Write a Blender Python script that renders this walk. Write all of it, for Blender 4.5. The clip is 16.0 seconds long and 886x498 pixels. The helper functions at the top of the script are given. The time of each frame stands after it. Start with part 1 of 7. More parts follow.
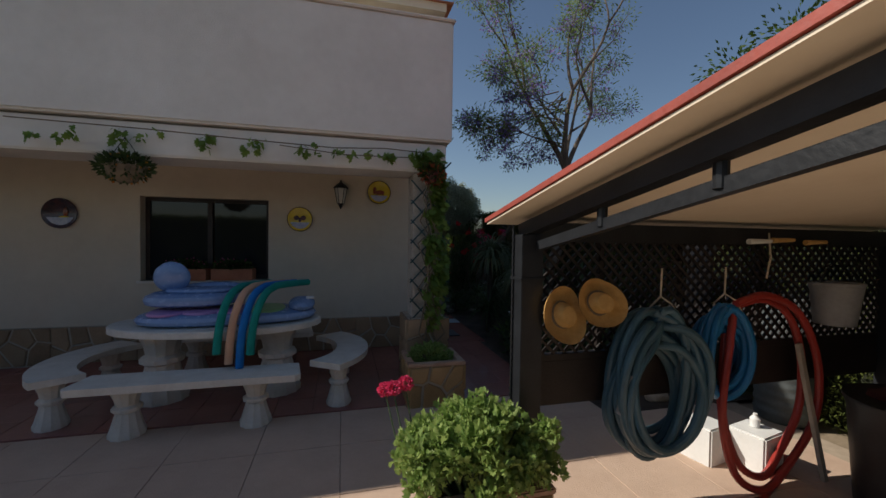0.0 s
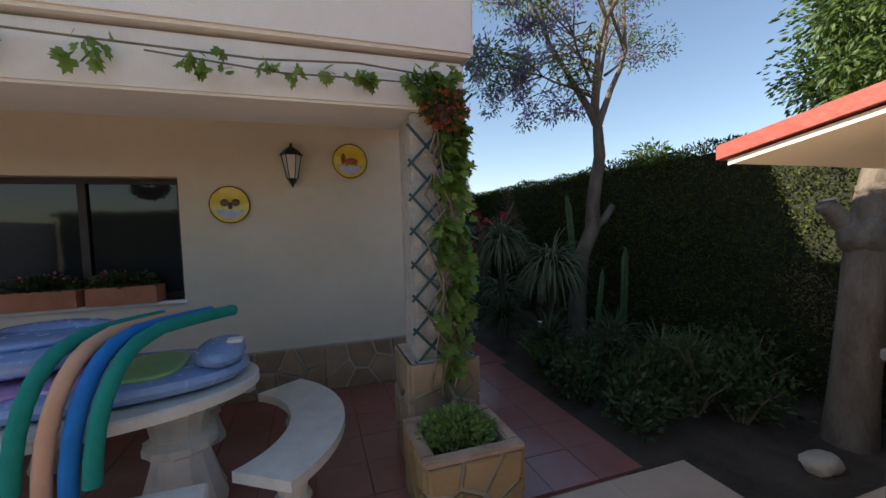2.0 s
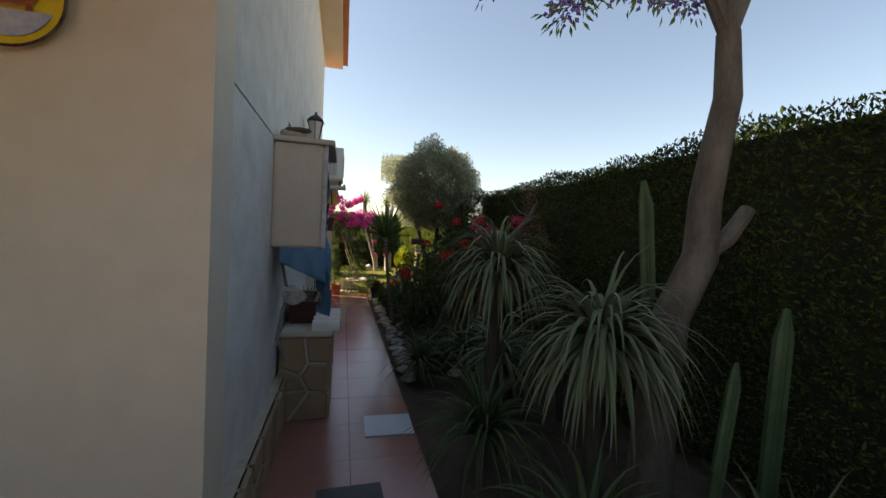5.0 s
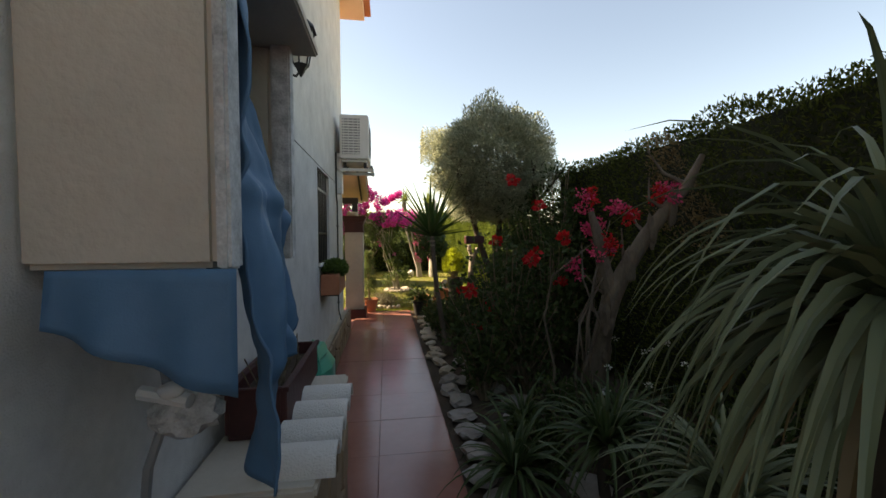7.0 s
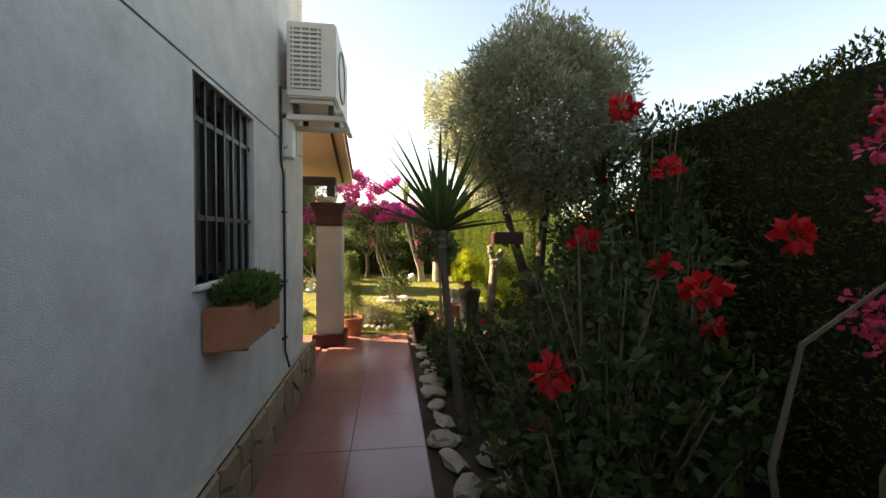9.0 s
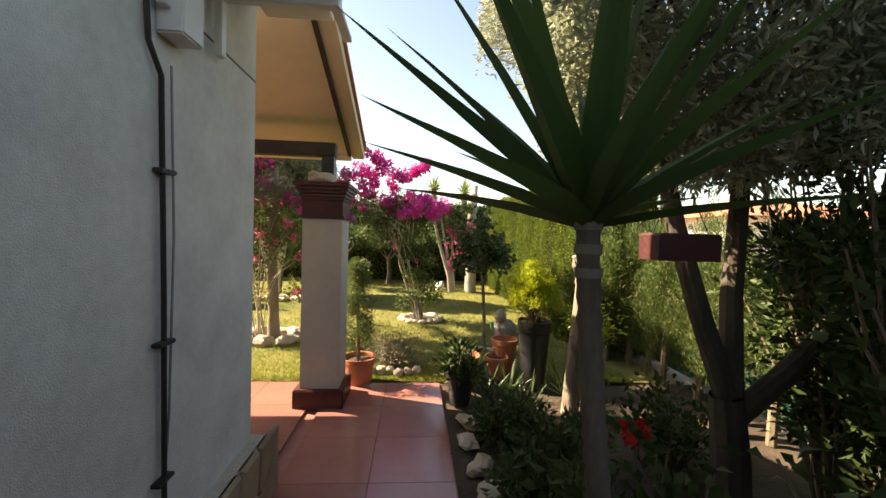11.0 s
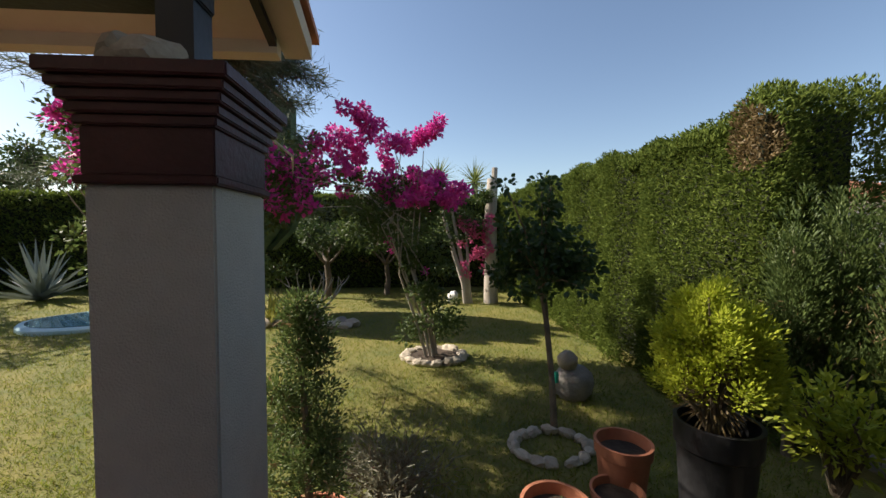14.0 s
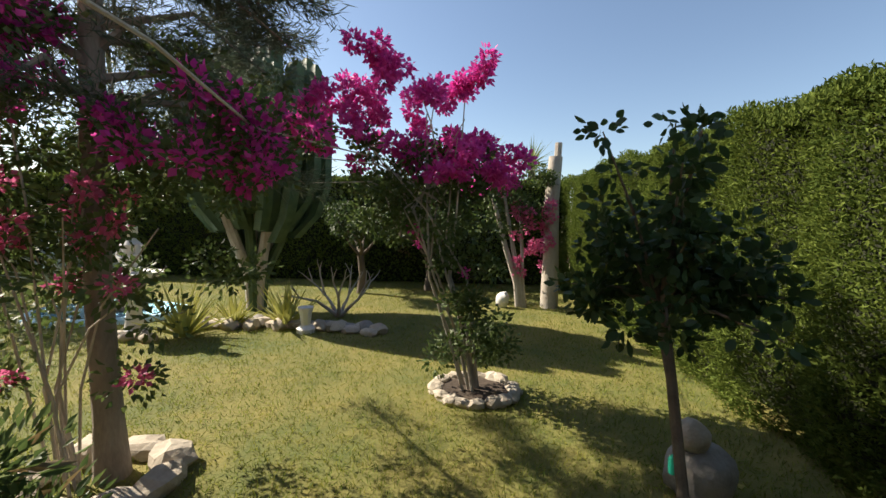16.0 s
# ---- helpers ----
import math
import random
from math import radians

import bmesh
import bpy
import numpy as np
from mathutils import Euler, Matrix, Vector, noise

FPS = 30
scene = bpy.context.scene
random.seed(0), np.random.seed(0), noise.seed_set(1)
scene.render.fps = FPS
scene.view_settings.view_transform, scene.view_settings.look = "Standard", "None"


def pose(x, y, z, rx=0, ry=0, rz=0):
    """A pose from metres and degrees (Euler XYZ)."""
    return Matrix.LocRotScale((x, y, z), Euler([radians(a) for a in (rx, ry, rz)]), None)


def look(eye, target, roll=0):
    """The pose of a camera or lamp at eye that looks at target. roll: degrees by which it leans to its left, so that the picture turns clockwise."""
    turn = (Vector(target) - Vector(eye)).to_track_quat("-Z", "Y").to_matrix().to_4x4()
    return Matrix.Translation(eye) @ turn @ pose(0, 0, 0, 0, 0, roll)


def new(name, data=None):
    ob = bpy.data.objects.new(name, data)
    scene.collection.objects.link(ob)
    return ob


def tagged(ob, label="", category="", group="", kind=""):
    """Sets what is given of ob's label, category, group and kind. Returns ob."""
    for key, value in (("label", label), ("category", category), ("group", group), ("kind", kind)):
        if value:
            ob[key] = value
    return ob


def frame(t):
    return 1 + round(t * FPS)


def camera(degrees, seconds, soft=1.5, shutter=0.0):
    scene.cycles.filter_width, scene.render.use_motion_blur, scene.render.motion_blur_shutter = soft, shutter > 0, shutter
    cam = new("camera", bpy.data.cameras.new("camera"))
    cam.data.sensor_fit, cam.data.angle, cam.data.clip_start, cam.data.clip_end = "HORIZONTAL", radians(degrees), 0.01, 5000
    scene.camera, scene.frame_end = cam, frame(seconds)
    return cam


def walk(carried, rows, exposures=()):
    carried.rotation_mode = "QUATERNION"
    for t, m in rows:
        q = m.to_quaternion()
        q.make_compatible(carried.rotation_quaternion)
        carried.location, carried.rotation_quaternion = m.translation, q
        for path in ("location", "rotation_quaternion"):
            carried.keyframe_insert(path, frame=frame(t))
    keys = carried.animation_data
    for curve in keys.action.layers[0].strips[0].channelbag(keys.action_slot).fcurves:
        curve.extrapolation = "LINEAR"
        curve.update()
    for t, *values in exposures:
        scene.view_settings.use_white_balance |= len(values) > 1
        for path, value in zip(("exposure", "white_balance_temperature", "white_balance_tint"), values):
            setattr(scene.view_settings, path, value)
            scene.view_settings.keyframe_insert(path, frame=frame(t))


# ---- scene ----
cam = camera(97.1, 16.0)
METRES, EYE, TILT, LEAN, TURN = 14.2, 1.585, -1.0, 0.0, -14.5
EXPOSURES = [(0.0, -0.15, 6500, 10), (0.5, 0.0, 6500, 10), (1.0, 0.5, 6500, 10), (1.5, 0.95, 6700, 10), (2.0, 1.2, 6800, 10), (3.0, 1.45, 6900, 10), (4.0, 1.5, 7600, 11), (5.0, 1.6, 8600, 12),
             (8.0, 2.15, 9900, 13), (10.5, 2.5, 9300, 13), (11.0, 2.15, 8900, 13), (11.5, 1.65, 8300, 13), (12.0, 1.38, 7700, 12), (12.5, 1.22, 7300, 12), (13.5, 0.8, 6700, 11), (14.0, 0.9, 6800, 11), (14.5, 1.02, 6900, 11), (16.0, 1.05, 6900, 10)]
ROWS = [
    (0.0, 0.0, 0.0, 0.0, 0.01, -0.38, -0.82),
    (0.5, -0.0036, 0.0322, -0.0012, -4.19, 0.68, 2.04),
    (1.0, -0.0091, 0.0642, -0.0001, -0.24, -2.63, 5.71),
    (1.5, -0.0144, 0.0915, 0.0013, 4.42, -2.84, 5.94),
    (2.0, -0.0216, 0.1229, 0.0021, -3.84, -2.27, 1.7),
    (2.5, -0.023, 0.1512, 0.001, -13.51, -2.0, 1.83),
    (3.0, -0.0224, 0.1831, 0.0018, -24.25, -1.38, 2.6),
    (3.5, -0.0092, 0.2122, 0.0015, -27.74, -1.06, -0.4),
    (4.0, 0.01, 0.2455, 0.0003, -21.55, -1.07, -2.09),
    (4.5, 0.0266, 0.2772, 0.0021, -12.19, -1.19, -2.53),
    (5.0, 0.0353, 0.314, 0.0032, 0.2, -0.92, -2.87),
    (7.5, 0.003, 0.4972, -0.0001, 6.47, -1.07, 0.0),
    (8.0, -0.0016, 0.5351, -0.0002, 6.52, -1.5, -0.48),
    (10.5, -0.0369, 0.6997, 0.0019, 7.66, -0.4, -1.49),
    (11.0, -0.0491, 0.7329, 0.002, 10.29, -0.97, -1.97),
    (11.5, -0.0606, 0.761, 0.0012, 11.7, -1.28, -0.88),
    (12.0, -0.0719, 0.7902, 0.0021, 16.19, -2.89, -1.77),
    (12.5, -0.0831, 0.8146, 0.0019, 14.34, -2.06, -1.01),
    (13.0, -0.088, 0.8377, 0.002, 13.02, -2.43, -0.75),
    (13.5, -0.0902, 0.8572, 0.0023, 12.0, -3.45, -1.6),
    (14.0, -0.0928, 0.8801, 0.0038, 10.34, -1.36, -0.36),
    (14.5, -0.0942, 0.9021, 0.0034, 10.26, -1.43, -1.11),
    (15.0, -0.0977, 0.9244, 0.0034, 11.96, -2.11, -1.7),
    (15.5, -0.1024, 0.9448, 0.0042, 12.74, -3.06, -1.41),
    (16.0, -0.106, 0.966, 0.0042, 17.85, -3.01, -1.45),
]
walk(cam, [(t, pose(0, 0, EYE, TILT, LEAN, TURN) @ pose(METRES * x, METRES * y, METRES * z, 90 + pitch, roll, yaw)) for t, x, y, z, yaw, pitch, roll in ROWS],
     exposures=EXPOSURES)

# ---- world and sun ----
SUN_WAY = Vector((1.20, -0.40, -1.0)).normalized()
world = bpy.data.worlds.new("sky")
scene.world = world
world.use_nodes = True
wn = world.node_tree.nodes
sky = wn.new("ShaderNodeTexSky")
sky.sky_type = "NISHITA"
sky.sun_disc = False
sky.sun_elevation = math.asin(-SUN_WAY.z)
sky.sun_rotation = math.atan2(-SUN_WAY.x, -SUN_WAY.y)
sky.air_density, sky.dust_density, sky.ozone_density = 1.0, 0.6, 1.5
wn["Background"].inputs["Strength"].default_value = 0.088
world.node_tree.links.new(sky.outputs[0], wn["Background"].inputs["Color"])
sun = new("sun", bpy.data.lights.new("sun", "SUN"))
sun.data.energy, sun.data.angle, sun.data.color = 5.0, radians(0.53), (1.0, 0.93, 0.82)
sun.matrix_world = look((0, 0, 12), Vector((0, 0, 12)) + SUN_WAY)

# ---- materials ----
def mat(name, c1, c2, scale=6.0, rough=0.75, bump=0.15, bscale=70.0, metal=0.0, per="", amount=0.5, spec=0.4, stretch=(1, 1, 1)):
    """A surface of two tones mixed by noise at two sizes, with fine relief."""
    m = bpy.data.materials.new(name)
    m.use_nodes = True
    nt = m.node_tree
    n, l = nt.nodes, nt.links
    b = n["Principled BSDF"]
    geo = n.new("ShaderNodeNewGeometry")
    mp = n.new("ShaderNodeMapping")
    mp.inputs["Scale"].default_value = stretch
    l.new(geo.outputs["Position"], mp.inputs["Vector"])
    big, small = n.new("ShaderNodeTexNoise"), n.new("ShaderNodeTexNoise")
    for node, s in ((big, scale), (small, scale * 7.3)):
        node.inputs["Scale"].default_value = s
        node.inputs["Detail"].default_value = 5
        l.new(mp.outputs[0], node.inputs["Vector"])
    add = n.new("ShaderNodeMath")
    add.operation = "MULTIPLY_ADD"
    l.new(small.outputs["Fac"], add.inputs[0])
    add.inputs[1].default_value = 0.45
    l.new(big.outputs["Fac"], add.inputs[2])
    ramp = n.new("ShaderNodeMapRange")
    ramp.inputs["From Min"].default_value, ramp.inputs["From Max"].default_value = 0.45, 1.0
    l.new(add.outputs[0], ramp.inputs["Value"])
    fac = ramp.outputs[0]
    if per:
        if per == "object":
            src = n.new("ShaderNodeObjectInfo").outputs["Random"]
        else:
            src = geo.outputs["Random Per Island"]
        mixf = n.new("ShaderNodeMix")
        mixf.inputs["Factor"].default_value = amount
        l.new(fac, mixf.inputs[2])
        l.new(src, mixf.inputs[3])
        fac = mixf.outputs[0]
    col = n.new("ShaderNodeMix")
    col.data_type = "RGBA"
    col.inputs[6].default_value, col.inputs[7].default_value = (*c1, 1), (*c2, 1)
    l.new(fac, col.inputs["Factor"])
    l.new(col.outputs[2], b.inputs["Base Color"])
    b.inputs["Metallic"].default_value = metal
    b.inputs["Specular IOR Level"].default_value = spec
    rr = n.new("ShaderNodeMapRange")
    rr.inputs["To Min"].default_value, rr.inputs["To Max"].default_value = max(0.02, rough - 0.1), min(1, rough + 0.1)
    l.new(small.outputs["Fac"], rr.inputs["Value"])
    l.new(rr.outputs[0], b.inputs["Roughness"])
    if bump:
        fine = n.new("ShaderNodeTexNoise")
        fine.inputs["Scale"].default_value = bscale
        fine.inputs["Detail"].default_value = 3
        l.new(mp.outputs[0], fine.inputs["Vector"])
        bp = n.new("ShaderNodeBump")
        bp.inputs["Strength"].default_value = bump
        bp.inputs["Distance"].default_value = 0.01
        l.new(fine.outputs["Fac"], bp.inputs["Height"])
        l.new(bp.outputs[0], b.inputs["Normal"])
    return m


def leaf_mat(name, c1, c2, through_light=0.35, rough=0.5, spec=0.35):
    """Leaf: each one its own tone, some light shining through."""
    m = bpy.data.materials.new(name)
    m.use_nodes = True
    n, l = m.node_tree.nodes, m.node_tree.links
    b = n["Principled BSDF"]
    geo = n.new("ShaderNodeNewGeometry")
    noise_n = n.new("ShaderNodeTexNoise")
    noise_n.inputs["Scale"].default_value = 2.2
    l.new(geo.outputs["Position"], noise_n.inputs["Vector"])
    f = n.new("ShaderNodeMix")
    f.inputs["Factor"].default_value = 0.4
    l.new(geo.outputs["Random Per Island"], f.inputs[2])
    l.new(noise_n.outputs["Fac"], f.inputs[3])
    col = n.new("ShaderNodeMix")
    col.data_type = "RGBA"
    col.inputs[6].default_value, col.inputs[7].default_value = (*c1, 1), (*c2, 1)
    l.new(f.outputs[0], col.inputs["Factor"])
    l.new(col.outputs[2], b.inputs["Base Color"])
    b.inputs["Roughness"].default_value = rough
    b.inputs["Specular IOR Level"].default_value = spec
    tr = n.new("ShaderNodeBsdfTranslucent")
    l.new(col.outputs[2], tr.inputs["Color"])
    mx = n.new("ShaderNodeMixShader")
    mx.inputs[0].default_value = through_light
    l.new(b.outputs[0], mx.inputs[1])
    l.new(tr.outputs[0], mx.inputs[2])
    l.new(mx.outputs[0], n["Material Output"].inputs["Surface"])
    return m


M_RENDER = mat("cream_render", (0.62, 0.54, 0.43), (0.72, 0.64, 0.52), 1.2, 0.9, 0.5, 160)
M_WHITE = mat("white_render", (0.66, 0.63, 0.58), (0.78, 0.75, 0.70), 1.5, 0.9, 0.6, 140)
M_SIDE = mat("pale_render", (0.55, 0.535, 0.505), (0.74, 0.725, 0.69), 4.5, 0.92, 0.4, 210)
# pillar render: cream greyed down, with the shade put into its colour
M_SHADEDRENDER = mat("shade_greyed_render", (0.44, 0.41, 0.36), (0.56, 0.52, 0.46), 2.5, 0.92, 0.6, 160)
M_PEBBLE = mat("pebble_render", (0.36, 0.31, 0.25), (0.62, 0.56, 0.48), 14, 0.95, 1.0, 90)
M_GROOVE = mat("dark_joint", (0.16, 0.15, 0.14), (0.22, 0.21, 0.19), 9, 0.9, 0.1)
M_STONE = mat("brown_flagstone", (0.20, 0.13, 0.075), (0.42, 0.30, 0.19), 5, 0.85, 0.5, 40, per="object", amount=0.55)
M_STONEGOLD = mat("golden_flagstone", (0.26, 0.15, 0.06), (0.46, 0.31, 0.15), 6, 0.8, 0.5, 40, per="object", amount=0.5)
M_MORTAR = mat("pale_mortar", (0.38, 0.33, 0.26), (0.52, 0.46, 0.37), 12, 0.95, 0.6, 60)
M_REDTILE = mat("red_floor_tile", (0.27, 0.105, 0.085), (0.37, 0.155, 0.125), 2.2, 0.19, 0.03, 40, per="object", amount=0.25, spec=0.6)
M_GROUT = mat("dark_grout", (0.24, 0.095, 0.078), (0.33, 0.14, 0.11), 20, 0.9, 0.2)
M_PAVER = mat("beige_paver", (0.46, 0.32, 0.235), (0.60, 0.44, 0.33), 3.5, 0.85, 0.35, 90, per="object", amount=0.35)
M_PAVEGAP = mat("paver_gap", (0.34, 0.27, 0.20), (0.44, 0.35, 0.26), 14, 0.95, 0.3)
M_SOIL = mat("garden_soil", (0.035, 0.025, 0.018), (0.095, 0.068, 0.048), 4, 0.95, 1.0, 30)
M_DRYEARTH = mat("dry_earth", (0.20, 0.15, 0.10), (0.32, 0.25, 0.17), 2, 0.95, 0.8, 20)
M_LAWN = mat("lawn_turf", (0.075, 0.10, 0.022), (0.24, 0.195, 0.055), 1.1, 0.95, 0.8, 60)
M_TERRAZZO = mat("white_cast_stone", (0.58, 0.54, 0.47), (0.74, 0.70, 0.63), 7, 0.6, 0.3, 120)
M_BLACK = mat("black_painted_steel", (0.010, 0.011, 0.013), (0.022, 0.024, 0.028), 6, 0.42, 0.1, 60, spec=0.35)
M_DARKWOOD = mat("dark_brown_wood", (0.012, 0.009, 0.008), (0.028, 0.020, 0.017), 7, 0.55, 0.2, 60)
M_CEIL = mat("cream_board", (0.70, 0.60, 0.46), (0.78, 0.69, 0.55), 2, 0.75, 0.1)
# cream board kept darker for the rear porch, its shade in the colour
M_CEILSHADE = mat("shaded_cream_board", (0.56, 0.46, 0.33), (0.66, 0.56, 0.42), 2, 0.8, 0.15)
M_ROOFRED = mat("red_roof_sheet", (0.24, 0.045, 0.032), (0.36, 0.075, 0.055), 5, 0.6, 0.2, 50)
M_MAROON = mat("maroon_paint", (0.045, 0.012, 0.012), (0.085, 0.023, 0.022), 6, 0.5, 0.25, 50)
M_TERRA = mat("terracotta", (0.36, 0.13, 0.07), (0.50, 0.20, 0.11), 6, 0.8, 0.2, 60)
M_BLACKPOT = mat("black_plastic", (0.012, 0.012, 0.013), (0.03, 0.03, 0.032), 8, 0.45, 0.1)
M_GREENPL = mat("green_plastic", (0.01, 0.26, 0.17), (0.02, 0.36, 0.25), 6, 0.35, 0.05)
M_ROCK = mat("pale_limestone", (0.30, 0.25, 0.19), (0.56, 0.49, 0.39), 7, 0.9, 0.9, 30, per="object", amount=0.3)
M_GREYROCK = mat("grey_stone", (0.22, 0.20, 0.18), (0.36, 0.33, 0.30), 7, 0.9, 0.9, 30)
M_BARK = mat("grey_bark", (0.075, 0.058, 0.043), (0.20, 0.16, 0.125), 9, 0.95, 1.0, 28, stretch=(1, 1, 0.35))
M_BARKDARK = mat("dark_bark", (0.045, 0.036, 0.028), (0.11, 0.088, 0.068), 9, 0.95, 1.0, 28, stretch=(1, 1, 0.35))
M_BARKPALE = mat("pale_bark", (0.30, 0.26, 0.21), (0.50, 0.45, 0.38), 9, 0.9, 0.8, 28, stretch=(1, 1, 0.4))
M_BARKMID = mat("grey_brown_bark", (0.15, 0.12, 0.09), (0.32, 0.27, 0.21), 9, 0.95, 1.0, 28, stretch=(1, 1, 0.35))
M_TWIG = mat("brown_twig", (0.12, 0.09, 0.06), (0.24, 0.19, 0.13), 12, 0.9, 0.3)
M_TRELLIS = mat("blue_green_lath", (0.010, 0.042, 0.048), (0.025, 0.075, 0.082), 10, 0.6, 0.2)
M_CACTUS = mat("cactus_skin", (0.035, 0.070, 0.030), (0.085, 0.13, 0.055), 7, 0.6, 0.3, 60)
M_STATUE = mat("white_plaster", (0.66, 0.64, 0.60), (0.78, 0.76, 0.72), 8, 0.75, 0.2)
M_POND = mat("blue_pond_paint", (0.42, 0.66, 0.77), (0.58, 0.79, 0.86), 3, 0.35, 0.1)
M_CURTAIN = mat("blue_canvas", (0.045, 0.135, 0.23), (0.085, 0.20, 0.32), 2.5, 0.6, 0.12, 260)
M_HOSEBLUE = mat("steel_blue_hose", (0.035, 0.085, 0.115), (0.06, 0.13, 0.17), 8, 0.4, 0.1)
M_HOSEBRIGHT = mat("bright_blue_hose", (0.01, 0.12, 0.30), (0.02, 0.18, 0.42), 8, 0.35, 0.1)
M_HOSERED = mat("red_hose", (0.25, 0.026, 0.02), (0.38, 0.045, 0.035), 8, 0.4, 0.1)
M_STRAW = mat("straw_hat", (0.42, 0.24, 0.07), (0.58, 0.36, 0.13), 25, 0.85, 0.6, 150)
M_WHITEPL = mat("white_plastic", (0.66, 0.66, 0.64), (0.78, 0.78, 0.76), 5, 0.5, 0.05)
M_GREYPL = mat("grey_plastic", (0.20, 0.20, 0.20), (0.32, 0.32, 0.32), 5, 0.55, 0.05)
M_ROPE = mat("pale_rope", (0.45, 0.38, 0.28), (0.60, 0.52, 0.40), 30, 0.9, 0.6, 200)
M_CABINET = mat("painted_cabinet", (0.50, 0.44, 0.36), (0.60, 0.53, 0.44), 4, 0.85, 0.35, 60)
M_CHIPPED = mat("chipped_white_edge", (0.30, 0.30, 0.29), (0.72, 0.72, 0.70), 22, 0.85, 0.7, 40)
M_SHUTTER = mat("dark_frame", (0.02, 0.014, 0.012), (0.045, 0.03, 0.026), 8, 0.45, 0.1)
M_GLAZE_Y = mat("yellow_glaze", (0.62, 0.44, 0.02), (0.78, 0.60, 0.06), 12, 0.2, 0.0, spec=0.6)
M_GLAZE_B = mat("dark_glaze", (0.02, 0.018, 0.03), (0.10, 0.03, 0.03), 18, 0.2, 0.0, spec=0.6)
M_GLAZE_W = mat("pale_blue_glaze", (0.30, 0.34, 0.52), (0.62, 0.62, 0.70), 22, 0.2, 0.0, spec=0.6)
M_GLAZE_BR = mat("brown_glaze", (0.22, 0.05, 0.02), (0.36, 0.10, 0.04), 22, 0.2, 0.0, spec=0.6)
M_FLOATBLUE = mat("pale_blue_vinyl", (0.16, 0.27, 0.50), (0.26, 0.38, 0.62), 3, 0.25, 0.1, 20, spec=0.6)
M_FLOATPINK = mat("lilac_vinyl", (0.40, 0.20, 0.45), (0.54, 0.30, 0.55), 3, 0.3, 0.1, 20, spec=0.6)
M_FLOATGREEN = mat("green_print", (0.20, 0.38, 0.16), (0.30, 0.48, 0.20), 5, 0.35, 0.05)
M_NOODLE_G = mat("teal_foam", (0.0, 0.22, 0.17), (0.01, 0.29, 0.23), 10, 0.8, 0.2, 200)
M_NOODLE_P = mat("peach_foam", (0.62, 0.34, 0.20), (0.70, 0.41, 0.26), 10, 0.8, 0.2, 200)
M_NOODLE_B = mat("blue_foam", (0.005, 0.14, 0.44), (0.01, 0.20, 0.54), 10, 0.8, 0.2, 200)
M_ACWHITE = mat("off_white_casing", (0.62, 0.61, 0.58), (0.72, 0.71, 0.68), 4, 0.45, 0.05)
M_CONDUIT = mat("black_conduit", (0.012, 0.012, 0.012), (0.03, 0.03, 0.03), 8, 0.5, 0.1)
M_ORANGE = mat("orange_roof_tile", (0.42, 0.15, 0.08), (0.55, 0.23, 0.13), 4, 0.8, 0.4, 30)
M_NET = mat("green_net", (0.012, 0.09, 0.06), (0.025, 0.14, 0.09), 15, 0.8, 0.3)

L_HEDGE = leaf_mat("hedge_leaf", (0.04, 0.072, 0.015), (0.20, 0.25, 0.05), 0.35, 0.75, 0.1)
# the hedge leaf again, darkened: shade along the path put into its colour
L_HEDGESHADE = leaf_mat("shaded_hedge_leaf", (0.016, 0.028, 0.008), (0.135, 0.16, 0.042), 0.25, 0.8, 0.05)
L_HEDGEDRY = leaf_mat("hedge_dry_leaf", (0.16, 0.11, 0.05), (0.26, 0.19, 0.09), 0.3)
L_DARK = leaf_mat("dark_leaf", (0.024, 0.046, 0.015), (0.085, 0.125, 0.036), 0.3, 0.55, 0.3)
L_VINE = leaf_mat("vine_leaf", (0.11, 0.20, 0.035), (0.27, 0.36, 0.075), 0.45)
L_GERAN = leaf_mat("geranium_leaf", (0.13, 0.24, 0.05), (0.42, 0.52, 0.17), 0.45)
L_BOX = leaf_mat("box_plant_leaf", (0.06, 0.12, 0.03), (0.16, 0.25, 0.07), 0.4)
L_OLIVE = leaf_mat("olive_leaf", (0.14, 0.165, 0.09), (0.50, 0.53, 0.39), 0.35)
L_JACA = leaf_mat("jacaranda_leaf", (0.11, 0.17, 0.05), (0.22, 0.29, 0.09), 0.45)
L_MULB = leaf_mat("mulberry_leaf", (0.035, 0.068, 0.017), (0.115, 0.185, 0.04), 0.4)
L_LILAC = leaf_mat("lilac_flower", (0.22, 0.15, 0.46), (0.36, 0.26, 0.60), 0.4)
L_BOUG = leaf_mat("magenta_bract", (0.58, 0.03, 0.30), (0.80, 0.11, 0.46), 0.45)
L_BOUGPINK = leaf_mat("pink_bract", (0.55, 0.08, 0.22), (0.74, 0.20, 0.36), 0.45)
L_BOUGLEAF = leaf_mat("bougainvillea_leaf", (0.05, 0.09, 0.025), (0.13, 0.17, 0.05), 0.4)
L_RED = leaf_mat("red_flower", (0.50, 0.01, 0.015), (0.68, 0.03, 0.03), 0.35)
L_PINKRED = leaf_mat("pink_red_flower", (0.62, 0.03, 0.12), (0.78, 0.10, 0.22), 0.35)
L_WHITE = leaf_mat("white_flower", (0.60, 0.60, 0.55), (0.75, 0.75, 0.70), 0.35)
L_ALOE = leaf_mat("aloe_leaf", (0.10, 0.13, 0.07), (0.20, 0.23, 0.13), 0.15, 0.45)
L_STRAP = leaf_mat("strap_leaf", (0.035, 0.065, 0.025), (0.085, 0.125, 0.045), 0.25, 0.4)
L_YUCCA = leaf_mat("yucca_leaf", (0.04, 0.085, 0.024), (0.095, 0.165, 0.045), 0.3, 0.4)
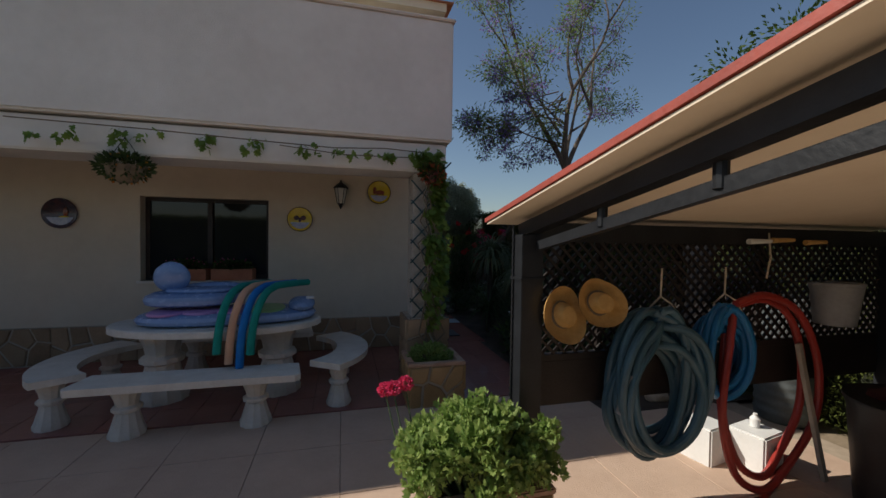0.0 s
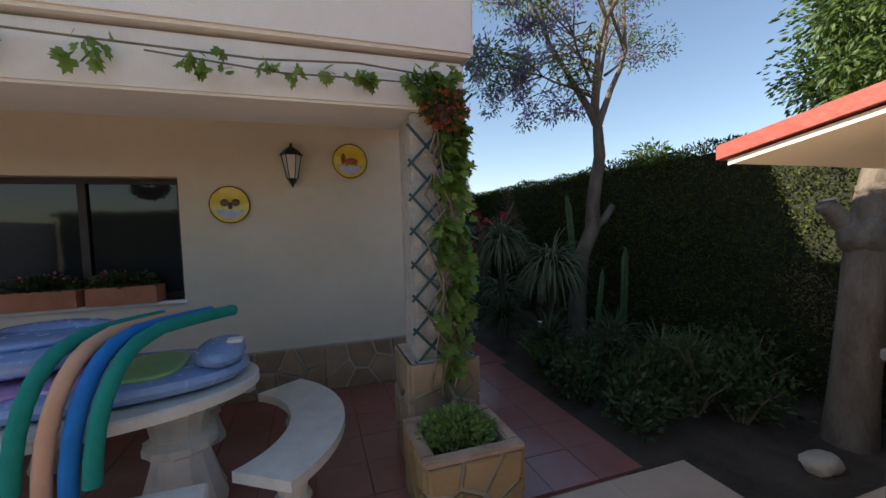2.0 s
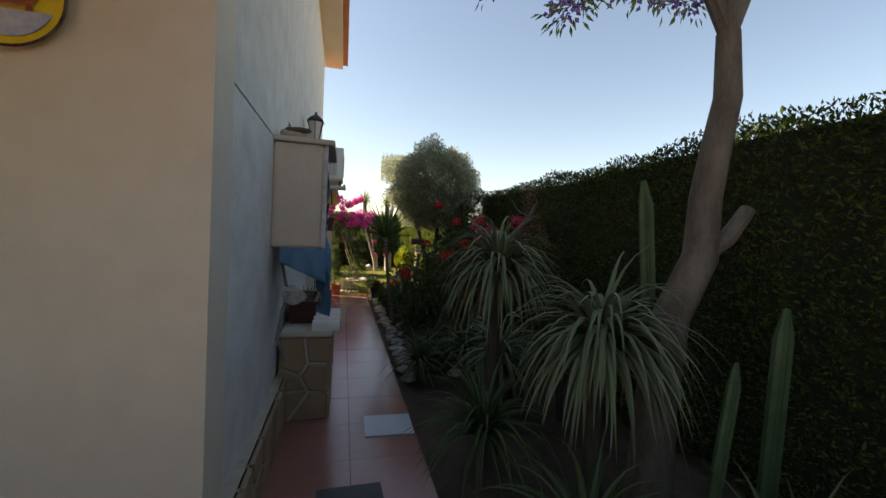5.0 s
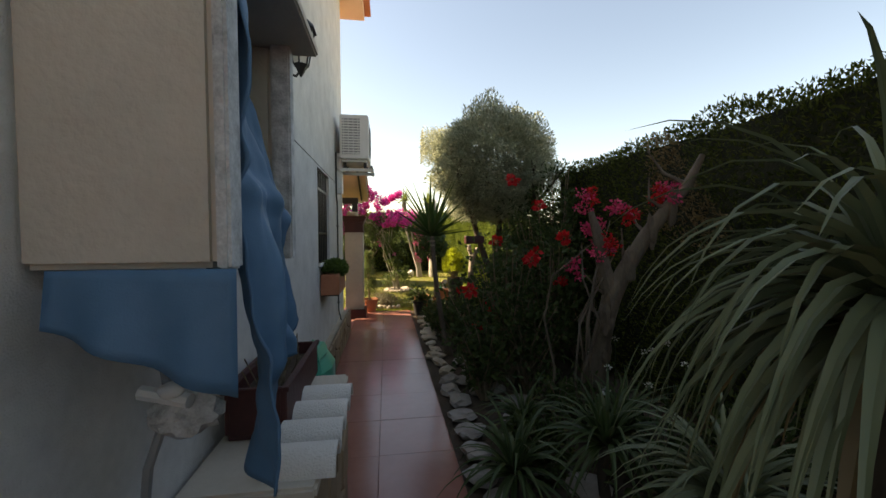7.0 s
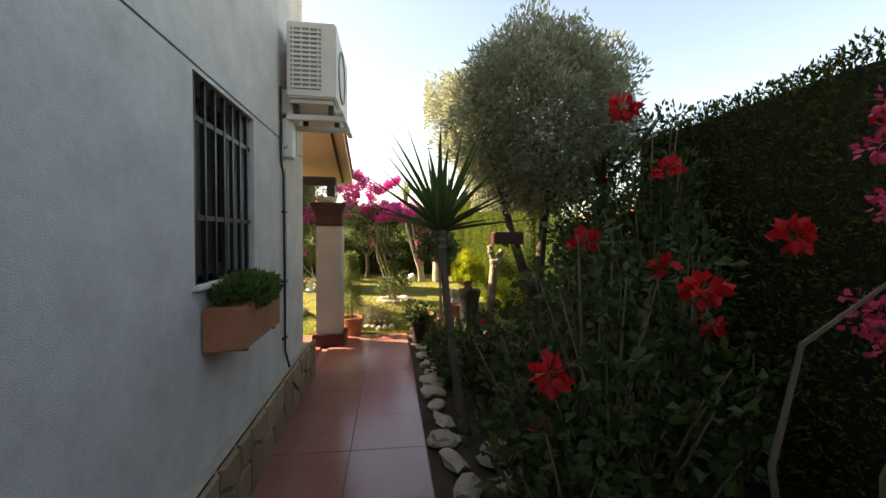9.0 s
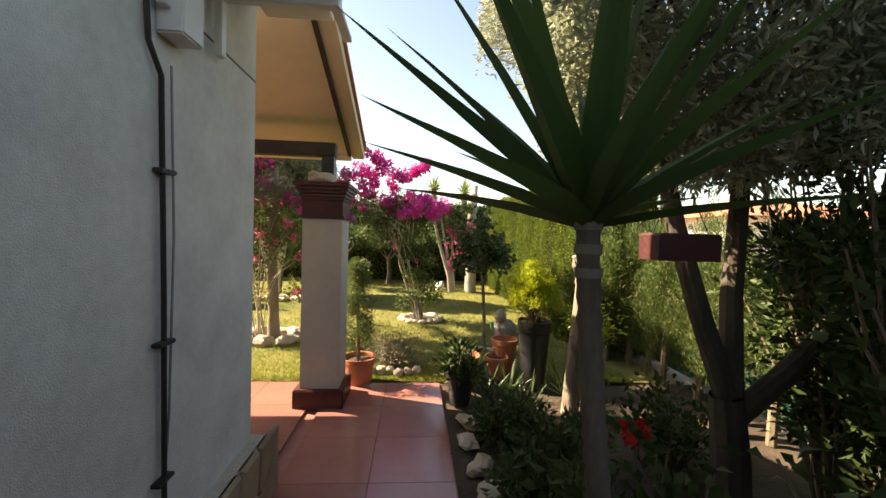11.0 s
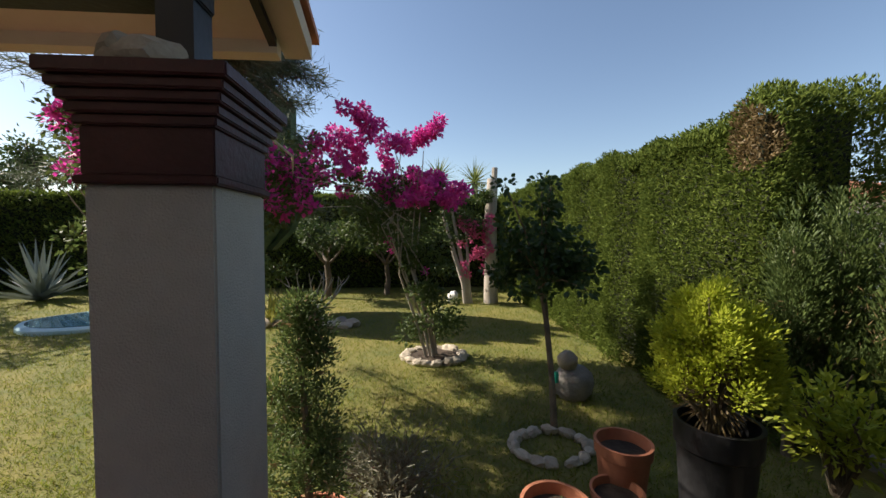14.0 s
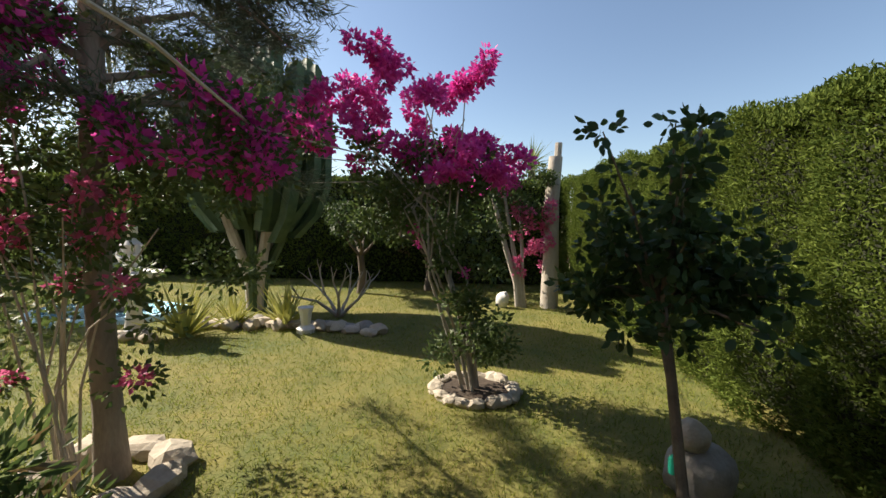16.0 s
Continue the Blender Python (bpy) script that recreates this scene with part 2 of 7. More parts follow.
L_AGAVE = leaf_mat("grey_agave", (0.16, 0.20, 0.19), (0.26, 0.30, 0.28), 0.1, 0.6)
L_AGAVEY = leaf_mat("striped_agave", (0.34, 0.35, 0.08), (0.56, 0.53, 0.18), 0.2, 0.5)
L_LIME = leaf_mat("golden_conifer", (0.24, 0.32, 0.03), (0.58, 0.60, 0.07), 0.45)
L_CONIF = leaf_mat("conifer_leaf", (0.045, 0.085, 0.025), (0.17, 0.22, 0.065), 0.35)
L_GREY = leaf_mat("grey_herb", (0.14, 0.14, 0.09), (0.26, 0.24, 0.17), 0.3)
L_GRASS = leaf_mat("grass_blade", (0.07, 0.15, 0.02), (0.34, 0.31, 0.06), 0.4, 0.6, 0.2)
L_NEEDLE = leaf_mat("pine_needle", (0.06, 0.085, 0.045), (0.16, 0.19, 0.12), 0.3)
L_ROSE = leaf_mat("rose_leaf", (0.025, 0.055, 0.018), (0.075, 0.13, 0.04), 0.35, 0.45)
L_PALM = leaf_mat("palm_leaf", (0.10, 0.14, 0.035), (0.20, 0.24, 0.07), 0.35)

M_GLASS = bpy.data.materials.new("window_glass")
M_GLASS.use_nodes = True
_g = M_GLASS.node_tree.nodes["Principled BSDF"]
_g.inputs["Base Color"].default_value = (0.02, 0.022, 0.025, 1)
_g.inputs["Roughness"].default_value = 0.04
_g.inputs["Specular IOR Level"].default_value = 0.5
M_LAMPGLASS = bpy.data.materials.new("lantern_glass")
M_LAMPGLASS.use_nodes = True
_g = M_LAMPGLASS.node_tree.nodes["Principled BSDF"]
_g.inputs["Base Color"].default_value = (0.62, 0.62, 0.58, 1)
_g.inputs["Roughness"].default_value = 0.25
M_WATER = bpy.data.materials.new("pond_water")
M_WATER.use_nodes = True
_g = M_WATER.node_tree.nodes["Principled BSDF"]
_g.inputs["Base Color"].default_value = (0.75, 0.92, 0.97, 1)
_g.inputs["Roughness"].default_value = 0.03
_g.inputs["Transmission Weight"].default_value = 1.0
_g.inputs["Specular IOR Level"].default_value = 0.2
_g.inputs["IOR"].default_value = 1.33

# ---- building blocks ----
RNG = np.random.default_rng(7)


class Geo:
    """Vertices and faces gathered for one mesh."""

    def __init__(self):
        self.v, self.f = [], []

    def add(self, verts, faces):
        k = len(self.v)
        self.v.extend([tuple(p) for p in verts])
        self.f.extend([tuple(i + k for i in f) for f in faces])
        return self

    def box(self, lo, hi, bevel=0.0):
        bm = bmesh.new()
        bmesh.ops.create_cube(bm, size=1)
        for v in bm.verts:
            v.co = [lo[i] + (v.co[i] + 0.5) * (hi[i] - lo[i]) for i in range(3)]
        if bevel:
            bmesh.ops.bevel(bm, geom=bm.edges[:], offset=bevel, segments=2, affect="EDGES", clamp_overlap=True)
        bm.verts.index_update()
        self.add([v.co[:] for v in bm.verts], [[v.index for v in f.verts] for f in bm.faces])
        bm.free()
        return self

    def tube(self, pts, radii, n=8, cap=True):
        pts = [Vector(p) for p in pts]
        if not hasattr(radii, "__len__"):
            radii = [radii] * len(pts)
        k, up = len(self.v), None
        for i, p in enumerate(pts):
            d = (pts[min(i + 1, len(pts) - 1)] - pts[max(i - 1, 0)]).normalized()
            if up is None:
                up = d.orthogonal().normalized()
            up = (up - d * up.dot(d)).normalized() if (up - d * up.dot(d)).length > 1e-5 else d.orthogonal().normalized()
            side = d.cross(up)
            for j in range(n):
                a = 2 * math.pi * j / n
                self.v.append(tuple(p + (up * math.cos(a) + side * math.sin(a)) * radii[i]))
        for i in range(len(pts) - 1):
            for j in range(n):
                a, b = k + i * n + j, k + i * n + (j + 1) % n
                self.f.append((a, b, b + n, a + n))
        if cap:
            self.f.append(tuple(k + j for j in reversed(range(n))))
            self.f.append(tuple(k + (len(pts) - 1) * n + j for j in range(n)))
        return self

    def lathe(self, profile, n=24, centre=(0, 0), flute=0.0, flutes=0):
        k = len(self.v)
        for r, z in profile:
            for j in range(n):
                a = 2 * math.pi * j / n
                q = r * (1 + (flute * math.cos(flutes * a) if flutes else 0))
                self.v.append((centre[0] + q * math.cos(a), centre[1] + q * math.sin(a), z))
        for i in range(len(profile) - 1):
            for j in range(n):
                a, b = k + i * n + j, k + i * n + (j + 1) % n
                self.f.append((a, b, b + n, a + n))
        self.f.append(tuple(k + j for j in reversed(range(n))))
        self.f.append(tuple(k + (len(profile) - 1) * n + j for j in range(n)))
        return self

    def prism(self, outline, z0, z1, bevel=0.0):
        """A flat slab of any outline, its upper edge eased by bevel."""
        n = len(outline)
        c = Vector((sum(p[0] for p in outline) / n, sum(p[1] for p in outline) / n))
        rings = [(z0, 0.0), (z1 - bevel, 0.0), (z1, bevel)] if bevel else [(z0, 0.0), (z1, 0.0)]
        k = len(self.v)
        for z, inset in rings:
            for p in outline:
                d = c - Vector(p[:2])
                q = Vector(p[:2]) + d.normalized() * inset if d.length > inset else c
                self.v.append((q.x, q.y, z))
        for i in range(len(rings) - 1):
            for j in range(n):
                a, b = k + i * n + j, k + i * n + (j + 1) % n
                self.f.append((a, b, b + n, a + n))
        self.f.append(tuple(k + j for j in reversed(range(n))))
        self.f.append(tuple(k + (len(rings) - 1) * n + j for j in range(n)))
        return self

    def strap(self, p, way, length, width, droop, segs=6, keel=0.25, twist=0.0):
        """A long leaf that bends down under its weight, folded along its middle."""
        p, d = Vector(p), Vector(way).normalized()
        side = d.cross(Vector((0, 0, 1)))
        side = side.normalized() if side.length > 1e-3 else Vector((1, 0, 0))
        k = len(self.v)
        for i in range(segs + 1):
            s = i / segs
            w = width * (0.55 + 0.45 * math.sin(math.pi * min(1, s * 1.25 + 0.2))) * (1 - s ** 3)
            nrm = side.cross(d)
            self.v.append(tuple(p - side * w / 2 + nrm * w * keel))
            self.v.append(tuple(p))
            self.v.append(tuple(p + side * w / 2 + nrm * w * keel))
            p = p + d * (length / segs)
            d = (d + Vector((0, 0, -droop / segs)) + side * twist / segs).normalized()
        for i in range(segs):
            a = k + 3 * i
            self.f.append((a, a + 1, a + 4, a + 3))
            self.f.append((a + 1, a + 2, a + 5, a + 4))
        return self

    def blob(self, c, r, seed=0, rough=0.25, sub=2):
        """An uneven stone-like lump with radii r."""
        bm = bmesh.new()
        bmesh.ops.create_icosphere(bm, subdivisions=sub, radius=1)
        off = Vector((seed * 3.7, seed * 1.9, seed * 5.3))
        for v in bm.verts:
            q = 1 + rough * noise.noise(v.co * 1.3 + off) + rough * 0.5 * noise.noise(v.co * 3.1 + off)
            v.co = Vector((v.co.x * r[0] * q + c[0], v.co.y * r[1] * q + c[1], v.co.z * r[2] * q + c[2]))
        bm.verts.index_update()
        self.add([v.co[:] for v in bm.verts], [[v.index for v in f.verts] for f in bm.faces])
        bm.free()
        return self

    def mesh(self, name, material, smooth=False):
        me = bpy.data.meshes.new(name)
        me.from_pydata(self.v, [], self.f)
        me.materials.append(material)
        if smooth:
            me.polygons.foreach_set("use_smooth", [True] * len(me.polygons))
        me.update()
        return me


def smooth_by_angle(me, degrees=35):
    me.polygons.foreach_set("use_smooth", [True] * len(me.polygons))
    me.set_sharp_from_angle(angle=radians(degrees))


def part(name, geo, material, parent, label="", smooth=True):
    me = geo.mesh(name, material)
    if smooth:
        smooth_by_angle(me)
    ob = new(name, me)
    ob.parent = parent
    return tagged(ob, label)


def solid(name, geo, material, label, category, kind="", group="", m=None, smooth=True):
    me = geo.mesh(name, material)
    if smooth:
        smooth_by_angle(me)
    ob = new(name, me)
    if m is not None:
        ob.matrix_world = m
    return tagged(ob, label, category, group, kind)


def thing(name, label, category, at=(0, 0, 0), rz=0.0, group="", kind=""):
    e = new(name)
    e.empty_display_size = 0.1
    e.matrix_world = pose(*at, 0, 0, rz)
    return tagged(e, label, category, group, kind)


def unit(v):
    return v / np.maximum(np.linalg.norm(v, axis=1, keepdims=True), 1e-9)


def leaf_arrays(P, D, L, W, fold=0.3, flat=None):
    """Folded diamond leaves: base points, directions, lengths and widths."""
    N = len(P)
    P, D = np.asarray(P, float), unit(np.asarray(D, float))
    L, W = np.broadcast_to(L, (N,))[:, None], np.broadcast_to(W, (N,))[:, None]
    R = RNG.normal(size=(N, 3)) if flat is None else np.asarray(flat, float) + RNG.normal(size=(N, 3)) * 0.35
    S = unit(np.cross(D, R))
    U = np.cross(S, D)
    mid = P + D * L * 0.45
    V = np.stack([P, mid - S * W / 2 + U * W * fold, P + D * L, mid + S * W / 2 + U * W * fold], 1)
    F = np.arange(N * 4).reshape(N, 4)
    tri = np.concatenate([F[:, [0, 2, 1]], F[:, [0, 3, 2]]], 1).reshape(-1, 3)
    return V.reshape(-1, 3), tri


def tri_mesh(name, V, T, material):
    me = bpy.data.meshes.new(name)
    me.vertices.add(len(V))
    me.vertices.foreach_set("co", np.asarray(V, np.float32).ravel())
    me.loops.add(len(T) * 3)
    me.loops.foreach_set("vertex_index", np.asarray(T, np.int32).ravel())
    me.polygons.add(len(T))
    me.polygons.foreach_set("loop_start", np.arange(0, len(T) * 3, 3, dtype=np.int32))
    me.update(calc_edges=True)
    me.validate()
    me.materials.append(material)
    return me


def leaves(name, P, D, L, W, material, parent, label="", fold=0.3, flat=None, kind=""):
    V, T = leaf_arrays(P, D, L, W, fold, flat)
    ob = new(name, tri_mesh(name, V, T, material))
    ob.parent = parent
    return tagged(ob, label, kind=kind)


OVAL = ((0.0, 0.0), (0.22, 0.75), (0.5, 1.0), (0.8, 0.62), (1.0, 0.0), (0.8, -0.62), (0.5, -1.0), (0.22, -0.75))
LOBED = ((0.0, 0.0), (-0.08, 0.55), (0.22, 1.0), (0.38, 0.55), (0.72, 0.78), (0.70, 0.30), (1.0, 0.0), (0.70, -0.30), (0.72, -0.78), (0.38, -0.55), (0.22, -1.0), (-0.08, -0.55))
ROUND = ((0.0, 0.0), (0.02, 0.6), (0.3, 1.0), (0.7, 0.9), (0.95, 0.45), (0.95, -0.45), (0.7, -0.9), (0.3, -1.0), (0.02, -0.6))


def broad_leaves(name, P, D, L, W, outline, material, parent, label="", cup=0.15, flat=None):
    """Leaves with a real outline, cupped along the midrib."""
    N, K = len(P), len(outline)
    P, D = np.asarray(P, float), unit(np.asarray(D, float))
    L, W = np.broadcast_to(L, (N,)), np.broadcast_to(W, (N,))
    R = RNG.normal(size=(N, 3)) if flat is None else np.asarray(flat, float) + RNG.normal(size=(N, 3)) * 0.4
    S = unit(np.cross(D, R))
    U = np.cross(S, D)
    V = [P + D * (0.45 * L)[:, None]]
    for a, b in outline:
        V.append(P + D * (a * L)[:, None] + S * (b * W / 2)[:, None] + U * (cup * abs(b) * W * 0.5 - 0.12 * L * a * a)[:, None])
    V = np.stack(V, 1)
    idx = np.array([(0, 1 + k, 1 + (k + 1) % K) for k in range(K)])
    T = (np.arange(N)[:, None, None] * (K + 1) + idx[None]).reshape(-1, 3)
    me = tri_mesh(name, V.reshape(-1, 3), T, material)
    me.polygons.foreach_set("use_smooth", [True] * len(me.polygons))
    ob = new(name, me)
    ob.parent = parent
    return tagged(ob, label)


def ball(N, c, r, shell=0.5):
    """Random points in an ellipsoid, more of them towards its skin."""
    d = unit(RNG.normal(size=(N, 3)))
    s = RNG.uniform(shell, 1, (N, 1)) ** 0.6
    return np.asarray(c) + d * s * np.asarray(r), d


def clumps(N, centres, r, flat=0.8):
    C = np.asarray(centres)[RNG.integers(0, len(centres), N)]
    d = unit(RNG.normal(size=(N, 3)))
    return C + d * np.asarray(r) * RNG.uniform(0.2, 1, (N, 1)) * np.array([1, 1, flat]), d


def rand(a, b):
    return float(RNG.uniform(a, b))


def branch_out(geo, p, way, length, r, depth, tips, spread=0.6, lift=0.15, n=6, kids=3):
    """A limb that bends, thins and divides; its ends go into tips."""
    pts, d, p = [], Vector(way).normalized(), Vector(p)
    for i in range(5):
        pts.append(p.copy())
        d = (d + Vector((rand(-0.18, 0.18), rand(-0.18, 0.18), rand(-0.1, 0.1) + lift * 0.25))).normalized()
        p = p + d * length / 4
    geo.tube(pts, [r * (1 - 0.12 * i) for i in range(5)], n, cap=False)
    if depth <= 1:
        tips.extend([tuple(q) for q in pts[2:]])
    if depth == 0:
        return
    for j in range(kids):
        a, w = rand(0, 6.28), rand(0.6, 1.2) * spread
        o = d.orthogonal().normalized()
        o2 = d.cross(o)
        nd = (d + (o * math.cos(a) + o2 * math.sin(a)) * w + Vector((0, 0, lift))).normalized()
        branch_out(geo, pts[-1] if j else pts[-1], nd, length * rand(0.6, 0.85), r * 0.55, depth - 1, tips, spread, lift, max(4, n - 1), kids)


def cells(w, h, nx, ny, seed=1, gap=0.012, jitter=0.38):
    """Crazy-paving outlines that fill w by h: cells round jittered seeds, shrunk by the joint."""
    rg = np.random.default_rng(seed)
    pts = [((i + 0.5 + rg.uniform(-jitter, jitter)) * w / nx, (j + 0.5 + rg.uniform(-jitter, jitter)) * h / ny) for i in range(nx) for j in range(ny)]
    out = []
    for a in pts:
        poly = [(0, 0), (w, 0), (w, h), (0, h)]
        for b in pts:
            if a is b or (a[0] - b[0]) ** 2 + (a[1] - b[1]) ** 2 > (3.2 * max(w / nx, h / ny)) ** 2:
                continue
            mx, my, dx, dy = (a[0] + b[0]) / 2, (a[1] + b[1]) / 2, b[0] - a[0], b[1] - a[1]
            ln = math.hypot(dx, dy)
            side = lambda q: ((q[0] - mx) * dx + (q[1] - my) * dy) / ln + gap
            new_poly = []
            for i, q in enumerate(poly):
                r = poly[(i + 1) % len(poly)]
                sq, sr = side(q), side(r)
                if sq <= 0:
                    new_poly.append(q)
                if sq * sr < 0:
                    t = sq / (sq - sr)
                    new_poly.append((q[0] + t * (r[0] - q[0]), q[1] + t * (r[1] - q[1])))
            poly = new_poly
            if len(poly) < 3:
                break
        if len(poly) >= 3:
            out.append(poly)
    return out


def flagstones(parent, m, w, h, nx, ny, seed=1, proud=0.022, material=None):
    """Rubble facing stones as pieces on a wall: m carries x along, y up, z out of the wall."""
    for i, poly in enumerate(cells(w, h, nx, ny, seed)):
        g = Geo().prism(poly, -0.01, proud * rand(0.7, 1.25), 0.012)
        me = g.mesh("stone", material or M_STONE)
        ob = new("stone", me)
        ob.parent = parent
        ob.matrix_parent_inverse = parent.matrix_world.inverted() if parent.type == "EMPTY" else Matrix()
        ob.matrix_basis = m


def wall_frame(origin, along, up):
    """Pose with x along, y up, z out."""
    x, y = Vector(along).normalized(), Vector(up).normalized()
    z = x.cross(y)
    return Matrix(((x.x, y.x, z.x, origin[0]), (x.y, y.y, z.y, origin[1]), (x.z, y.z, z.z, origin[2]), (0, 0, 0, 1)))


def tiles(parent, x0, y0, nx, ny, sx, sy, z, thick, material, gap=0.006, name="tile", skip=None):
    """A laid floor: pieces that share one mesh, each a hair off level."""
    g = Geo().prism([(gap / 2, gap / 2), (sx - gap / 2, gap / 2), (sx - gap / 2, sy - gap / 2), (gap / 2, sy - gap / 2)], -thick, 0, 0.0015)
    me = g.mesh(name, material)
    for i in range(nx):
        for j in range(ny):
            if skip and skip(x0 + (i + 0.5) * sx, y0 + (j + 0.5) * sy):
                continue
            ob = new(name, me)
            ob.parent = parent
            ob.matrix_basis = pose(x0 + i * sx, y0 + j * sy, z + rand(-0.0012, 0.0012))

# ---- setting: ground, floors, house ----
def slab(name, lo, hi, material, label, category, bevel=0.0):
    return solid(name, Geo().box(lo, hi, bevel), material, label, category, "structure")


ground = solid("ground", Geo().add([(-900, -900, -0.06), (900, -900, -0.06), (900, 900, -0.06), (-900, 900, -0.06)], [(0, 1, 2, 3)]),
               M_DRYEARTH, "dry brown earth that reaches the horizon", "ground", "structure", smooth=False)

# garden bed: uneven soil sheet
def sheet(name, x0, x1, y0, y1, nx, ny, zf, material, label, category):
    v = [(x0 + (x1 - x0) * i / nx, y0 + (y1 - y0) * j / ny, 0) for j in range(ny + 1) for i in range(nx + 1)]
    v = [(x, y, zf(x, y)) for x, y, _ in v]
    f = [(j * (nx + 1) + i, j * (nx + 1) + i + 1, (j + 1) * (nx + 1) + i + 1, (j + 1) * (nx + 1) + i) for j in range(ny) for i in range(nx)]
    return solid(name, Geo().add(v, f), material, label, category, "structure")


def soil_z(x, y):
    return -0.03 + 0.03 * noise.noise(Vector((x * 2.1, y * 2.1, 0))) + 0.015 * noise.noise(Vector((x * 9, y * 9, 3)))


sheet("garden_bed", 1.7, 5.6, 3.5, 14.05, 40, 110, soil_z, M_SOIL, "dark bare garden soil beside the red path", "soil")
sheet("lawn", -9.5, 4.6, 14.06, 23.0, 90, 60, lambda x, y: -0.012 + 0.012 * noise.noise(Vector((x, y, 0))), M_LAWN, "sunlit yellow-green turf lawn", "lawn")

# terrace paving of beige slabs
terrace = slab("pavement", (-7.0, -4.0, -0.10), (3.9, 3.08, -0.035), M_PAVEGAP, "beige concrete slab paving of the terrace", "paving")
terrace_edge = slab("pavement_edge", (-7.0, 3.08, -0.10), (2.42, 3.68, -0.035), M_PAVEGAP, "last row of beige paving beside the bed", "paving")
sheet("garden_bed_front", 2.42, 5.6, 3.08, 3.52, 24, 4, soil_z, M_SOIL, "dark bare soil round the pruned tree", "soil")
# porch and side path of red tiles
porch_floor = slab("floor_porch", (-7.0, 3.68, -0.10), (2.12, 5.82, -0.02), M_GROUT, "dark red tiled porch floor", "floor")
path_floor = slab("floor_path", (1.12, 5.82, -0.10), (2.22, 14.02, -0.02), M_GROUT, "dark red tiled garden path", "floor")
back_floor = slab("floor_back_porch", (-7.0, 12.48, -0.10), (1.12, 14.02, -0.02), M_GROUT, "red tiled floor of the rear porch", "floor")

# house: ground floor walls with window openings
def wall_x(name, x0, x1, y0, y1, z0, z1, holes, material, label):
    """A wall along y between the planes x0 and x1, with holes (y0, y1, z0, z1) right through it."""
    g = Geo()
    ys = sorted({y0, y1, *[h[0] for h in holes], *[h[1] for h in holes]})
    for a, b in zip(ys, ys[1:]):
        hs = [h for h in holes if h[0] <= a and h[1] >= b]
        if not hs:
            g.box((x0, a, z0), (x1, b, z1))
        for h in hs:
            g.box((x0, a, z0), (x1, b, h[2]))
            g.box((x0, a, h[3]), (x1, b, z1))
    return solid(name, g, material, label, "wall", "structure", smooth=False)


def wall_y(name, x0, x1, y0, y1, z0, z1, holes, material, label):
    g = Geo()
    xs = sorted({x0, x1, *[h[0] for h in holes], *[h[1] for h in holes]})
    for a, b in zip(xs, xs[1:]):
        hs = [h for h in holes if h[0] <= a and h[1] >= b]
        if not hs:
            g.box((a, y0, z0), (b, y1, z1))
        for h in hs:
            g.box((a, y0, z0), (b, y1, h[2]))
            g.box((a, y0, h[3]), (b, y1, z1))
    return solid(name, g, material, label, "wall", "structure", smooth=False)


wall_front = wall_y("wall_front", -7.0, 1.12, 5.82, 6.08, -0.1, 2.62, [(-2.50, -0.98, 1.0, 2.09)], M_RENDER, "cream rendered house wall under the porch")
side_lo = wall_x("wall_side", 0.86, 1.12, 6.08, 12.29, -0.1, 2.16, [(7.72, 8.48, 1.35, 2.16), (10.16, 10.92, 1.21, 2.14)], M_SIDE, "pale rough rendered side wall of the house")
side_hi = wall_x("wall_side_upper", 0.86, 1.12, 6.08, 12.29, 2.172, 5.2, [(7.72, 8.48, 2.172, 2.45)], M_SIDE, "pale rough rendered upper side wall")
slab("wall_joint", (0.86, 6.08, 2.16), (1.112, 12.29, 2.172), M_GROOVE, "thin dark horizontal joint in the render", "joint")
slab("wall_upper_front", (-7.0, 5.82, 2.62), (1.12, 6.08, 5.2), M_RENDER, "cream upper storey wall above the balcony", "wall")
slab("wall_back", (-7.0, 12.10, -0.1), (0.86, 12.29, 5.2), M_SIDE, "pale rendered rear wall of the house", "wall")
slab("wall_inner", (-7.0, 9.0, -0.1), (0.86, 9.1, 5.2), M_RENDER, "plain inner wall of the house", "wall")
slab("wall_west", (-7.25, 4.04, -0.1), (-7.0, 14.0, 5.2), M_RENDER, "cream side wall that closes the terrace", "wall")
slab("wall_terrace_west", (-7.25, -4.25, -0.1), (-7.0, 4.04, 2.0), M_WHITE, "white garden wall beside the terrace", "wall")
# roof with eaves
roof = thing("roof", "low pitched orange tiled house roof with cream eaves", "roof", kind="structure")
part("eaves", Geo().box((-7.4, 5.60, 4.90), (1.45, 12.75, 5.02)), M_CEIL, roof, smooth=False)
gr = Geo()
gr.add([(-7.5, 5.54, 5.02), (1.55, 5.54, 5.02), (1.55, 12.85, 5.02), (-7.5, 12.85, 5.02), (-3.0, 8.0, 6.1), (-3.0, 10.0, 6.1)],
       [(0, 1, 4), (1, 2, 5, 4), (2, 3, 5), (3, 0, 4, 5), (3, 2, 1, 0)])
part("roof_tiles", gr, M_ORANGE, roof, smooth=False)
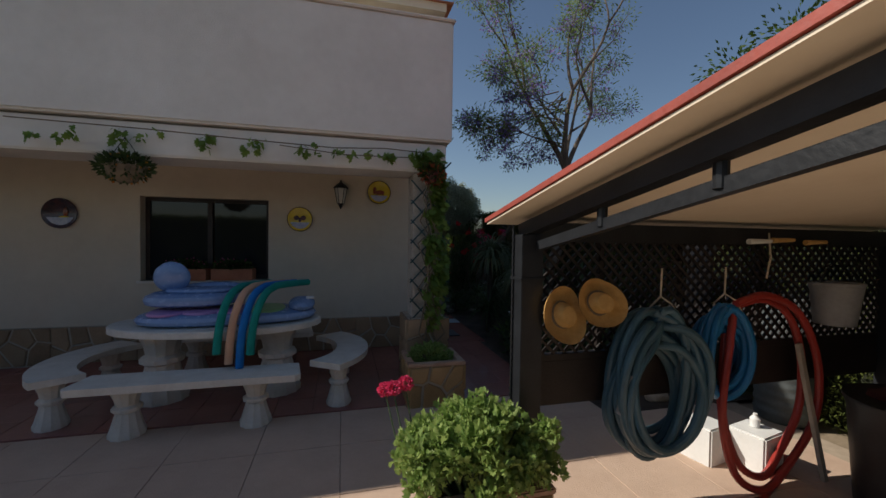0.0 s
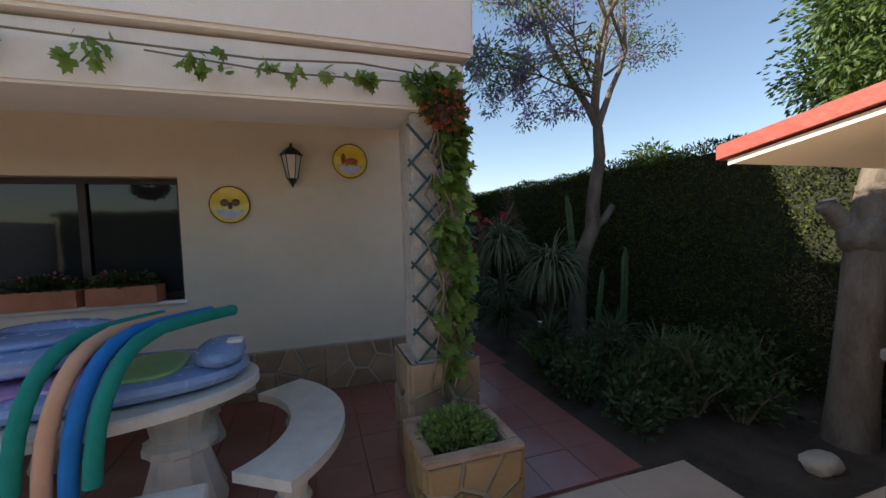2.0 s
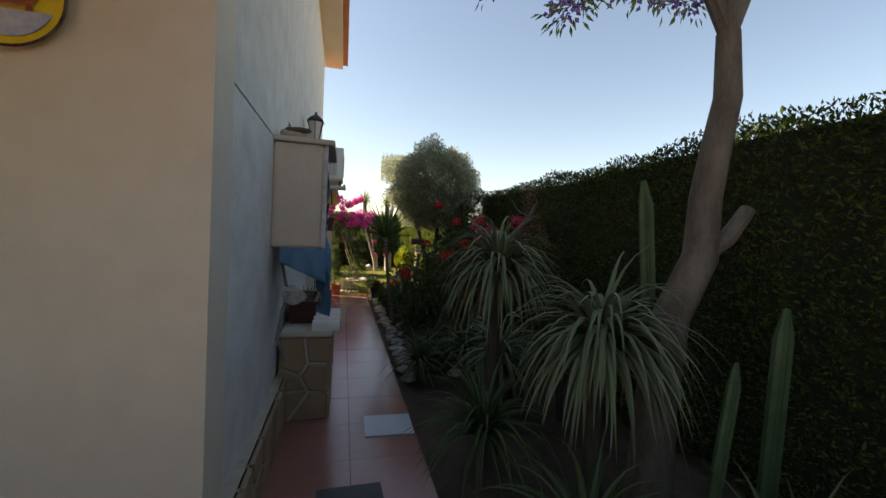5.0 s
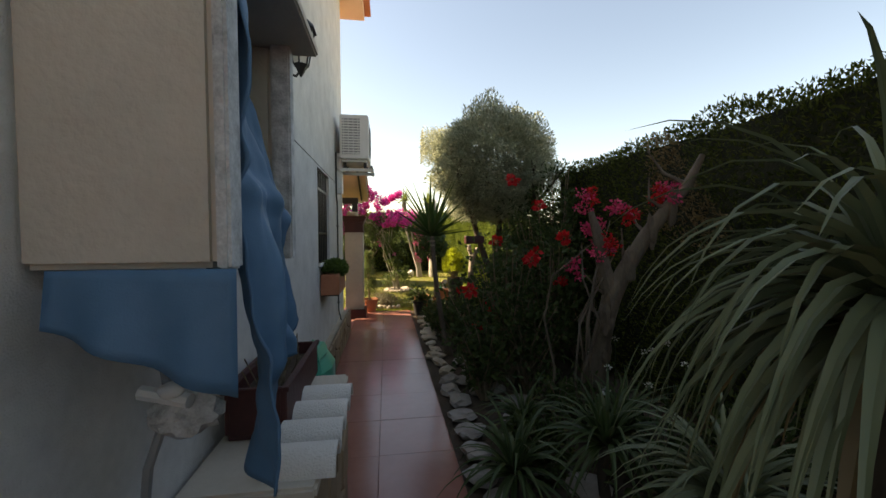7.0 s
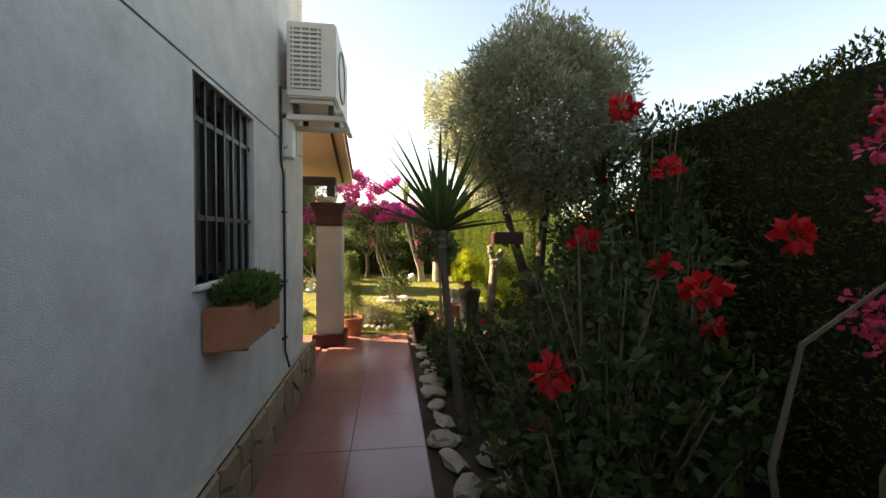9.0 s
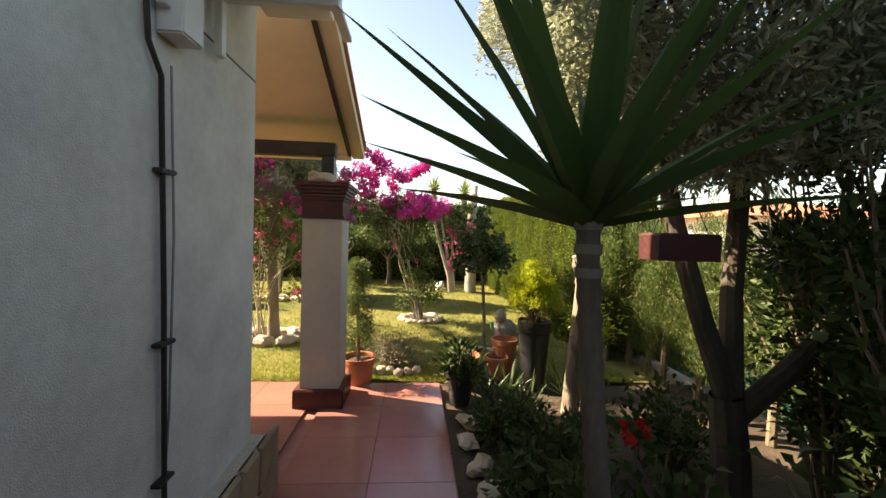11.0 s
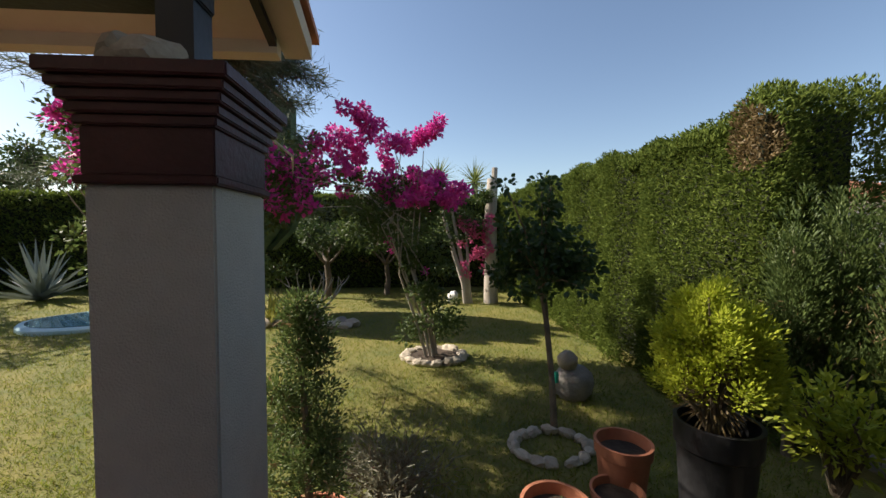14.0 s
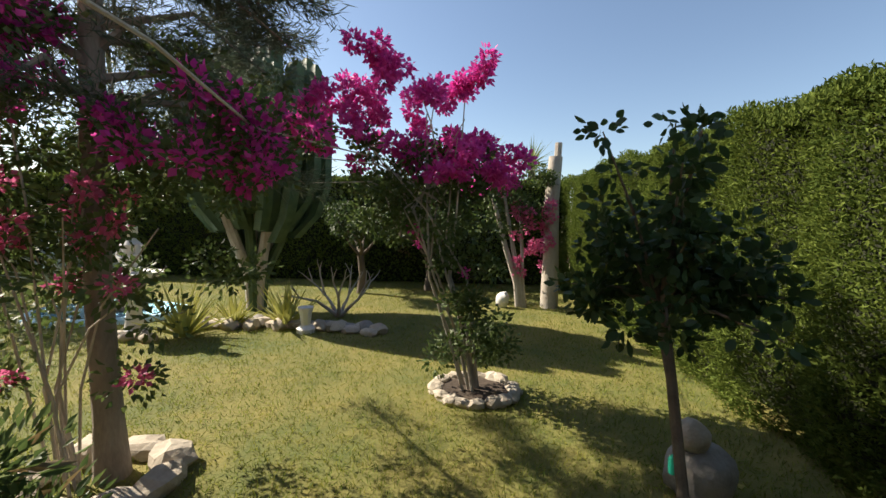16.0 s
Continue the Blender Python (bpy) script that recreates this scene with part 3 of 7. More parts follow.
# balcony
slab("balcony_parapet", (-7.0, 4.04, 2.62), (1.13, 4.24, 3.88), M_WHITE, "pale rendered balcony parapet over the porch", "parapet", 0.02)
slab("balcony_parapet_end", (0.93, 4.24, 2.62), (1.128, 5.82, 3.88), M_WHITE, "pale rendered end of the balcony parapet", "parapet")
slab("parapet_cap", (-7.0, 4.02, 3.88), (1.15, 4.26, 3.91), M_WHITE, "worn pale coping on the balcony parapet", "coping", 0.01)
slab("balcony_slab", (-7.0, 4.24, 2.60), (0.93, 5.82, 2.75), M_WHITE, "white porch ceiling under the balcony", "ceiling")
slab("porch_beam", (-7.0, 4.10, 2.30), (1.08, 4.62, 2.60), M_WHITE, "white rendered beam along the porch front", "beam", 0.015)

# porch pillar with a rubble base
pillar = thing("pillar", "pebble-rendered porch pillar on a rubble stone base", "pillar", kind="structure")
part("shaft", Geo().box((0.74, 4.16, 0.0), (1.07, 4.50, 2.30), 0.012), M_PEBBLE, pillar)
base = part("stone_base", Geo().box((0.68, 4.10, -0.02), (1.12, 4.55, 0.74), 0.01), M_MORTAR, pillar)

# rear porch: pillar, beam, post, ceiling, roof
rp = thing("rear_pillar", "square porch pillar, shaft greyed for shade, maroon stepped capital", "pillar", kind="structure")
part("shaft", Geo().box((1.03, 13.47, 0.10), (1.345, 13.80, 1.54), 0.006), M_SHADEDRENDER, rp)
part("plinth", Geo().box((0.985, 13.425, -0.02), (1.39, 13.845, 0.15), 0.01), M_MAROON, rp)
g = Geo()
for k, (o, a, b) in enumerate([(0.016, 1.54, 1.562), (0.004, 1.562, 1.685), (0.014, 1.685, 1.71), (0.024, 1.712, 1.738), (0.036, 1.74, 1.765), (0.048, 1.767, 1.792), (0.062, 1.794, 1.83)]):
    g.box((1.03 - o, 13.47 - o, a), (1.345 + o, 13.80 + o, b), 0.004)
part("capital", g, M_MAROON, rp)
slab("porch_post", (1.15, 13.57, 1.83), (1.25, 13.67, 2.10), M_BLACK, "short black steel post on the pillar", "post")
slab("porch_rail_beam", (-7.0, 13.56, 2.06), (1.26, 13.67, 2.17), M_DARKWOOD, "dark brown beam across the rear porch", "beam", 0.005)
rproof = thing("porch_roof", "cream boarded lean-to roof over the rear porch", "roof", kind="structure")
def incline(name, x0, x1, ya, za, yb, zb, t, material, parent, label=""):
    g = Geo().add([(x0, ya, za), (x1, ya, za), (x1, yb, zb), (x0, yb, zb), (x0, ya, za + t), (x1, ya, za + t), (x1, yb, zb + t), (x0, yb, zb + t)],
                  [(3, 2, 1, 0), (4, 5, 6, 7), (0, 1, 5, 4), (1, 2, 6, 5), (2, 3, 7, 6), (3, 0, 4, 7)])
    return part(name, g, material, parent, label, smooth=False)


incline("ceiling_board", -7.0, 1.28, 12.48, 2.78, 14.05, 2.18, 0.05, M_CEILSHADE, rproof)
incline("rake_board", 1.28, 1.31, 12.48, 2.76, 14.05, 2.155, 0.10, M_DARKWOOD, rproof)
incline("roof_edge", 1.31, 1.42, 12.48, 2.78, 14.15, 2.15, 0.08, M_CEILSHADE, rproof)
incline("front_fascia", -7.0, 1.31, 14.05, 2.13, 14.10, 2.12, 0.10, M_CEILSHADE, rproof)
incline("roof_sheet", -7.0, 1.44, 12.48, 2.865, 14.2, 2.235, 0.03, M_ORANGE, rproof)
slab("rafter_stub", (0.10, 13.67, 2.05), (0.20, 14.05, 2.14), M_DARKWOOD, "dark rafter end below the porch ceiling", "rafter")


# windows
def window(name, label, m, w, h, depth, panes=2):
    """Frame, mullions and dark panes set in an opening; m carries x along, y up, z outwards."""
    e = thing(name, label, "window", kind="structure")
    e.matrix_world = m
    t = 0.05
    g = Geo().box((0, 0, -depth - 0.05), (t, h, -depth)).box((w - t, 0, -depth - 0.05), (w, h, -depth)).box((t, 0, -depth - 0.05), (w - t, t, -depth)).box((t, h - t, -depth - 0.05), (w - t, h, -depth))
    for i in range(1, panes):
        g.box((w * i / panes - 0.03, t, -depth - 0.05), (w * i / panes + 0.03, h - t, -depth))
    part("window_frame", g, M_SHUTTER, e, "dark brown window frame", smooth=False)
    for i in range(panes):
        part("pane", Geo().box((t + i * w / panes, t, -depth - 0.03), ((i + 1) * w / panes - t / 2, h - t, -depth - 0.022)), M_GLASS, e, smooth=False)
    return e


def bars(parent, w, h, z, n, cross=(0.12, 0.88), r=0.009):
    for i in range(n):
        x = w * (i + 0.5) / n
        part("bar", Geo().box((x - r, -0.01, z - r), (x + r, h + 0.01, z + r)), M_BLACK, parent, smooth=False)
    for c in cross:
        part("cross_bar", Geo().box((-0.01, h * c - 0.012, z - 0.006), (w + 0.01, h * c + 0.012, z + 0.006)), M_BLACK, parent, smooth=False)


w0 = window("window_1", "dark sliding porch window with curtains behind", wall_frame((-2.50, 5.82, 1.0), (1, 0, 0), (0, 0, 1)), 1.52, 1.09, 0.14)
part("curtain", Geo().box((0.62, 0.1, -0.24), (0.70, 1.0, -0.22)).box((1.30, 0.1, -0.24), (1.42, 1.0, -0.22)), M_WHITE, w0)
part("window_sill", Geo().box((-0.03, -0.03, -0.14), (1.55, 0.0, 0.05), 0.005), M_WHITE, w0)
w1 = window("window_2", "dark barred side window with a thin sill", wall_frame((1.12, 7.72, 1.35), (0, 1, 0), (0, 0, 1)), 0.76, 1.1, 0.16)
bars(w1, 0.76, 1.1, -0.05, 5)
part("window_sill", Geo().box((-0.03, -0.02, -0.16), (0.80, 0.0, 0.035), 0.004), M_WHITE, w1)
w2 = window("window_3", "dark side window behind black iron bars", wall_frame((1.12, 10.16, 1.21), (0, 1, 0), (0, 0, 1)), 0.76, 0.93, 0.16)
bars(w2, 0.76, 0.93, -0.03, 7, (0.32, 0.80))
part("window_sill", Geo().box((-0.03, -0.025, -0.16), (0.79, 0.0, 0.03), 0.004), M_WHITE, w2)
# dark corner strip at the rear end of the wall
slab("corner_strip_blue", (1.03, 12.29, 1.72), (1.105, 12.325, 2.78), M_NOODLE_B, "blue painted upper part of the corner strip", "corner strip")
slab("corner_strip", (1.03, 12.29, 0.0), (1.105, 12.325, 1.72), M_SHUTTER, "dark painted strip on the rear wall corner", "corner strip")

# low stone base along the side wall
side_base = slab("stone_plinth", (1.10, 5.86, -0.02), (1.19, 12.33, 0.36), M_MORTAR, "rubble stone plinth along the side wall", "plinth")
front_base = slab("stone_plinth_front", (-7.0, 5.75, -0.02), (1.10, 5.82, 0.44), M_MORTAR, "rubble stone plinth along the porch wall", "plinth")

# ---- hedges ----
def hedge(name, label, lo, hi, n, leaf=0.055, faces="xX", mats=(L_HEDGE,), dry=0.0, amp=0.085, slim=0.38):
    """A clipped hedge: dense inner mass coloured as the shade between leaves, and leaf sprays on its faces and top."""
    e = thing(name, label, "hedge")
    lo, hi = np.array(lo, float), np.array(hi, float)
    nx, ny, nz = max(2, int((hi[0] - lo[0]) / 0.4)), max(2, int((hi[1] - lo[1]) / 0.3)), 8
    bm = bmesh.new()
    bmesh.ops.create_cube(bm, size=1)
    for v in bm.verts:
        v.co = [lo[i] + (v.co[i] + 0.5) * (hi[i] - lo[i]) + ((0.10 + 0.5 * amp) if v.co[i] < 0 else -(0.10 + 0.5 * amp)) * (i < 2) for i in range(3)]
        v.co.z = -0.05 if v.co.z < 0.5 * (lo[2] + hi[2]) else hi[2] - 0.07
    bmesh.ops.subdivide_edges(bm, edges=[ed for ed in bm.edges if ed.calc_length() > 1.5], cuts=10, use_grid_fill=True)
    for v in bm.verts:
        q = noise.noise_vector(v.co * 1.7) * 0.05
        v.co += Vector((q.x, q.y, q.z * (v.co.z > 0.3)))
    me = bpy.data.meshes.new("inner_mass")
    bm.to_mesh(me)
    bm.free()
    me.materials.append(M_HEDGECORESHADE)
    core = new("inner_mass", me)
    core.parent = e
    S = hi - lo
    areas, picks = [], []
    if "x" in faces:
        picks.append((0, lo[0], -1)); areas.append(S[1] * S[2])
    if "X" in faces:
        picks.append((0, hi[0], 1)); areas.append(S[1] * S[2])
    if "y" in faces:
        picks.append((1, lo[1], -1)); areas.append(S[0] * S[2])
    if "Y" in faces:
        picks.append((1, hi[1], 1)); areas.append(S[0] * S[2])
    picks.append((2, hi[2], 1)); areas.append(S[0] * S[1])
    areas = np.array(areas) / sum(areas)
    P, D = [], []
    for (ax, val, sg), a in zip(picks, areas):
        k = int(n * a)
        q = lo + RNG.uniform(0, 1, (k, 3)) * S
        q[:, ax] = val
        wob = np.array([amp * noise.noise(Vector((p[0] * 2.2, p[1] * 2.2, p[2] * 0.6))) + 0.035 * noise.noise(Vector(p * 6.0)) for p in q])
        if ax < 2:
            wob += 0.12 * np.clip(1 - q[:, 2] / 1.6, 0, 1)
        q[:, ax] += sg * (wob - RNG.uniform(0, 0.13, k) )
        d = RNG.normal(size=(k, 3)) * 0.55
        d[:, ax] += sg * 0.75
        d[:, 2] += 0.45
        P.append(q)
        D.append(d)
    P, D = np.concatenate(P), np.concatenate(D)
    isdry = np.array([noise.noise(Vector(p * 0.9) + Vector((5, 2, 9))) for p in P]) > (0.56 - dry)
    L = RNG.uniform(0.6, 1.3, len(P)) * leaf
    leaves("foliage", P[~isdry], D[~isdry], L[~isdry], L[~isdry] * slim, mats[0], e)
    if isdry.any():
        leaves("dry_foliage", P[isdry], D[isdry], L[isdry], L[isdry] * 0.38, L_HEDGEDRY, e, "brown dry twigs")
    return e


# near-black core: the shade in the gaps between leaves is in its colour
M_HEDGECORESHADE = mat("hedge_core_shade", (0.010, 0.013, 0.006), (0.028, 0.032, 0.014), 14, 0.95, 1.0, 40)
hedge("boundary_hedge", "tall clipped cypress hedge along the path, leaves darkened for shade", (4.2, -4.0, 0.0), (5.3, 12.0, 2.40), 150000, 0.040, "xY", mats=(L_HEDGESHADE,), dry=0.02)
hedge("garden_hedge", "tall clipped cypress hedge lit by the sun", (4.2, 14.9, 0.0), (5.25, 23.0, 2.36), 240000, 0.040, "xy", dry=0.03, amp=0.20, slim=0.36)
hedge("back_hedge", "dark clipped hedge across the end of the garden", (-9.5, 22.6, 0.0), (4.3, 23.5, 2.38), 42000, 0.09, "y")
hedge("west_hedge", "dark clipped hedge on the far garden side", (-10.3, 14.0, 0.0), (-9.4, 23.6, 2.38), 18000, 0.09, "X")
# added out of view, so that the porch window has something dark to reflect
hedge("reflected_hedge", "unseen dark hedge added for the porch window to reflect", (-7.0, -4.9, 0.0), (4.2, -4.0, 2.3), 14000, 0.09, "Y")

# ---- terrace things ----
def baluster(g, c, h, r, flutes=12):
    """A turned cast-stone leg, fluted at its foot."""
    prof = [(r * 1.15, 0.0), (r * 1.18, h * 0.08), (r * 1.05, h * 0.16), (r * 0.80, h * 0.40), (r * 0.72, h * 0.50), (r * 0.95, h * 0.54), (r * 0.95, h * 0.60),
            (r * 0.70, h * 0.64), (r * 0.78, h * 0.76), (r * 0.98, h * 0.90), (r * 1.12, h * 0.97), (r * 1.12, h)]
    return g.lathe(prof, 36, c, 0.035, flutes)


def oval(cx, cy, a, b, n=56):
    return [(cx + a * math.cos(2 * math.pi * i / n), cy + b * math.sin(2 * math.pi * i / n)) for i in range(n)]


table = thing("garden_table", "oval white cast-stone garden table on two pedestals", "table", (-1.16, 4.34, 0))
part("tabletop", Geo().prism(oval(0, 0, 0.95, 0.54), 0.69, 0.75, 0.012), M_TERRAZZO, table)
for sx in (-0.52, 0.52):
    part("pedestal", baluster(Geo(), (sx, 0), 0.69, 0.19), M_TERRAZZO, table)


def straight_bench(at, rz=0.0):
    e = thing("stone_bench", "straight white cast-stone bench on turned legs", "bench", at, rz, "benches round the table")
    o = [(-0.80, -0.17), (0.80, -0.17), (0.84, -0.12), (0.80, 0.17), (-0.80, 0.17), (-0.84, -0.12)]
    part("seat", Geo().prism(o, 0.385, 0.44, 0.01), M_TERRAZZO, e)
    for sx in (-0.47, 0.47):
        part("leg", baluster(Geo(), (sx, 0), 0.385, 0.105), M_TERRAZZO, e)
    return e


def curved_bench(at, rz):
    e = thing("curved_bench", "curved white cast-stone bench on turned legs", "bench", at, rz, "benches round the table")
    out = [(-0.62 + 0.90 * math.cos(a), 0.90 * math.sin(a)) for a in np.linspace(-0.82, 0.82, 17)]
    inn = [(-0.62 + 0.58 * math.cos(a), 0.58 * math.sin(a)) for a in np.linspace(0.95, -0.95, 17)]
    g = Geo()
    n = 17
    v = [(x, y, z) for z in (0.385, 0.43, 0.44) for x, y in out + inn]
    m = 2 * n
    f = [(k * m + i, k * m + (i + 1) % m, (k + 1) * m + (i + 1) % m, (k + 1) * m + i) for k in range(2) for i in range(m)]
    f += [(2 * m + i, 2 * m + i + 1, 2 * m + m - 2 - i, 2 * m + m - 1 - i) for i in range(n - 1)]
    f += [(m - 1 - i, m - 2 - i, i + 1, i) for i in range(n - 1)]
    g.add(v, f)
    part("seat", g, M_TERRAZZO, e)
    for a in (-0.62, 0.62):
        part("leg", baluster(Geo(), (-0.62 + 0.74 * math.cos(a), 0.74 * math.sin(a)), 0.385, 0.095), M_TERRAZZO, e)
    return e


straight_bench((-1.17, 3.60, 0), 0)
straight_bench((-1.17, 5.12, 0), 0)
curved_bench((0.0, 4.29, 0), 0)
curved_bench((-2.32, 4.31, 0), 180)


# inflatable floats on the table
def cushion(a, b, h, n=40, power=2.6):
    """A puffed oval pad."""
    g = Geo()
    prof = [(1.0, 0.0), (0.97, 0.28), (0.88, 0.42), (0.75, 0.48)]
    rings = [(0.75, -0.48), (0.88, -0.42), (0.97, -0.28)] + prof
    k = 0
    for s, z in rings:
        for i in range(n):
            t = 2 * math.pi * i / n
            x = a * s * math.copysign(abs(math.cos(t)) ** (2 / power), math.cos(t))
            y = b * s * math.copysign(abs(math.sin(t)) ** (2 / power), math.sin(t))
            g.v.append((x, y, h * (z + 0.5)))
    for r in range(len(rings) - 1):
        for i in range(n):
            p, q = r * n + i, r * n + (i + 1) % n
            g.f.append((p, q, q + n, p + n))
    g.f.append(tuple(reversed(range(n))))
    g.f.append(tuple((len(rings) - 1) * n + i for i in range(n)))
    return g


lilo = thing("air_mattress", "pale blue and lilac inflatable lying on the table", "pool float", (-1.06, 4.30, 0.75), 4)
part("rim", cushion(0.80, 0.36, 0.115), M_FLOATBLUE, lilo)
for i in range(4):
    g = cushion(0.17, 0.24, 0.04)
    g.v = [(x - 0.51 + 0.28 * i, y - 0.05, z + 0.096) for x, y, z in g.v]
    part("segment", g, M_FLOATPINK if i != 3 else M_FLOATGREEN, lilo, "lilac printed chamber" if i != 3 else "green printed chamber")
part("pillow", Geo().blob((0.66, -0.02, 0.145), (0.13, 0.24, 0.075), 3, 0.12, 3), M_FLOATBLUE, lilo)
part("valve", Geo().box((0.70, -0.12, 0.205), (0.78, -0.05, 0.225), 0.004), M_WHITEPL, lilo, "clear wrinkled valve flap")
boat = thing("inflatable_seat", "pale blue inflatable seat with a round headrest", "pool float", (-1.42, 4.42, 0.905), 3)
part("base_ring", cushion(0.42, 0.33, 0.13), M_FLOATBLUE, boat)
part("cushion", cushion(0.30, 0.22, 0.05), M_FLOATBLUE, boat).matrix_basis = pose(0.05, 0, 0.12)
head = part("headrest", Geo().blob((0, 0, 0), (0.16, 0.07, 0.155), 5, 0.06, 3), M_FLOATBLUE, boat)
head.matrix_basis = pose(-0.20, -0.02, 0.27, 10, 0, 0)
part("arm", Geo().blob((0, 0, 0), (0.30, 0.09, 0.055), 6, 0.06, 3), M_FLOATBLUE, boat).matrix_basis = pose(0.14, 0.16, 0.15)
for i, (mt, dx, lab, ln) in enumerate([(M_NOODLE_G, -0.14, "teal foam pool noodle bent over the floats", 0.0), (M_NOODLE_P, -0.045, "peach foam pool noodle bent over the floats", 0.09),
                                       (M_NOODLE_B, 0.04, "blue foam pool noodle bent over the floats", 0.13), (M_NOODLE_G, 0.125, "teal foam pool noodle bent over the floats", 0.02)]):
    pts = []
    for k in range(15):
        s = k / 14
        y = 4.50 - 0.86 * s
        z = 1.10 + 0.015 * math.sin(s * 3) if s < 0.55 else 1.10 - (s - 0.55) ** 2 * (2.1 + ln * 2)
        if s >= 0.55:
            y = 4.50 - 0.86 * 0.55 - 0.32 * math.sin((s - 0.55) / 0.45 * 1.3)
        pts.append((-0.86 + dx + 0.26 * (1 - s) ** 1.4 * (1 + 0.15 * i) - 0.03 * s, y, z - (0.10 if s > 0.9 else 0) * 0))
    pts.append((pts[-1][0] - 0.005, pts[-1][1] - 0.012, pts[-1][2] - 0.10 - ln * 0.6))
    solid("pool_noodle", Geo().tube(pts, 0.034, 14), mt, lab, "pool noodle", group="pool noodles")

# stone planter by the pillar
def stone_planter(name, label, lo, hi, wall=0.05):
    e = thing(name, label, "planter", ((lo[0] + hi[0]) / 2, (lo[1] + hi[1]) / 2, lo[2]))
    c = e.matrix_world.translation
    a, b, h = (hi[0] - lo[0]) / 2, (hi[1] - lo[1]) / 2, hi[2] - lo[2]
    g = Geo().box((-a, -b, 0), (a, -b + wall, h)).box((-a, b - wall, 0), (a, b, h)).box((-a, -b + wall, 0), (-a + wall, b - wall, h)).box((a - wall, -b + wall, 0), (a, b - wall, h))
    body = part("body", g, M_MORTAR, e, smooth=False)
    g = Geo().box((-a - 0.02, -b - 0.02, h), (a + 0.02, -b + wall, h + 0.035), 0.008).box((-a - 0.02, b - wall, h), (a + 0.02, b + 0.02, h + 0.035), 0.008)
    g.box((-a - 0.02, -b + wall, h), (-a + wall, b - wall, h + 0.035), 0.008).box((a - wall, -b + wall, h), (a + 0.02, b - wall, h + 0.035), 0.008)
    part("rim", g, M_RIM, e, "worn terracotta coloured rim")
    part("earth", Geo().box((-a + wall, -b + wall, h * 0.5), (a - wall, b - wall, h - 0.05)), M_SOIL, e, smooth=False)
    return e, body


M_RIM = mat("worn_terracotta_rim", (0.34, 0.20, 0.13), (0.52, 0.36, 0.26), 8, 0.9, 0.5, 50)
planter_1, planter_body_1 = stone_planter("stone_planter", "rubble stone planter with a terracotta rim", (0.63, 3.59, -0.035), (1.15, 4.06, 0.38))
planter_2, planter_body_2 = stone_planter("stone_planter", "rubble stone planter beside the black post", (0.42, 1.72, -0.035), (1.02, 2.0, 0.33))

low = thing("leafy_plant", "low green leafy plant in the stone planter", "plant", (0.87, 3.83, 0.33))
P, D = ball(1500, (0, 0, 0.07), (0.22, 0.19, 0.13), 0.2)
D[:, 2] = np.abs(D[:, 2]) + 0.3
leaves("foliage", P, D, RNG.uniform(0.025, 0.05, len(P)), RNG.uniform(0.018, 0.03, len(P)), L_GERAN, low)
g = Geo()
for i in range(14):
    a = rand(0, 6.28)
    g.tube([(0, 0, -0.06), (0.07 * math.cos(a), 0.07 * math.sin(a), 0.03), (0.15 * math.cos(a), 0.13 * math.sin(a), 0.12)], 0.005, 5)
part("woody_frame", g, M_TWIG, low)

# geranium in the second planter
ger = thing("geranium", "bushy green geranium with red flower heads", "plant", (0.64, 1.84, 0.28))
g, heads = Geo(), []
for i in range(80):
    a, r = rand(0, 6.28), rand(0.05, 0.44)
    x, y = max(-0.30, r * math.cos(a)) , r * math.sin(a) * 0.62
    h = 0.40 - 0.42 * r + rand(-0.12, 0.10)
    g.tube([(x * 0.2, y * 0.2, -0.02), (x * 0.7, y * 0.7, h * 0.6), (x, y, h)], [0.008, 0.006, 0.004], 5)
    heads.append((x, y, h))
part("woody_frame", g, M_CACTUS, ger)
P, D = clumps(8200, heads, 0.085)
D = D * 0.6 + RNG.normal(size=D.shape) * 0.3 + np.array([0, 0, 0.55])
broad_leaves("foliage", P, D, RNG.uniform(0.018, 0.044, len(P)), RNG.uniform(0.020, 0.046, len(P)), LOBED, L_GERAN, ger, cup=0.35)
for c in ((-0.36, 0.28, 0.49), (-0.29, 0.31, 0.50), (-0.40, 0.32, 0.47)):
    part("flower_stalk", Geo().tube([(c[0] * 0.8, c[1] * 0.7, 0.1), (c[0], c[1], c[2] - 0.02)], 0.004, 5), M_CACTUS, ger)
    P, D = ball(170, c, (0.036, 0.036, 0.028), 0.5)
    leaves("flower", P, D, 0.020, 0.016, L_PINKRED, ger, "bright pink-red flower head")

# trellis laths and climbing vine on the pillar
trellis = thing("trellis", "blue-green diamond lath trellis fixed to the pillar", "trellis", (0.76, 4.13, 0.0))
for i in range(9):
    z = 0.30 + i * 0.21
    for s in (-1, 1):
        a, b = (-0.03, 0, z), (0.36, -0.012 * s, z + 0.42)
        if s < 0:
            a, b = (0.36, -0.012, z), (-0.03, -0.012, z + 0.42)
        d = (Vector(b) - Vector(a)).normalized()
        a2, b2 = Vector(a) - d * 0.03, Vector(b) + d * 0.03
        part("lath", Geo().tube([a2, b2], 0.011, 4), M_TRELLIS, trellis, smooth=False)
vine = thing("climbing_vine", "green vine climbing the trellis and the porch wire", "vine", (0.92, 4.08, 0.0))
g = Geo()
stems = []
for k in range(5):
    pts = [(rand(-0.12, 0.12), rand(-0.06, 0.0), 0.34 + 0.24 * j) for j in range(9)]
    pts = [(x + 0.05 * math.sin(j + k), y, z) for j, (x, y, z) in enumerate(pts)]
    g.tube(pts, 0.008, 5)
    stems.extend(pts)
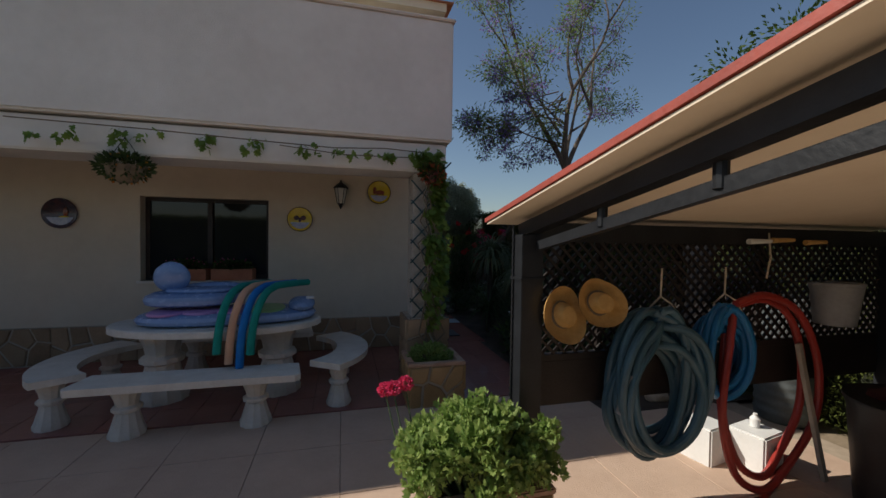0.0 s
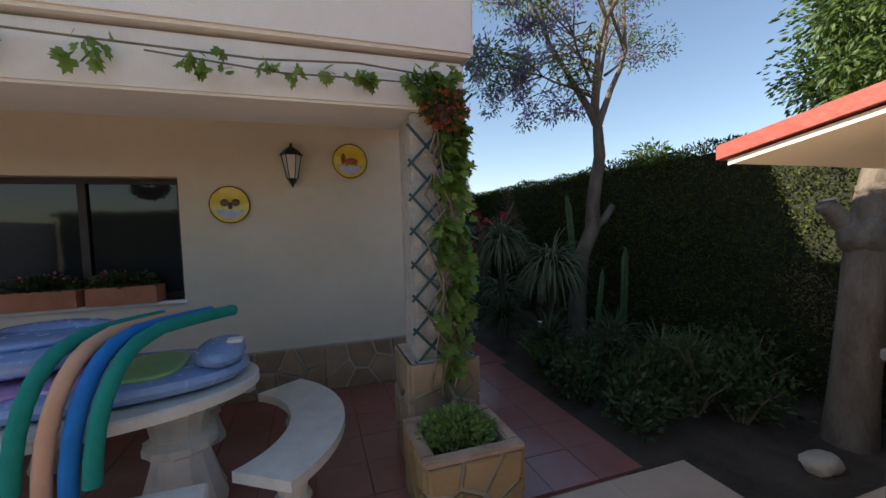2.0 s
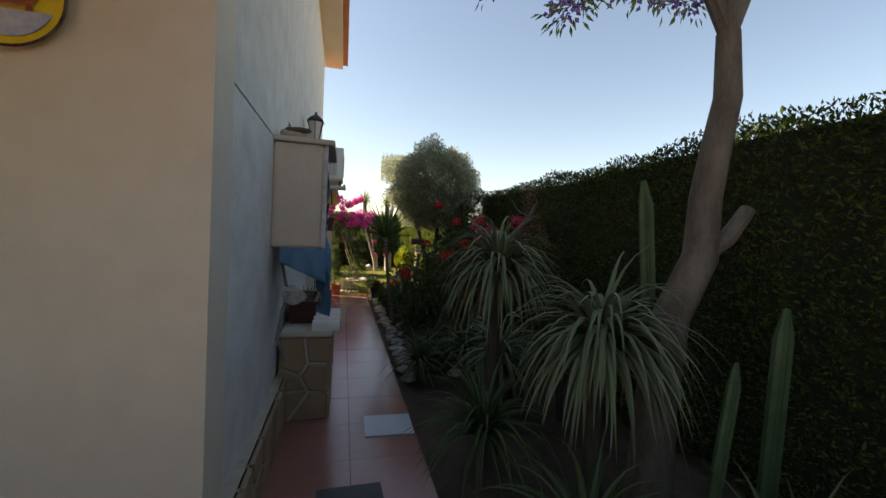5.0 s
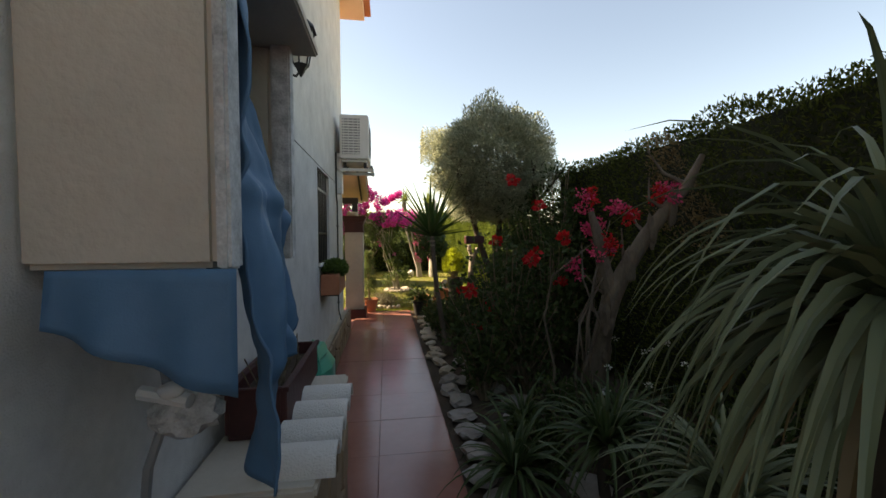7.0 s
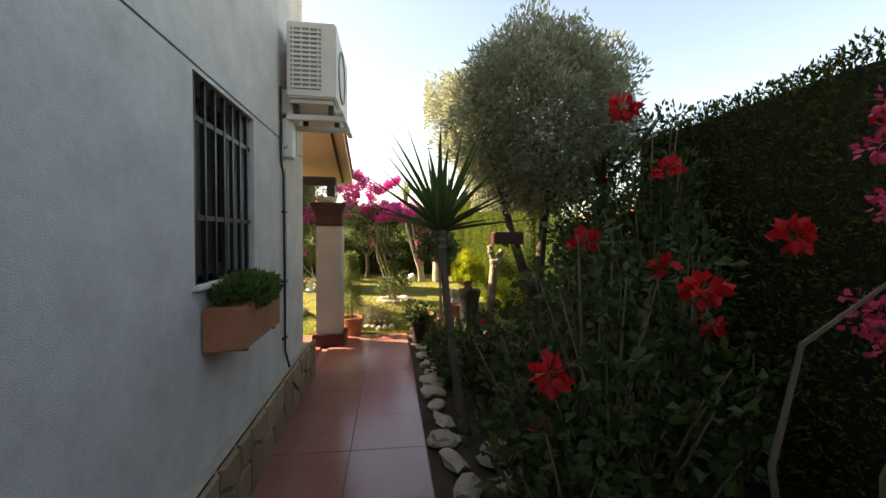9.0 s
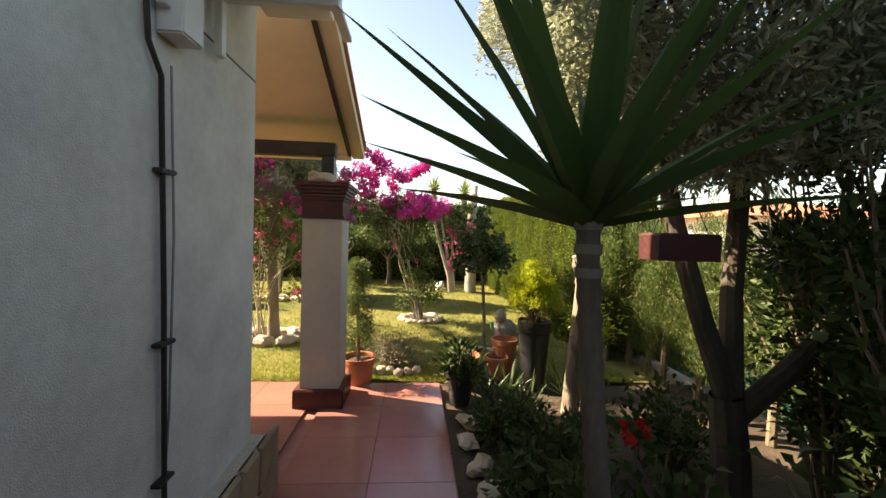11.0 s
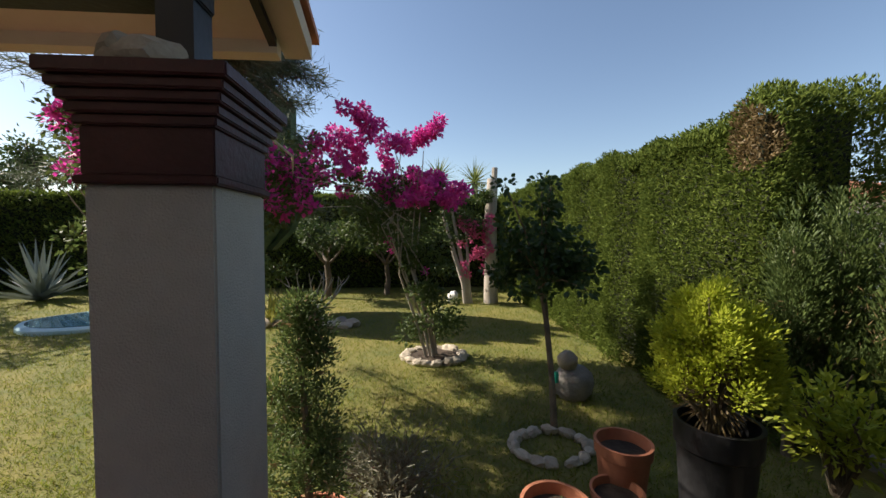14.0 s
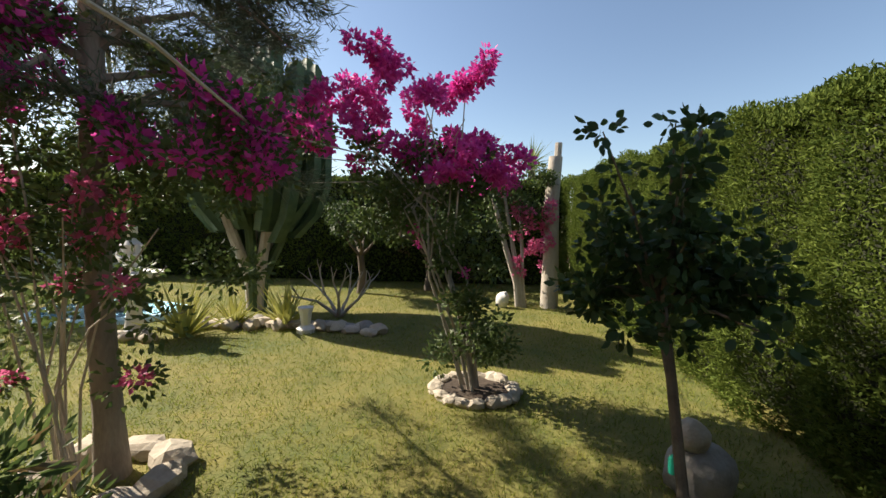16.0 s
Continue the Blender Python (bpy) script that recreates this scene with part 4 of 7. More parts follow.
wire_pts = [(0.0, 0.02, 2.50), (-0.5, -0.07, 2.50), (-1.0, -0.07, 2.47), (-1.7, -0.07, 2.49), (-2.6, -0.07, 2.52), (-3.6, -0.07, 2.54)]
wire2 = [(0.0, 0.02, 2.45), (-0.4, -0.07, 2.42), (-0.9, -0.07, 2.41), (-1.5, -0.07, 2.46)]
g.tube(wire_pts, 0.006, 5).tube(wire2, 0.005, 5)
part("woody_frame", g, M_TWIG, vine)
C = [(rand(-0.03, 0.13), rand(-0.05, 0.03), rand(0.55, 2.3)) for i in range(90)] + [(rand(-0.12, 0.08), rand(-0.08, 0), rand(2.25, 2.52)) for i in range(24)]
P, D = clumps(820, C, 0.07)
D = D * 0.5 + np.array([0.25, -0.5, -0.55])
broad_leaves("foliage", P, D, RNG.uniform(0.05, 0.10, len(P)), RNG.uniform(0.055, 0.10, len(P)), LOBED, L_VINE, vine, flat=np.array([0.35, -0.8, 0.3]))
C2 = []
for a, b, k in ((-0.05, -0.28, 10), (-0.42, -0.72, 10), (-0.82, -1.0, 4), (-1.12, -1.32, 5), (-1.62, -1.85, 6), (-1.95, -2.2, 6), (-2.5, -2.9, 8), (-3.1, -3.5, 7)):
    C2 += [(rand(b, a), -0.07, 2.44 + rand(-0.05, 0.06)) for _ in range(k)]
P, D = clumps(190, C2, 0.045)
D = D * 0.5 + np.array([0, -0.4, -0.7])
broad_leaves("wire_foliage", P, D, RNG.uniform(0.045, 0.085, len(P)), RNG.uniform(0.045, 0.08, len(P)), LOBED, L_VINE, vine)
pot_red = thing("hanging_pot", "small hanging pot of dark red flowers on the pillar", "flower pot", (0.90, 3.98, 2.16))
part("pot", Geo().lathe([(0.045, 0.02), (0.068, 0.10), (0.072, 0.12)], 16), M_MAROON, pot_red)
part("hook", Geo().tube([(0, 0, 0.1), (0, 0.08, 0.2), (0, 0.17, 0.24)], 0.004, 5), M_BLACK, pot_red)
P, D = ball(320, (0, 0, 0.13), (0.13, 0.10, 0.09), 0.2)
leaves("foliage", P, D, 0.045, 0.03, L_DARK, pot_red)
P, D = ball(170, (0, -0.01, 0.10), (0.14, 0.11, 0.11), 0.6)
leaves("bloom_mass", P, D, 0.028, 0.024, leaf_mat("rust_flower", (0.30, 0.05, 0.03), (0.45, 0.12, 0.05)), pot_red, kind="stuff")

# hanging basket
basket = thing("hanging_basket", "dark hanging basket with orange-yellow flowers", "hanging basket", (-1.86, 4.07, 2.05))
part("bowl", Geo().lathe([(0.06, 0.0), (0.13, 0.06), (0.165, 0.13), (0.165, 0.145)], 24), M_TWIG, basket)
for a in (0, 2.1, 4.2):
    part("chain", Geo().tube([(0.16 * math.cos(a), 0.16 * math.sin(a), 0.14), (0, 0, 0.40)], 0.003, 4), M_BLACK, basket)
part("hook", Geo().tube([(0, 0, 0.40), (0, -0.03, 0.43), (0, 0.02, 0.46)], 0.006, 5), M_BLACK, basket)
P, D = ball(700, (0, 0, 0.14), (0.20, 0.19, 0.12), 0.3)
leaves("foliage", P, D, RNG.uniform(0.03, 0.06, len(P)), 0.025, L_DARK, basket)
P, D = ball(45, (0, 0, 0.12), (0.20, 0.19, 0.12), 0.85)
leaves("bloom_mass", P, D, 0.03, 0.026, leaf_mat("amber_flower", (0.55, 0.16, 0.03), (0.72, 0.40, 0.05)), basket, "amber flowers", kind="stuff")


# ceramic plates on the wall
def plate(x, z, r, label, ground_mat, figure):
    e = thing("wall_plate", label, "plate", (x, 5.82, z), group="painted plates on the wall")
    prof = [(r * 0.6, 0.004), (r * 0.72, 0.008), (r * 0.98, 0.026), (r, 0.03), (r, 0.036), (r * 0.96, 0.036), (r * 0.72, 0.018), (r * 0.02, 0.016)]
    rim = Geo().lathe(prof, 40)
    o = part("dish", rim, ground_mat, e)
    o.matrix_basis = pose(0, 0, 0, 90)
    g = Geo().lathe([(r * 0.955, 0.036), (r * 1.01, 0.036), (r * 1.01, 0.041), (r * 0.955, 0.041)], 40)
    part("edge_line", Geo().tube([(r * math.cos(t), -0.036, r * math.sin(t)) for t in np.linspace(0, 2 * math.pi, 41)], 0.005, 5, cap=False), M_GLAZE_B, e)
    lower = [(r * 0.80 * math.cos(t), -0.0265, r * 0.80 * math.sin(t)) for t in np.linspace(math.pi + 0.35, 2 * math.pi - 0.35, 17)]
    part("painted_ground", Geo().add(lower + [(x_, y_ - 0.004, z_) for x_, y_, z_ in lower], [tuple(range(17)), tuple(reversed(range(17, 34)))]), M_GLAZE_W, e, smooth=False)
    for mt, blobs in figure:
        for cx, cz, rx, rz_ in blobs:
            part("painted_figure", Geo().blob((cx * r, -0.024, cz * r), (rx * r, 0.006, rz_ * r), 2, 0.1, 2), mt, e)
    return e


plate(-3.33, 1.84, 0.18, "round painted plate in dark and yellow glaze", M_GLAZE_B, [(M_GLAZE_Y, [(0.2, -0.35, 0.35, 0.18)]), (M_GLAZE_BR, [(0.3, 0.1, 0.14, 0.3)])])
plate(-0.57, 1.84, 0.165, "round yellow painted plate with two dark heads", M_GLAZE_Y, [(M_GLAZE_B, [(-0.28, 0.12, 0.22, 0.2), (0.28, 0.12, 0.22, 0.2), (0, -0.05, 0.12, 0.2)])])
plate(0.52, 2.26, 0.165, "round yellow painted plate with a brown animal", M_GLAZE_Y, [(M_GLAZE_BR, [(0.08, 0.0, 0.42, 0.2), (-0.38, 0.15, 0.14, 0.34), (-0.2, -0.3, 0.06, 0.25), (0.35, -0.3, 0.06, 0.25)])])


# wall lantern
def lantern(at, rz, label):
    e = thing("wall_lantern", label, "lantern", at, rz, group="wall lanterns")
    part("bracket", Geo().tube([(0, 0, -0.02), (0, -0.05, -0.10), (0, -0.10, -0.12), (0, -0.13, -0.08)], 0.009, 6).box((-0.03, -0.012, -0.08), (0.03, 0.0, 0.06), 0.004), M_BLACK, e)
    part("cap", Geo().lathe([(0.105, 0.16), (0.10, 0.175), (0.06, 0.215), (0.03, 0.235), (0.012, 0.25), (0.012, 0.27), (0.003, 0.28)], 6, (0, -0.13)), M_BLACK, e)
    part("glass", Geo().lathe([(0.044, -0.05), (0.082, 0.16)], 6, (0, -0.13)), M_LAMPGLASS, e, "pale frosted lantern glass", smooth=False)
    for k in range(6):
        a = math.pi / 3 * k
        part("rib", Geo().tube([(0.047 * math.cos(a), -0.13 + 0.047 * math.sin(a), -0.05), (0.087 * math.cos(a), -0.13 + 0.087 * math.sin(a), 0.162)], 0.006, 4), M_BLACK, e)
    part("finial", Geo().lathe([(0.003, -0.125), (0.018, -0.10), (0.03, -0.075), (0.05, -0.05)], 6, (0, -0.13)), M_BLACK, e)
    return e


lantern((-0.02, 5.82, 2.12), 0, "black iron wall lantern with pale glass")

# window boxes on the porch window
for x in (-1.98, -1.42):
    wb = thing("window_box", "terracotta window box with small flowering plants", "planter", (x, 5.80, 1.0), group="porch window boxes")
    part("trough", Geo().prism([(-0.25, -0.06), (0.25, -0.06), (0.27, 0.10), (-0.27, 0.10)], 0.0, 0.15, 0.01), M_TERRA, wb)
    P, D = ball(420, (0, 0.02, 0.19), (0.26, 0.07, 0.07), 0.1)
    leaves("foliage", P, D, 0.045, 0.03, L_DARK, wb)
    P, D = ball(26, (0, 0.0, 0.24), (0.24, 0.07, 0.05), 0.3)
    leaves("bloom_mass", P, D, 0.03, 0.026, L_BOUGPINK, wb, kind="stuff")

# ---- carport ----
gz = thing("carport", "black steel carport with a red-edged cream roof", "carport", (0.95, 2.05, 0))
def gpart(name, lo, hi, mt, bevel=0.003, label=""):
    return part(name, Geo().box(lo, hi, bevel), mt, gz, label)
gpart("post", (0.014, -0.07, -0.035), (0.145, 0.06, 1.62), M_BLACK)
gpart("collar", (0.006, -0.078, 1.36), (0.153, 0.068, 1.38), M_BLACK)
part("chain", Geo().tube([(0.006, 0.03 + 0.008 * (i % 2), 0.15 + 0.02 * i) for i in range(77)], 0.007, 5), M_BLACK, gz, "thin chain hanging down the post")
gpart("post_far", (3.1, -0.055, -0.035), (3.2, 0.055, 1.6), M_BLACK)
SL = math.tan(radians(10))
def rail(name, x0, x1, ya, za, yb, t0, mt, label=""):
    zb = za + (ya - yb) * SL
    g = Geo().add([(x0, ya, za), (x1, ya, za), (x1, yb, zb), (x0, yb, zb), (x0, ya, za + t0), (x1, ya, za + t0), (x1, yb, zb + t0), (x0, yb, zb + t0)],
                  [(3, 2, 1, 0)[::-1], (4, 5, 6, 7), (0, 1, 5, 4), (1, 2, 6, 5), (2, 3, 7, 6), (3, 0, 4, 7)])
    return part(name, g, mt, gz, label, smooth=False)
rail("rake_beam", 0.05, 0.12, 0.06, 1.605, -4.5, 0.075, M_BLACK)
rail("tie_bar", 0.10, 0.14, -0.05, 1.53, -4.5, 0.05, M_BLACK)
for y in (-0.62, -1.15, -1.75):
    z = 1.56 - (y + 0.05) * SL
    part("spacer", Geo().tube([(0.11, y, z - 0.01), (0.11, y, z + 0.10)], 0.022, 10), M_BLACK, gz)
gpart("eave_beam", (0.06, -0.04, 1.58), (3.2, 0.05, 1.69), M_BLACK)
rail("ceiling_board", -0.07, 3.2, 0.24, 1.685, -4.5, 0.009, M_CEIL, "cream boarded underside")
rail("fascia", -0.075, -0.071, 0.245, 1.683, -4.5, 0.010, M_CEIL)
rail("roof_sheet", -0.085, 3.22, 0.26, 1.6945, -4.5, 0.026, M_ROOFRED, "red roof sheeting")
# lattice screen along the low side
lat = thing("lattice_screen", "dark wooden diamond lattice screen with old clutter", "lattice", (0.95, 2.10, 0))
g = Geo()
for i in range(66):
    x = -0.7 + i * 0.075
    for s in (-1, 1):
        a, b = Vector((x, 0.006 * s, 0.90)), Vector((x + 0.75 * s, 0.006 * s, 1.65))
        if s < 0:
            a, b = Vector((x + 0.7, -0.006, 0.90)), Vector((x - 0.05, -0.006, 1.65))
        d = b - a
        lo, hi = 0.0, 1.0
        if d.x > 0:
            lo, hi = max(lo, (0.06 - a.x) / d.x), min(hi, (3.1 - a.x) / d.x)
        else:
            lo, hi = max(lo, (3.1 - a.x) / d.x), min(hi, (0.06 - a.x) / d.x)
        if hi > lo + 0.02:
            g.tube([a + d * lo, a + d * hi], 0.0115, 4)
tagged(part("lath_mesh", g, M_DARKWOOD, lat, smooth=False), kind="stuff")
part("top_rail", Geo().box((0.055, -0.02, 1.63), (3.1, 0.02, 1.67)), M_DARKWOOD, lat, smooth=False)
part("bottom_rail", Geo().box((0.055, -0.02, 0.87), (3.1, 0.02, 0.91)), M_DARKWOOD, lat, smooth=False)
part("lower_board", Geo().box((0.055, -0.012, 0.60), (3.1, 0.012, 0.868), 0.003), M_DARKWOOD, lat)
for x in (0.60, 1.2, 1.9):
    part("batten", Geo().box((x, 0.015, 0.88), (x + 0.04, 0.04, 1.63)), M_DARKWOOD, lat, smooth=False)


# straw hats
def hat(at, tilt, spin):
    e = thing("straw_hat", "worn golden straw hat hung on the lattice", "hat", at, 0, "straw hats")
    e.matrix_world = pose(*at, tilt, spin, 0) @ Matrix.Scale(0.84, 4)
    n = 36
    g = Geo()
    prof = [(0.19, 0.035), (0.165, 0.008), (0.13, 0.0), (0.095, 0.006), (0.085, 0.03), (0.08, 0.075), (0.062, 0.105), (0.03, 0.112)]
    for r, z in prof:
        for j in range(n):
            a = 2 * math.pi * j / n
            q = r * (1 + 0.06 * math.cos(2 * a))
            g.v.append((q * math.cos(a), q * 0.9 * math.sin(a), z + 0.05 * (r / 0.19) ** 3 * abs(math.cos(a))))
    for i in range(len(prof) - 1):
        for j in range(n):
            a, b = i * n + j, i * n + (j + 1) % n
            g.f.append((a, b, b + n, a + n))
    g.f.append(tuple((len(prof) - 1) * n + j for j in range(n)))
    part("crown", g, M_STRAW, e)
    part("band", Geo().tube([(0.086 * math.cos(a) * (1 + 0.06 * math.cos(2 * a)), 0.08 * math.sin(a), 0.032) for a in np.linspace(0, 2 * math.pi, 30)], 0.008, 5, cap=False), M_TWIG, e)
    return e


hat((1.20, 1.98, 1.17), 80, 62)
hat((1.43, 1.97, 1.23), 80, 20)


# hose coils
def coil(name, label, at, rx, rz, r, turns, mt, depth=0.10, seed=1, wob=0.03):
    e = thing(name, label, "hose", at, group="hung hoses")
    rg = np.random.default_rng(seed)
    pts = []
    for k in range(turns):
        ox, oz, oy, sc, sz = rg.uniform(-wob, wob), rg.uniform(-wob * 2.2, 0), rg.uniform(-depth, depth) / 2, rg.uniform(0.80, 1.06), rg.uniform(0.72, 1.06)
        for a in np.linspace(0, 2 * math.pi, 40)[:-1]:
            pts.append((ox + rx * sc * math.sin(a), oy + 0.02 * math.sin(2 * a + k), oz + (1 - sz) * rz * -0.6 + rz * sz * math.cos(a)))
    q = np.array(pts)
    for _ in range(3):
        q[1:-1] = (q[:-2] + q[1:-1] * 2 + q[2:]) / 4
    part("coil", Geo().tube([tuple(p) for p in q], r, 10), mt, e)
    part("tie", Geo().tube([(0.02, 0.0, rz + 0.22), (0.015, 0, rz + 0.05), (0.05, -0.05, rz + 0.01), (0.09, -0.06, rz - 0.06), (0.06, 0.05, rz - 0.09), (0.0, 0.06, rz - 0.02), (0.015, 0, rz + 0.05)], 0.006, 6), M_ROPE, e, "pale tie rope")
    return e


h1 = coil("garden_hose", "thick steel-blue suction hose coiled on a hook", (1.85, 1.95, 0.78), 0.27, 0.43, 0.025, 15, M_HOSEBLUE, 0.24, 3, 0.05)
part("coupling", Geo().tube([(-0.30, -0.06, -0.18), (-0.25, -0.08, 0.0), (-0.235, -0.08, 0.04)], [0.026, 0.03, 0.034], 12), M_GREYPL, h1, "grey hose coupling")
coil("garden_hose", "bright blue ribbed hose coiled on a hook", (2.40, 2.0, 0.93), 0.21, 0.28, 0.024, 9, M_HOSEBRIGHT, 0.14, 5, 0.04)
h3 = thing("red_hose", "long red hose hanging in a loop to the floor", "hose", (2.75, 2.0, 0), group="hung hoses")
pts = [(-0.30, -0.05, 1.20), (-0.05, -0.05, 1.25), (0.25, -0.05, 1.12), (0.44, -0.05, 0.78), (0.42, -0.06, 0.40), (0.12, -0.10, 0.12), (-0.15, -0.15, 0.03), (-0.35, -0.12, 0.14), (-0.42, -0.08, 0.5), (-0.34, -0.05, 0.95), (-0.25, 0.0, 1.2)]
q = []
for i in range(len(pts) - 1):
    p0, p1, p2, p3 = [Vector(pts[max(0, min(len(pts) - 1, i + k))]) for k in (-1, 0, 1, 2)]
    for s in np.linspace(0, 1, 7)[:-1]:
        q.append(0.5 * ((2 * p1) + (p2 - p0) * s + (2 * p0 - 5 * p1 + 4 * p2 - p3) * s ** 2 + (3 * p1 - p0 - 3 * p2 + p3) * s ** 3))
part("loop", Geo().tube(q, 0.024, 10), M_HOSERED, h3)
part("inner_loop", Geo().tube([Vector((p.x * 0.86 + 0.03 * math.sin(k * 0.2), p.y + 0.05, 0.05 + p.z * 0.93)) for k, p in enumerate(q)], 0.024, 10), M_HOSERED, h3)
part("tail", Geo().tube([(0.40, 0.1, 0.03), (0.1, -0.05, 0.0), (-0.25, -0.2, -0.008)], 0.024, 10), M_HOSERED, h3)
part("nozzle", Geo().tube([(-0.25, -0.2, -0.004), (-0.40, -0.24, -0.008), (-0.52, -0.26, -0.012)], [0.032, 0.03, 0.022], 10), M_BLACK, h3, "black hose nozzle")
part("tie", Geo().tube([(-0.05, -0.05, 1.36), (-0.02, -0.05, 1.5), (0.0, -0.02, 1.66)], 0.006, 5), M_ROPE, h3)
# crates, bucket, plank and dark drum on the floor
for x, y, w, lab in ((2.62, 2.30, 0.24, "white perforated plastic crate on the floor"), (2.88, 2.12, 0.26, "white perforated plastic crate with a bottle behind")):
    cr = thing("plastic_crate", lab, "crate", (x, y, -0.035), 12, "white crates")
    part("body", Geo().box((-w / 2, -0.12, 0), (w / 2, 0.12, 0.30), 0.012), M_WHITEPL, cr)
    for i in range(5):
        for j in range(6):
            part("slot", Geo().box((w / 2 - 0.001, -0.09 + i * 0.042, 0.03 + j * 0.043), (w / 2 + 0.003, -0.072 + i * 0.042, 0.05 + j * 0.043)), M_GREYPL, cr, smooth=False)
bt = thing("plastic_bottle", "small white plastic bottle on a crate", "bottle", (2.90, 2.14, 0.268))
part("body", Geo().lathe([(0.03, 0), (0.032, 0.06), (0.014, 0.08), (0.014, 0.095)], 16), M_WHITEPL, bt)
bk = thing("hanging_bucket", "grey plastic bucket hanging under the beam", "bucket", (3.42, 2.0, 1.02))
part("body", Geo().lathe([(0.115, 0), (0.15, 0.28), (0.158, 0.285), (0.158, 0.30), (0.145, 0.30)], 28), M_GREYPL, bk)
part("handle", Geo().tube([(0.15 * math.cos(a), 0, 0.29 + 0.13 * math.sin(a)) for a in np.linspace(0, math.pi, 14)], 0.006, 6), M_BLACK, bk)
solid("plank", Geo().box((-0.025, -0.012, 0), (0.025, 0.012, 0.95), 0.003), M_BARKPALE, "weathered grey plank leaning on the lattice", "plank", m=pose(3.16, 1.86, -0.03, -8, -6, 10))
dr = thing("storage_bin", "large black plastic bin on the floor", "bin", (3.30, 1.45, -0.035))
part("body", Geo().lathe([(0.30, 0), (0.35, 0.63), (0.37, 0.68), (0.37, 0.70), (0.33, 0.70)], 30), M_BLACKPOT, dr)
part("bag", Geo().blob((0, 0, 0.68), (0.28, 0.26, 0.10), 4, 0.3, 3), M_MAROON, dr, "crumpled maroon bag")
for i, (x, z) in enumerate(((2.55, 1.60), (2.75, 1.61), (3.05, 1.60))):
    solid("paint_brush", Geo().tube([(x, 1.96, z), (x + 0.18, 1.95, z + 0.005)], [0.018, 0.012], 8), M_WHITEPL if i == 0 else M_STRAW, "old paint brush laid along the top rail", "brush", group="brushes on the rail")

# ---- side path: wall fittings ----
cup = thing("wall_cupboard", "open concrete wall cupboard hung with blue canvas", "cupboard", (1.12, 7.1, 0))
near = part("near_panel", Geo().box((0.0, -0.03, 1.42), (0.33, 0.03, 2.14), 0.012), M_CABINET, cup)
part("near_edge", Geo().box((0.33, -0.034, 1.415), (0.356, 0.034, 2.145), 0.006), M_CHIPPED, cup, "chipped white edge")
part("far_panel", Geo().box((0.0, 0.64, 1.42), (0.25, 0.69, 2.14), 0.01), M_CABINET, cup)
part("far_edge", Geo().box((0.25, 0.635, 1.40), (0.315, 0.695, 2.15), 0.006), M_CHIPPED, cup, "chipped white edge")
part("top_slab", Geo().box((0.0, -0.05, 2.145), (0.40, 0.72, 2.18), 0.006), M_CABINET, cup)
part("back", Geo().box((0.0, 0.03, 1.42), (0.02, 0.64, 2.14)), M_GREYPL, cup)
g = Geo()
nu, nv = 70, 80
def cloth(u, v):
    y = 0.045 + (0.47 + 0.09 * v) * u
    z = 2.12 - v * (1.20 - 0.28 * u + 0.03 * math.sin(9 * u))
    x = 0.315 - 0.075 * u + 0.022 * math.sin(19 * u + 2.5 * v + 1.5 * math.sin(4 * v)) * (0.4 + v) + 0.03 * v + 0.018 * math.sin(9 * v + 5 * u)
    x += 0.02 * max(0.0, math.sin(11 * (u + 0.6 * v))) ** 3
    q = v - 0.40 - 0.22 * u
    x += 0.022 * math.exp(-(q / 0.035) ** 2) + 0.022 / (1 + math.exp(-q / 0.03)) + 0.014 * math.exp(-((v - 0.75 - 0.3 * u) / 0.03) ** 2)
    x += 0.010 * noise.noise(Vector((u * 9, v * 7, 1.5))) + 0.005 * noise.noise(Vector((u * 22 + v * 9, v * 20, 4.0))) - 0.10 * u * max(0.0, 1 - v / 0.6)
    y += 0.02 * math.sin(3 * v + 9 * u) * v
    return (x, y, z)
v = [cloth(i / nu, j / nv) for j in range(nv + 1) for i in range(nu + 1)]
f = [(j * (nu + 1) + i, j * (nu + 1) + i + 1, (j + 1) * (nu + 1) + i + 1, (j + 1) * (nu + 1) + i) for j in range(nv) for i in range(nu)]
cloth_ob = part("canvas", g.add(v, f), M_CURTAIN, cup, "draped blue canvas cover")
sd = cloth_ob.modifiers.new("thickness", "SOLIDIFY")
sd.thickness = 0.006
g = Geo()
def apron(u, v):
    x = 0.06 + 0.31 * u
    z = 1.42 - v * (0.10 + 0.14 * u)
    return (x, -0.045 + 0.015 * math.sin(14 * u) * v - 0.02 * v, z)
v = [apron(i / 20, j / 8) for j in range(9) for i in range(21)]
f = [(j * 21 + i, j * 21 + i + 1, (j + 1) * 21 + i + 1, (j + 1) * 21 + i) for j in range(8) for i in range(20)]
ap = part("canvas_apron", g.add(v, f), M_CURTAIN, cup)
sd = ap.modifiers.new("thickness", "SOLIDIFY")
sd.thickness = 0.006
lantern((1.12, 8.85, 2.59), 90, "black iron side wall lantern with pale glass")
shell = thing("clay_bird", "small pale clay bird sitting on the cupboard", "ornament", (1.24, 7.22, 2.18))
part("body", Geo().blob((0, 0, 0.045), (0.10, 0.05, 0.05), 2, 0.2, 3), M_ROCK, shell)
part("wing", Geo().blob((0.02, -0.03, 0.075), (0.09, 0.03, 0.025), 4, 0.2, 2), M_BARKDARK, shell)

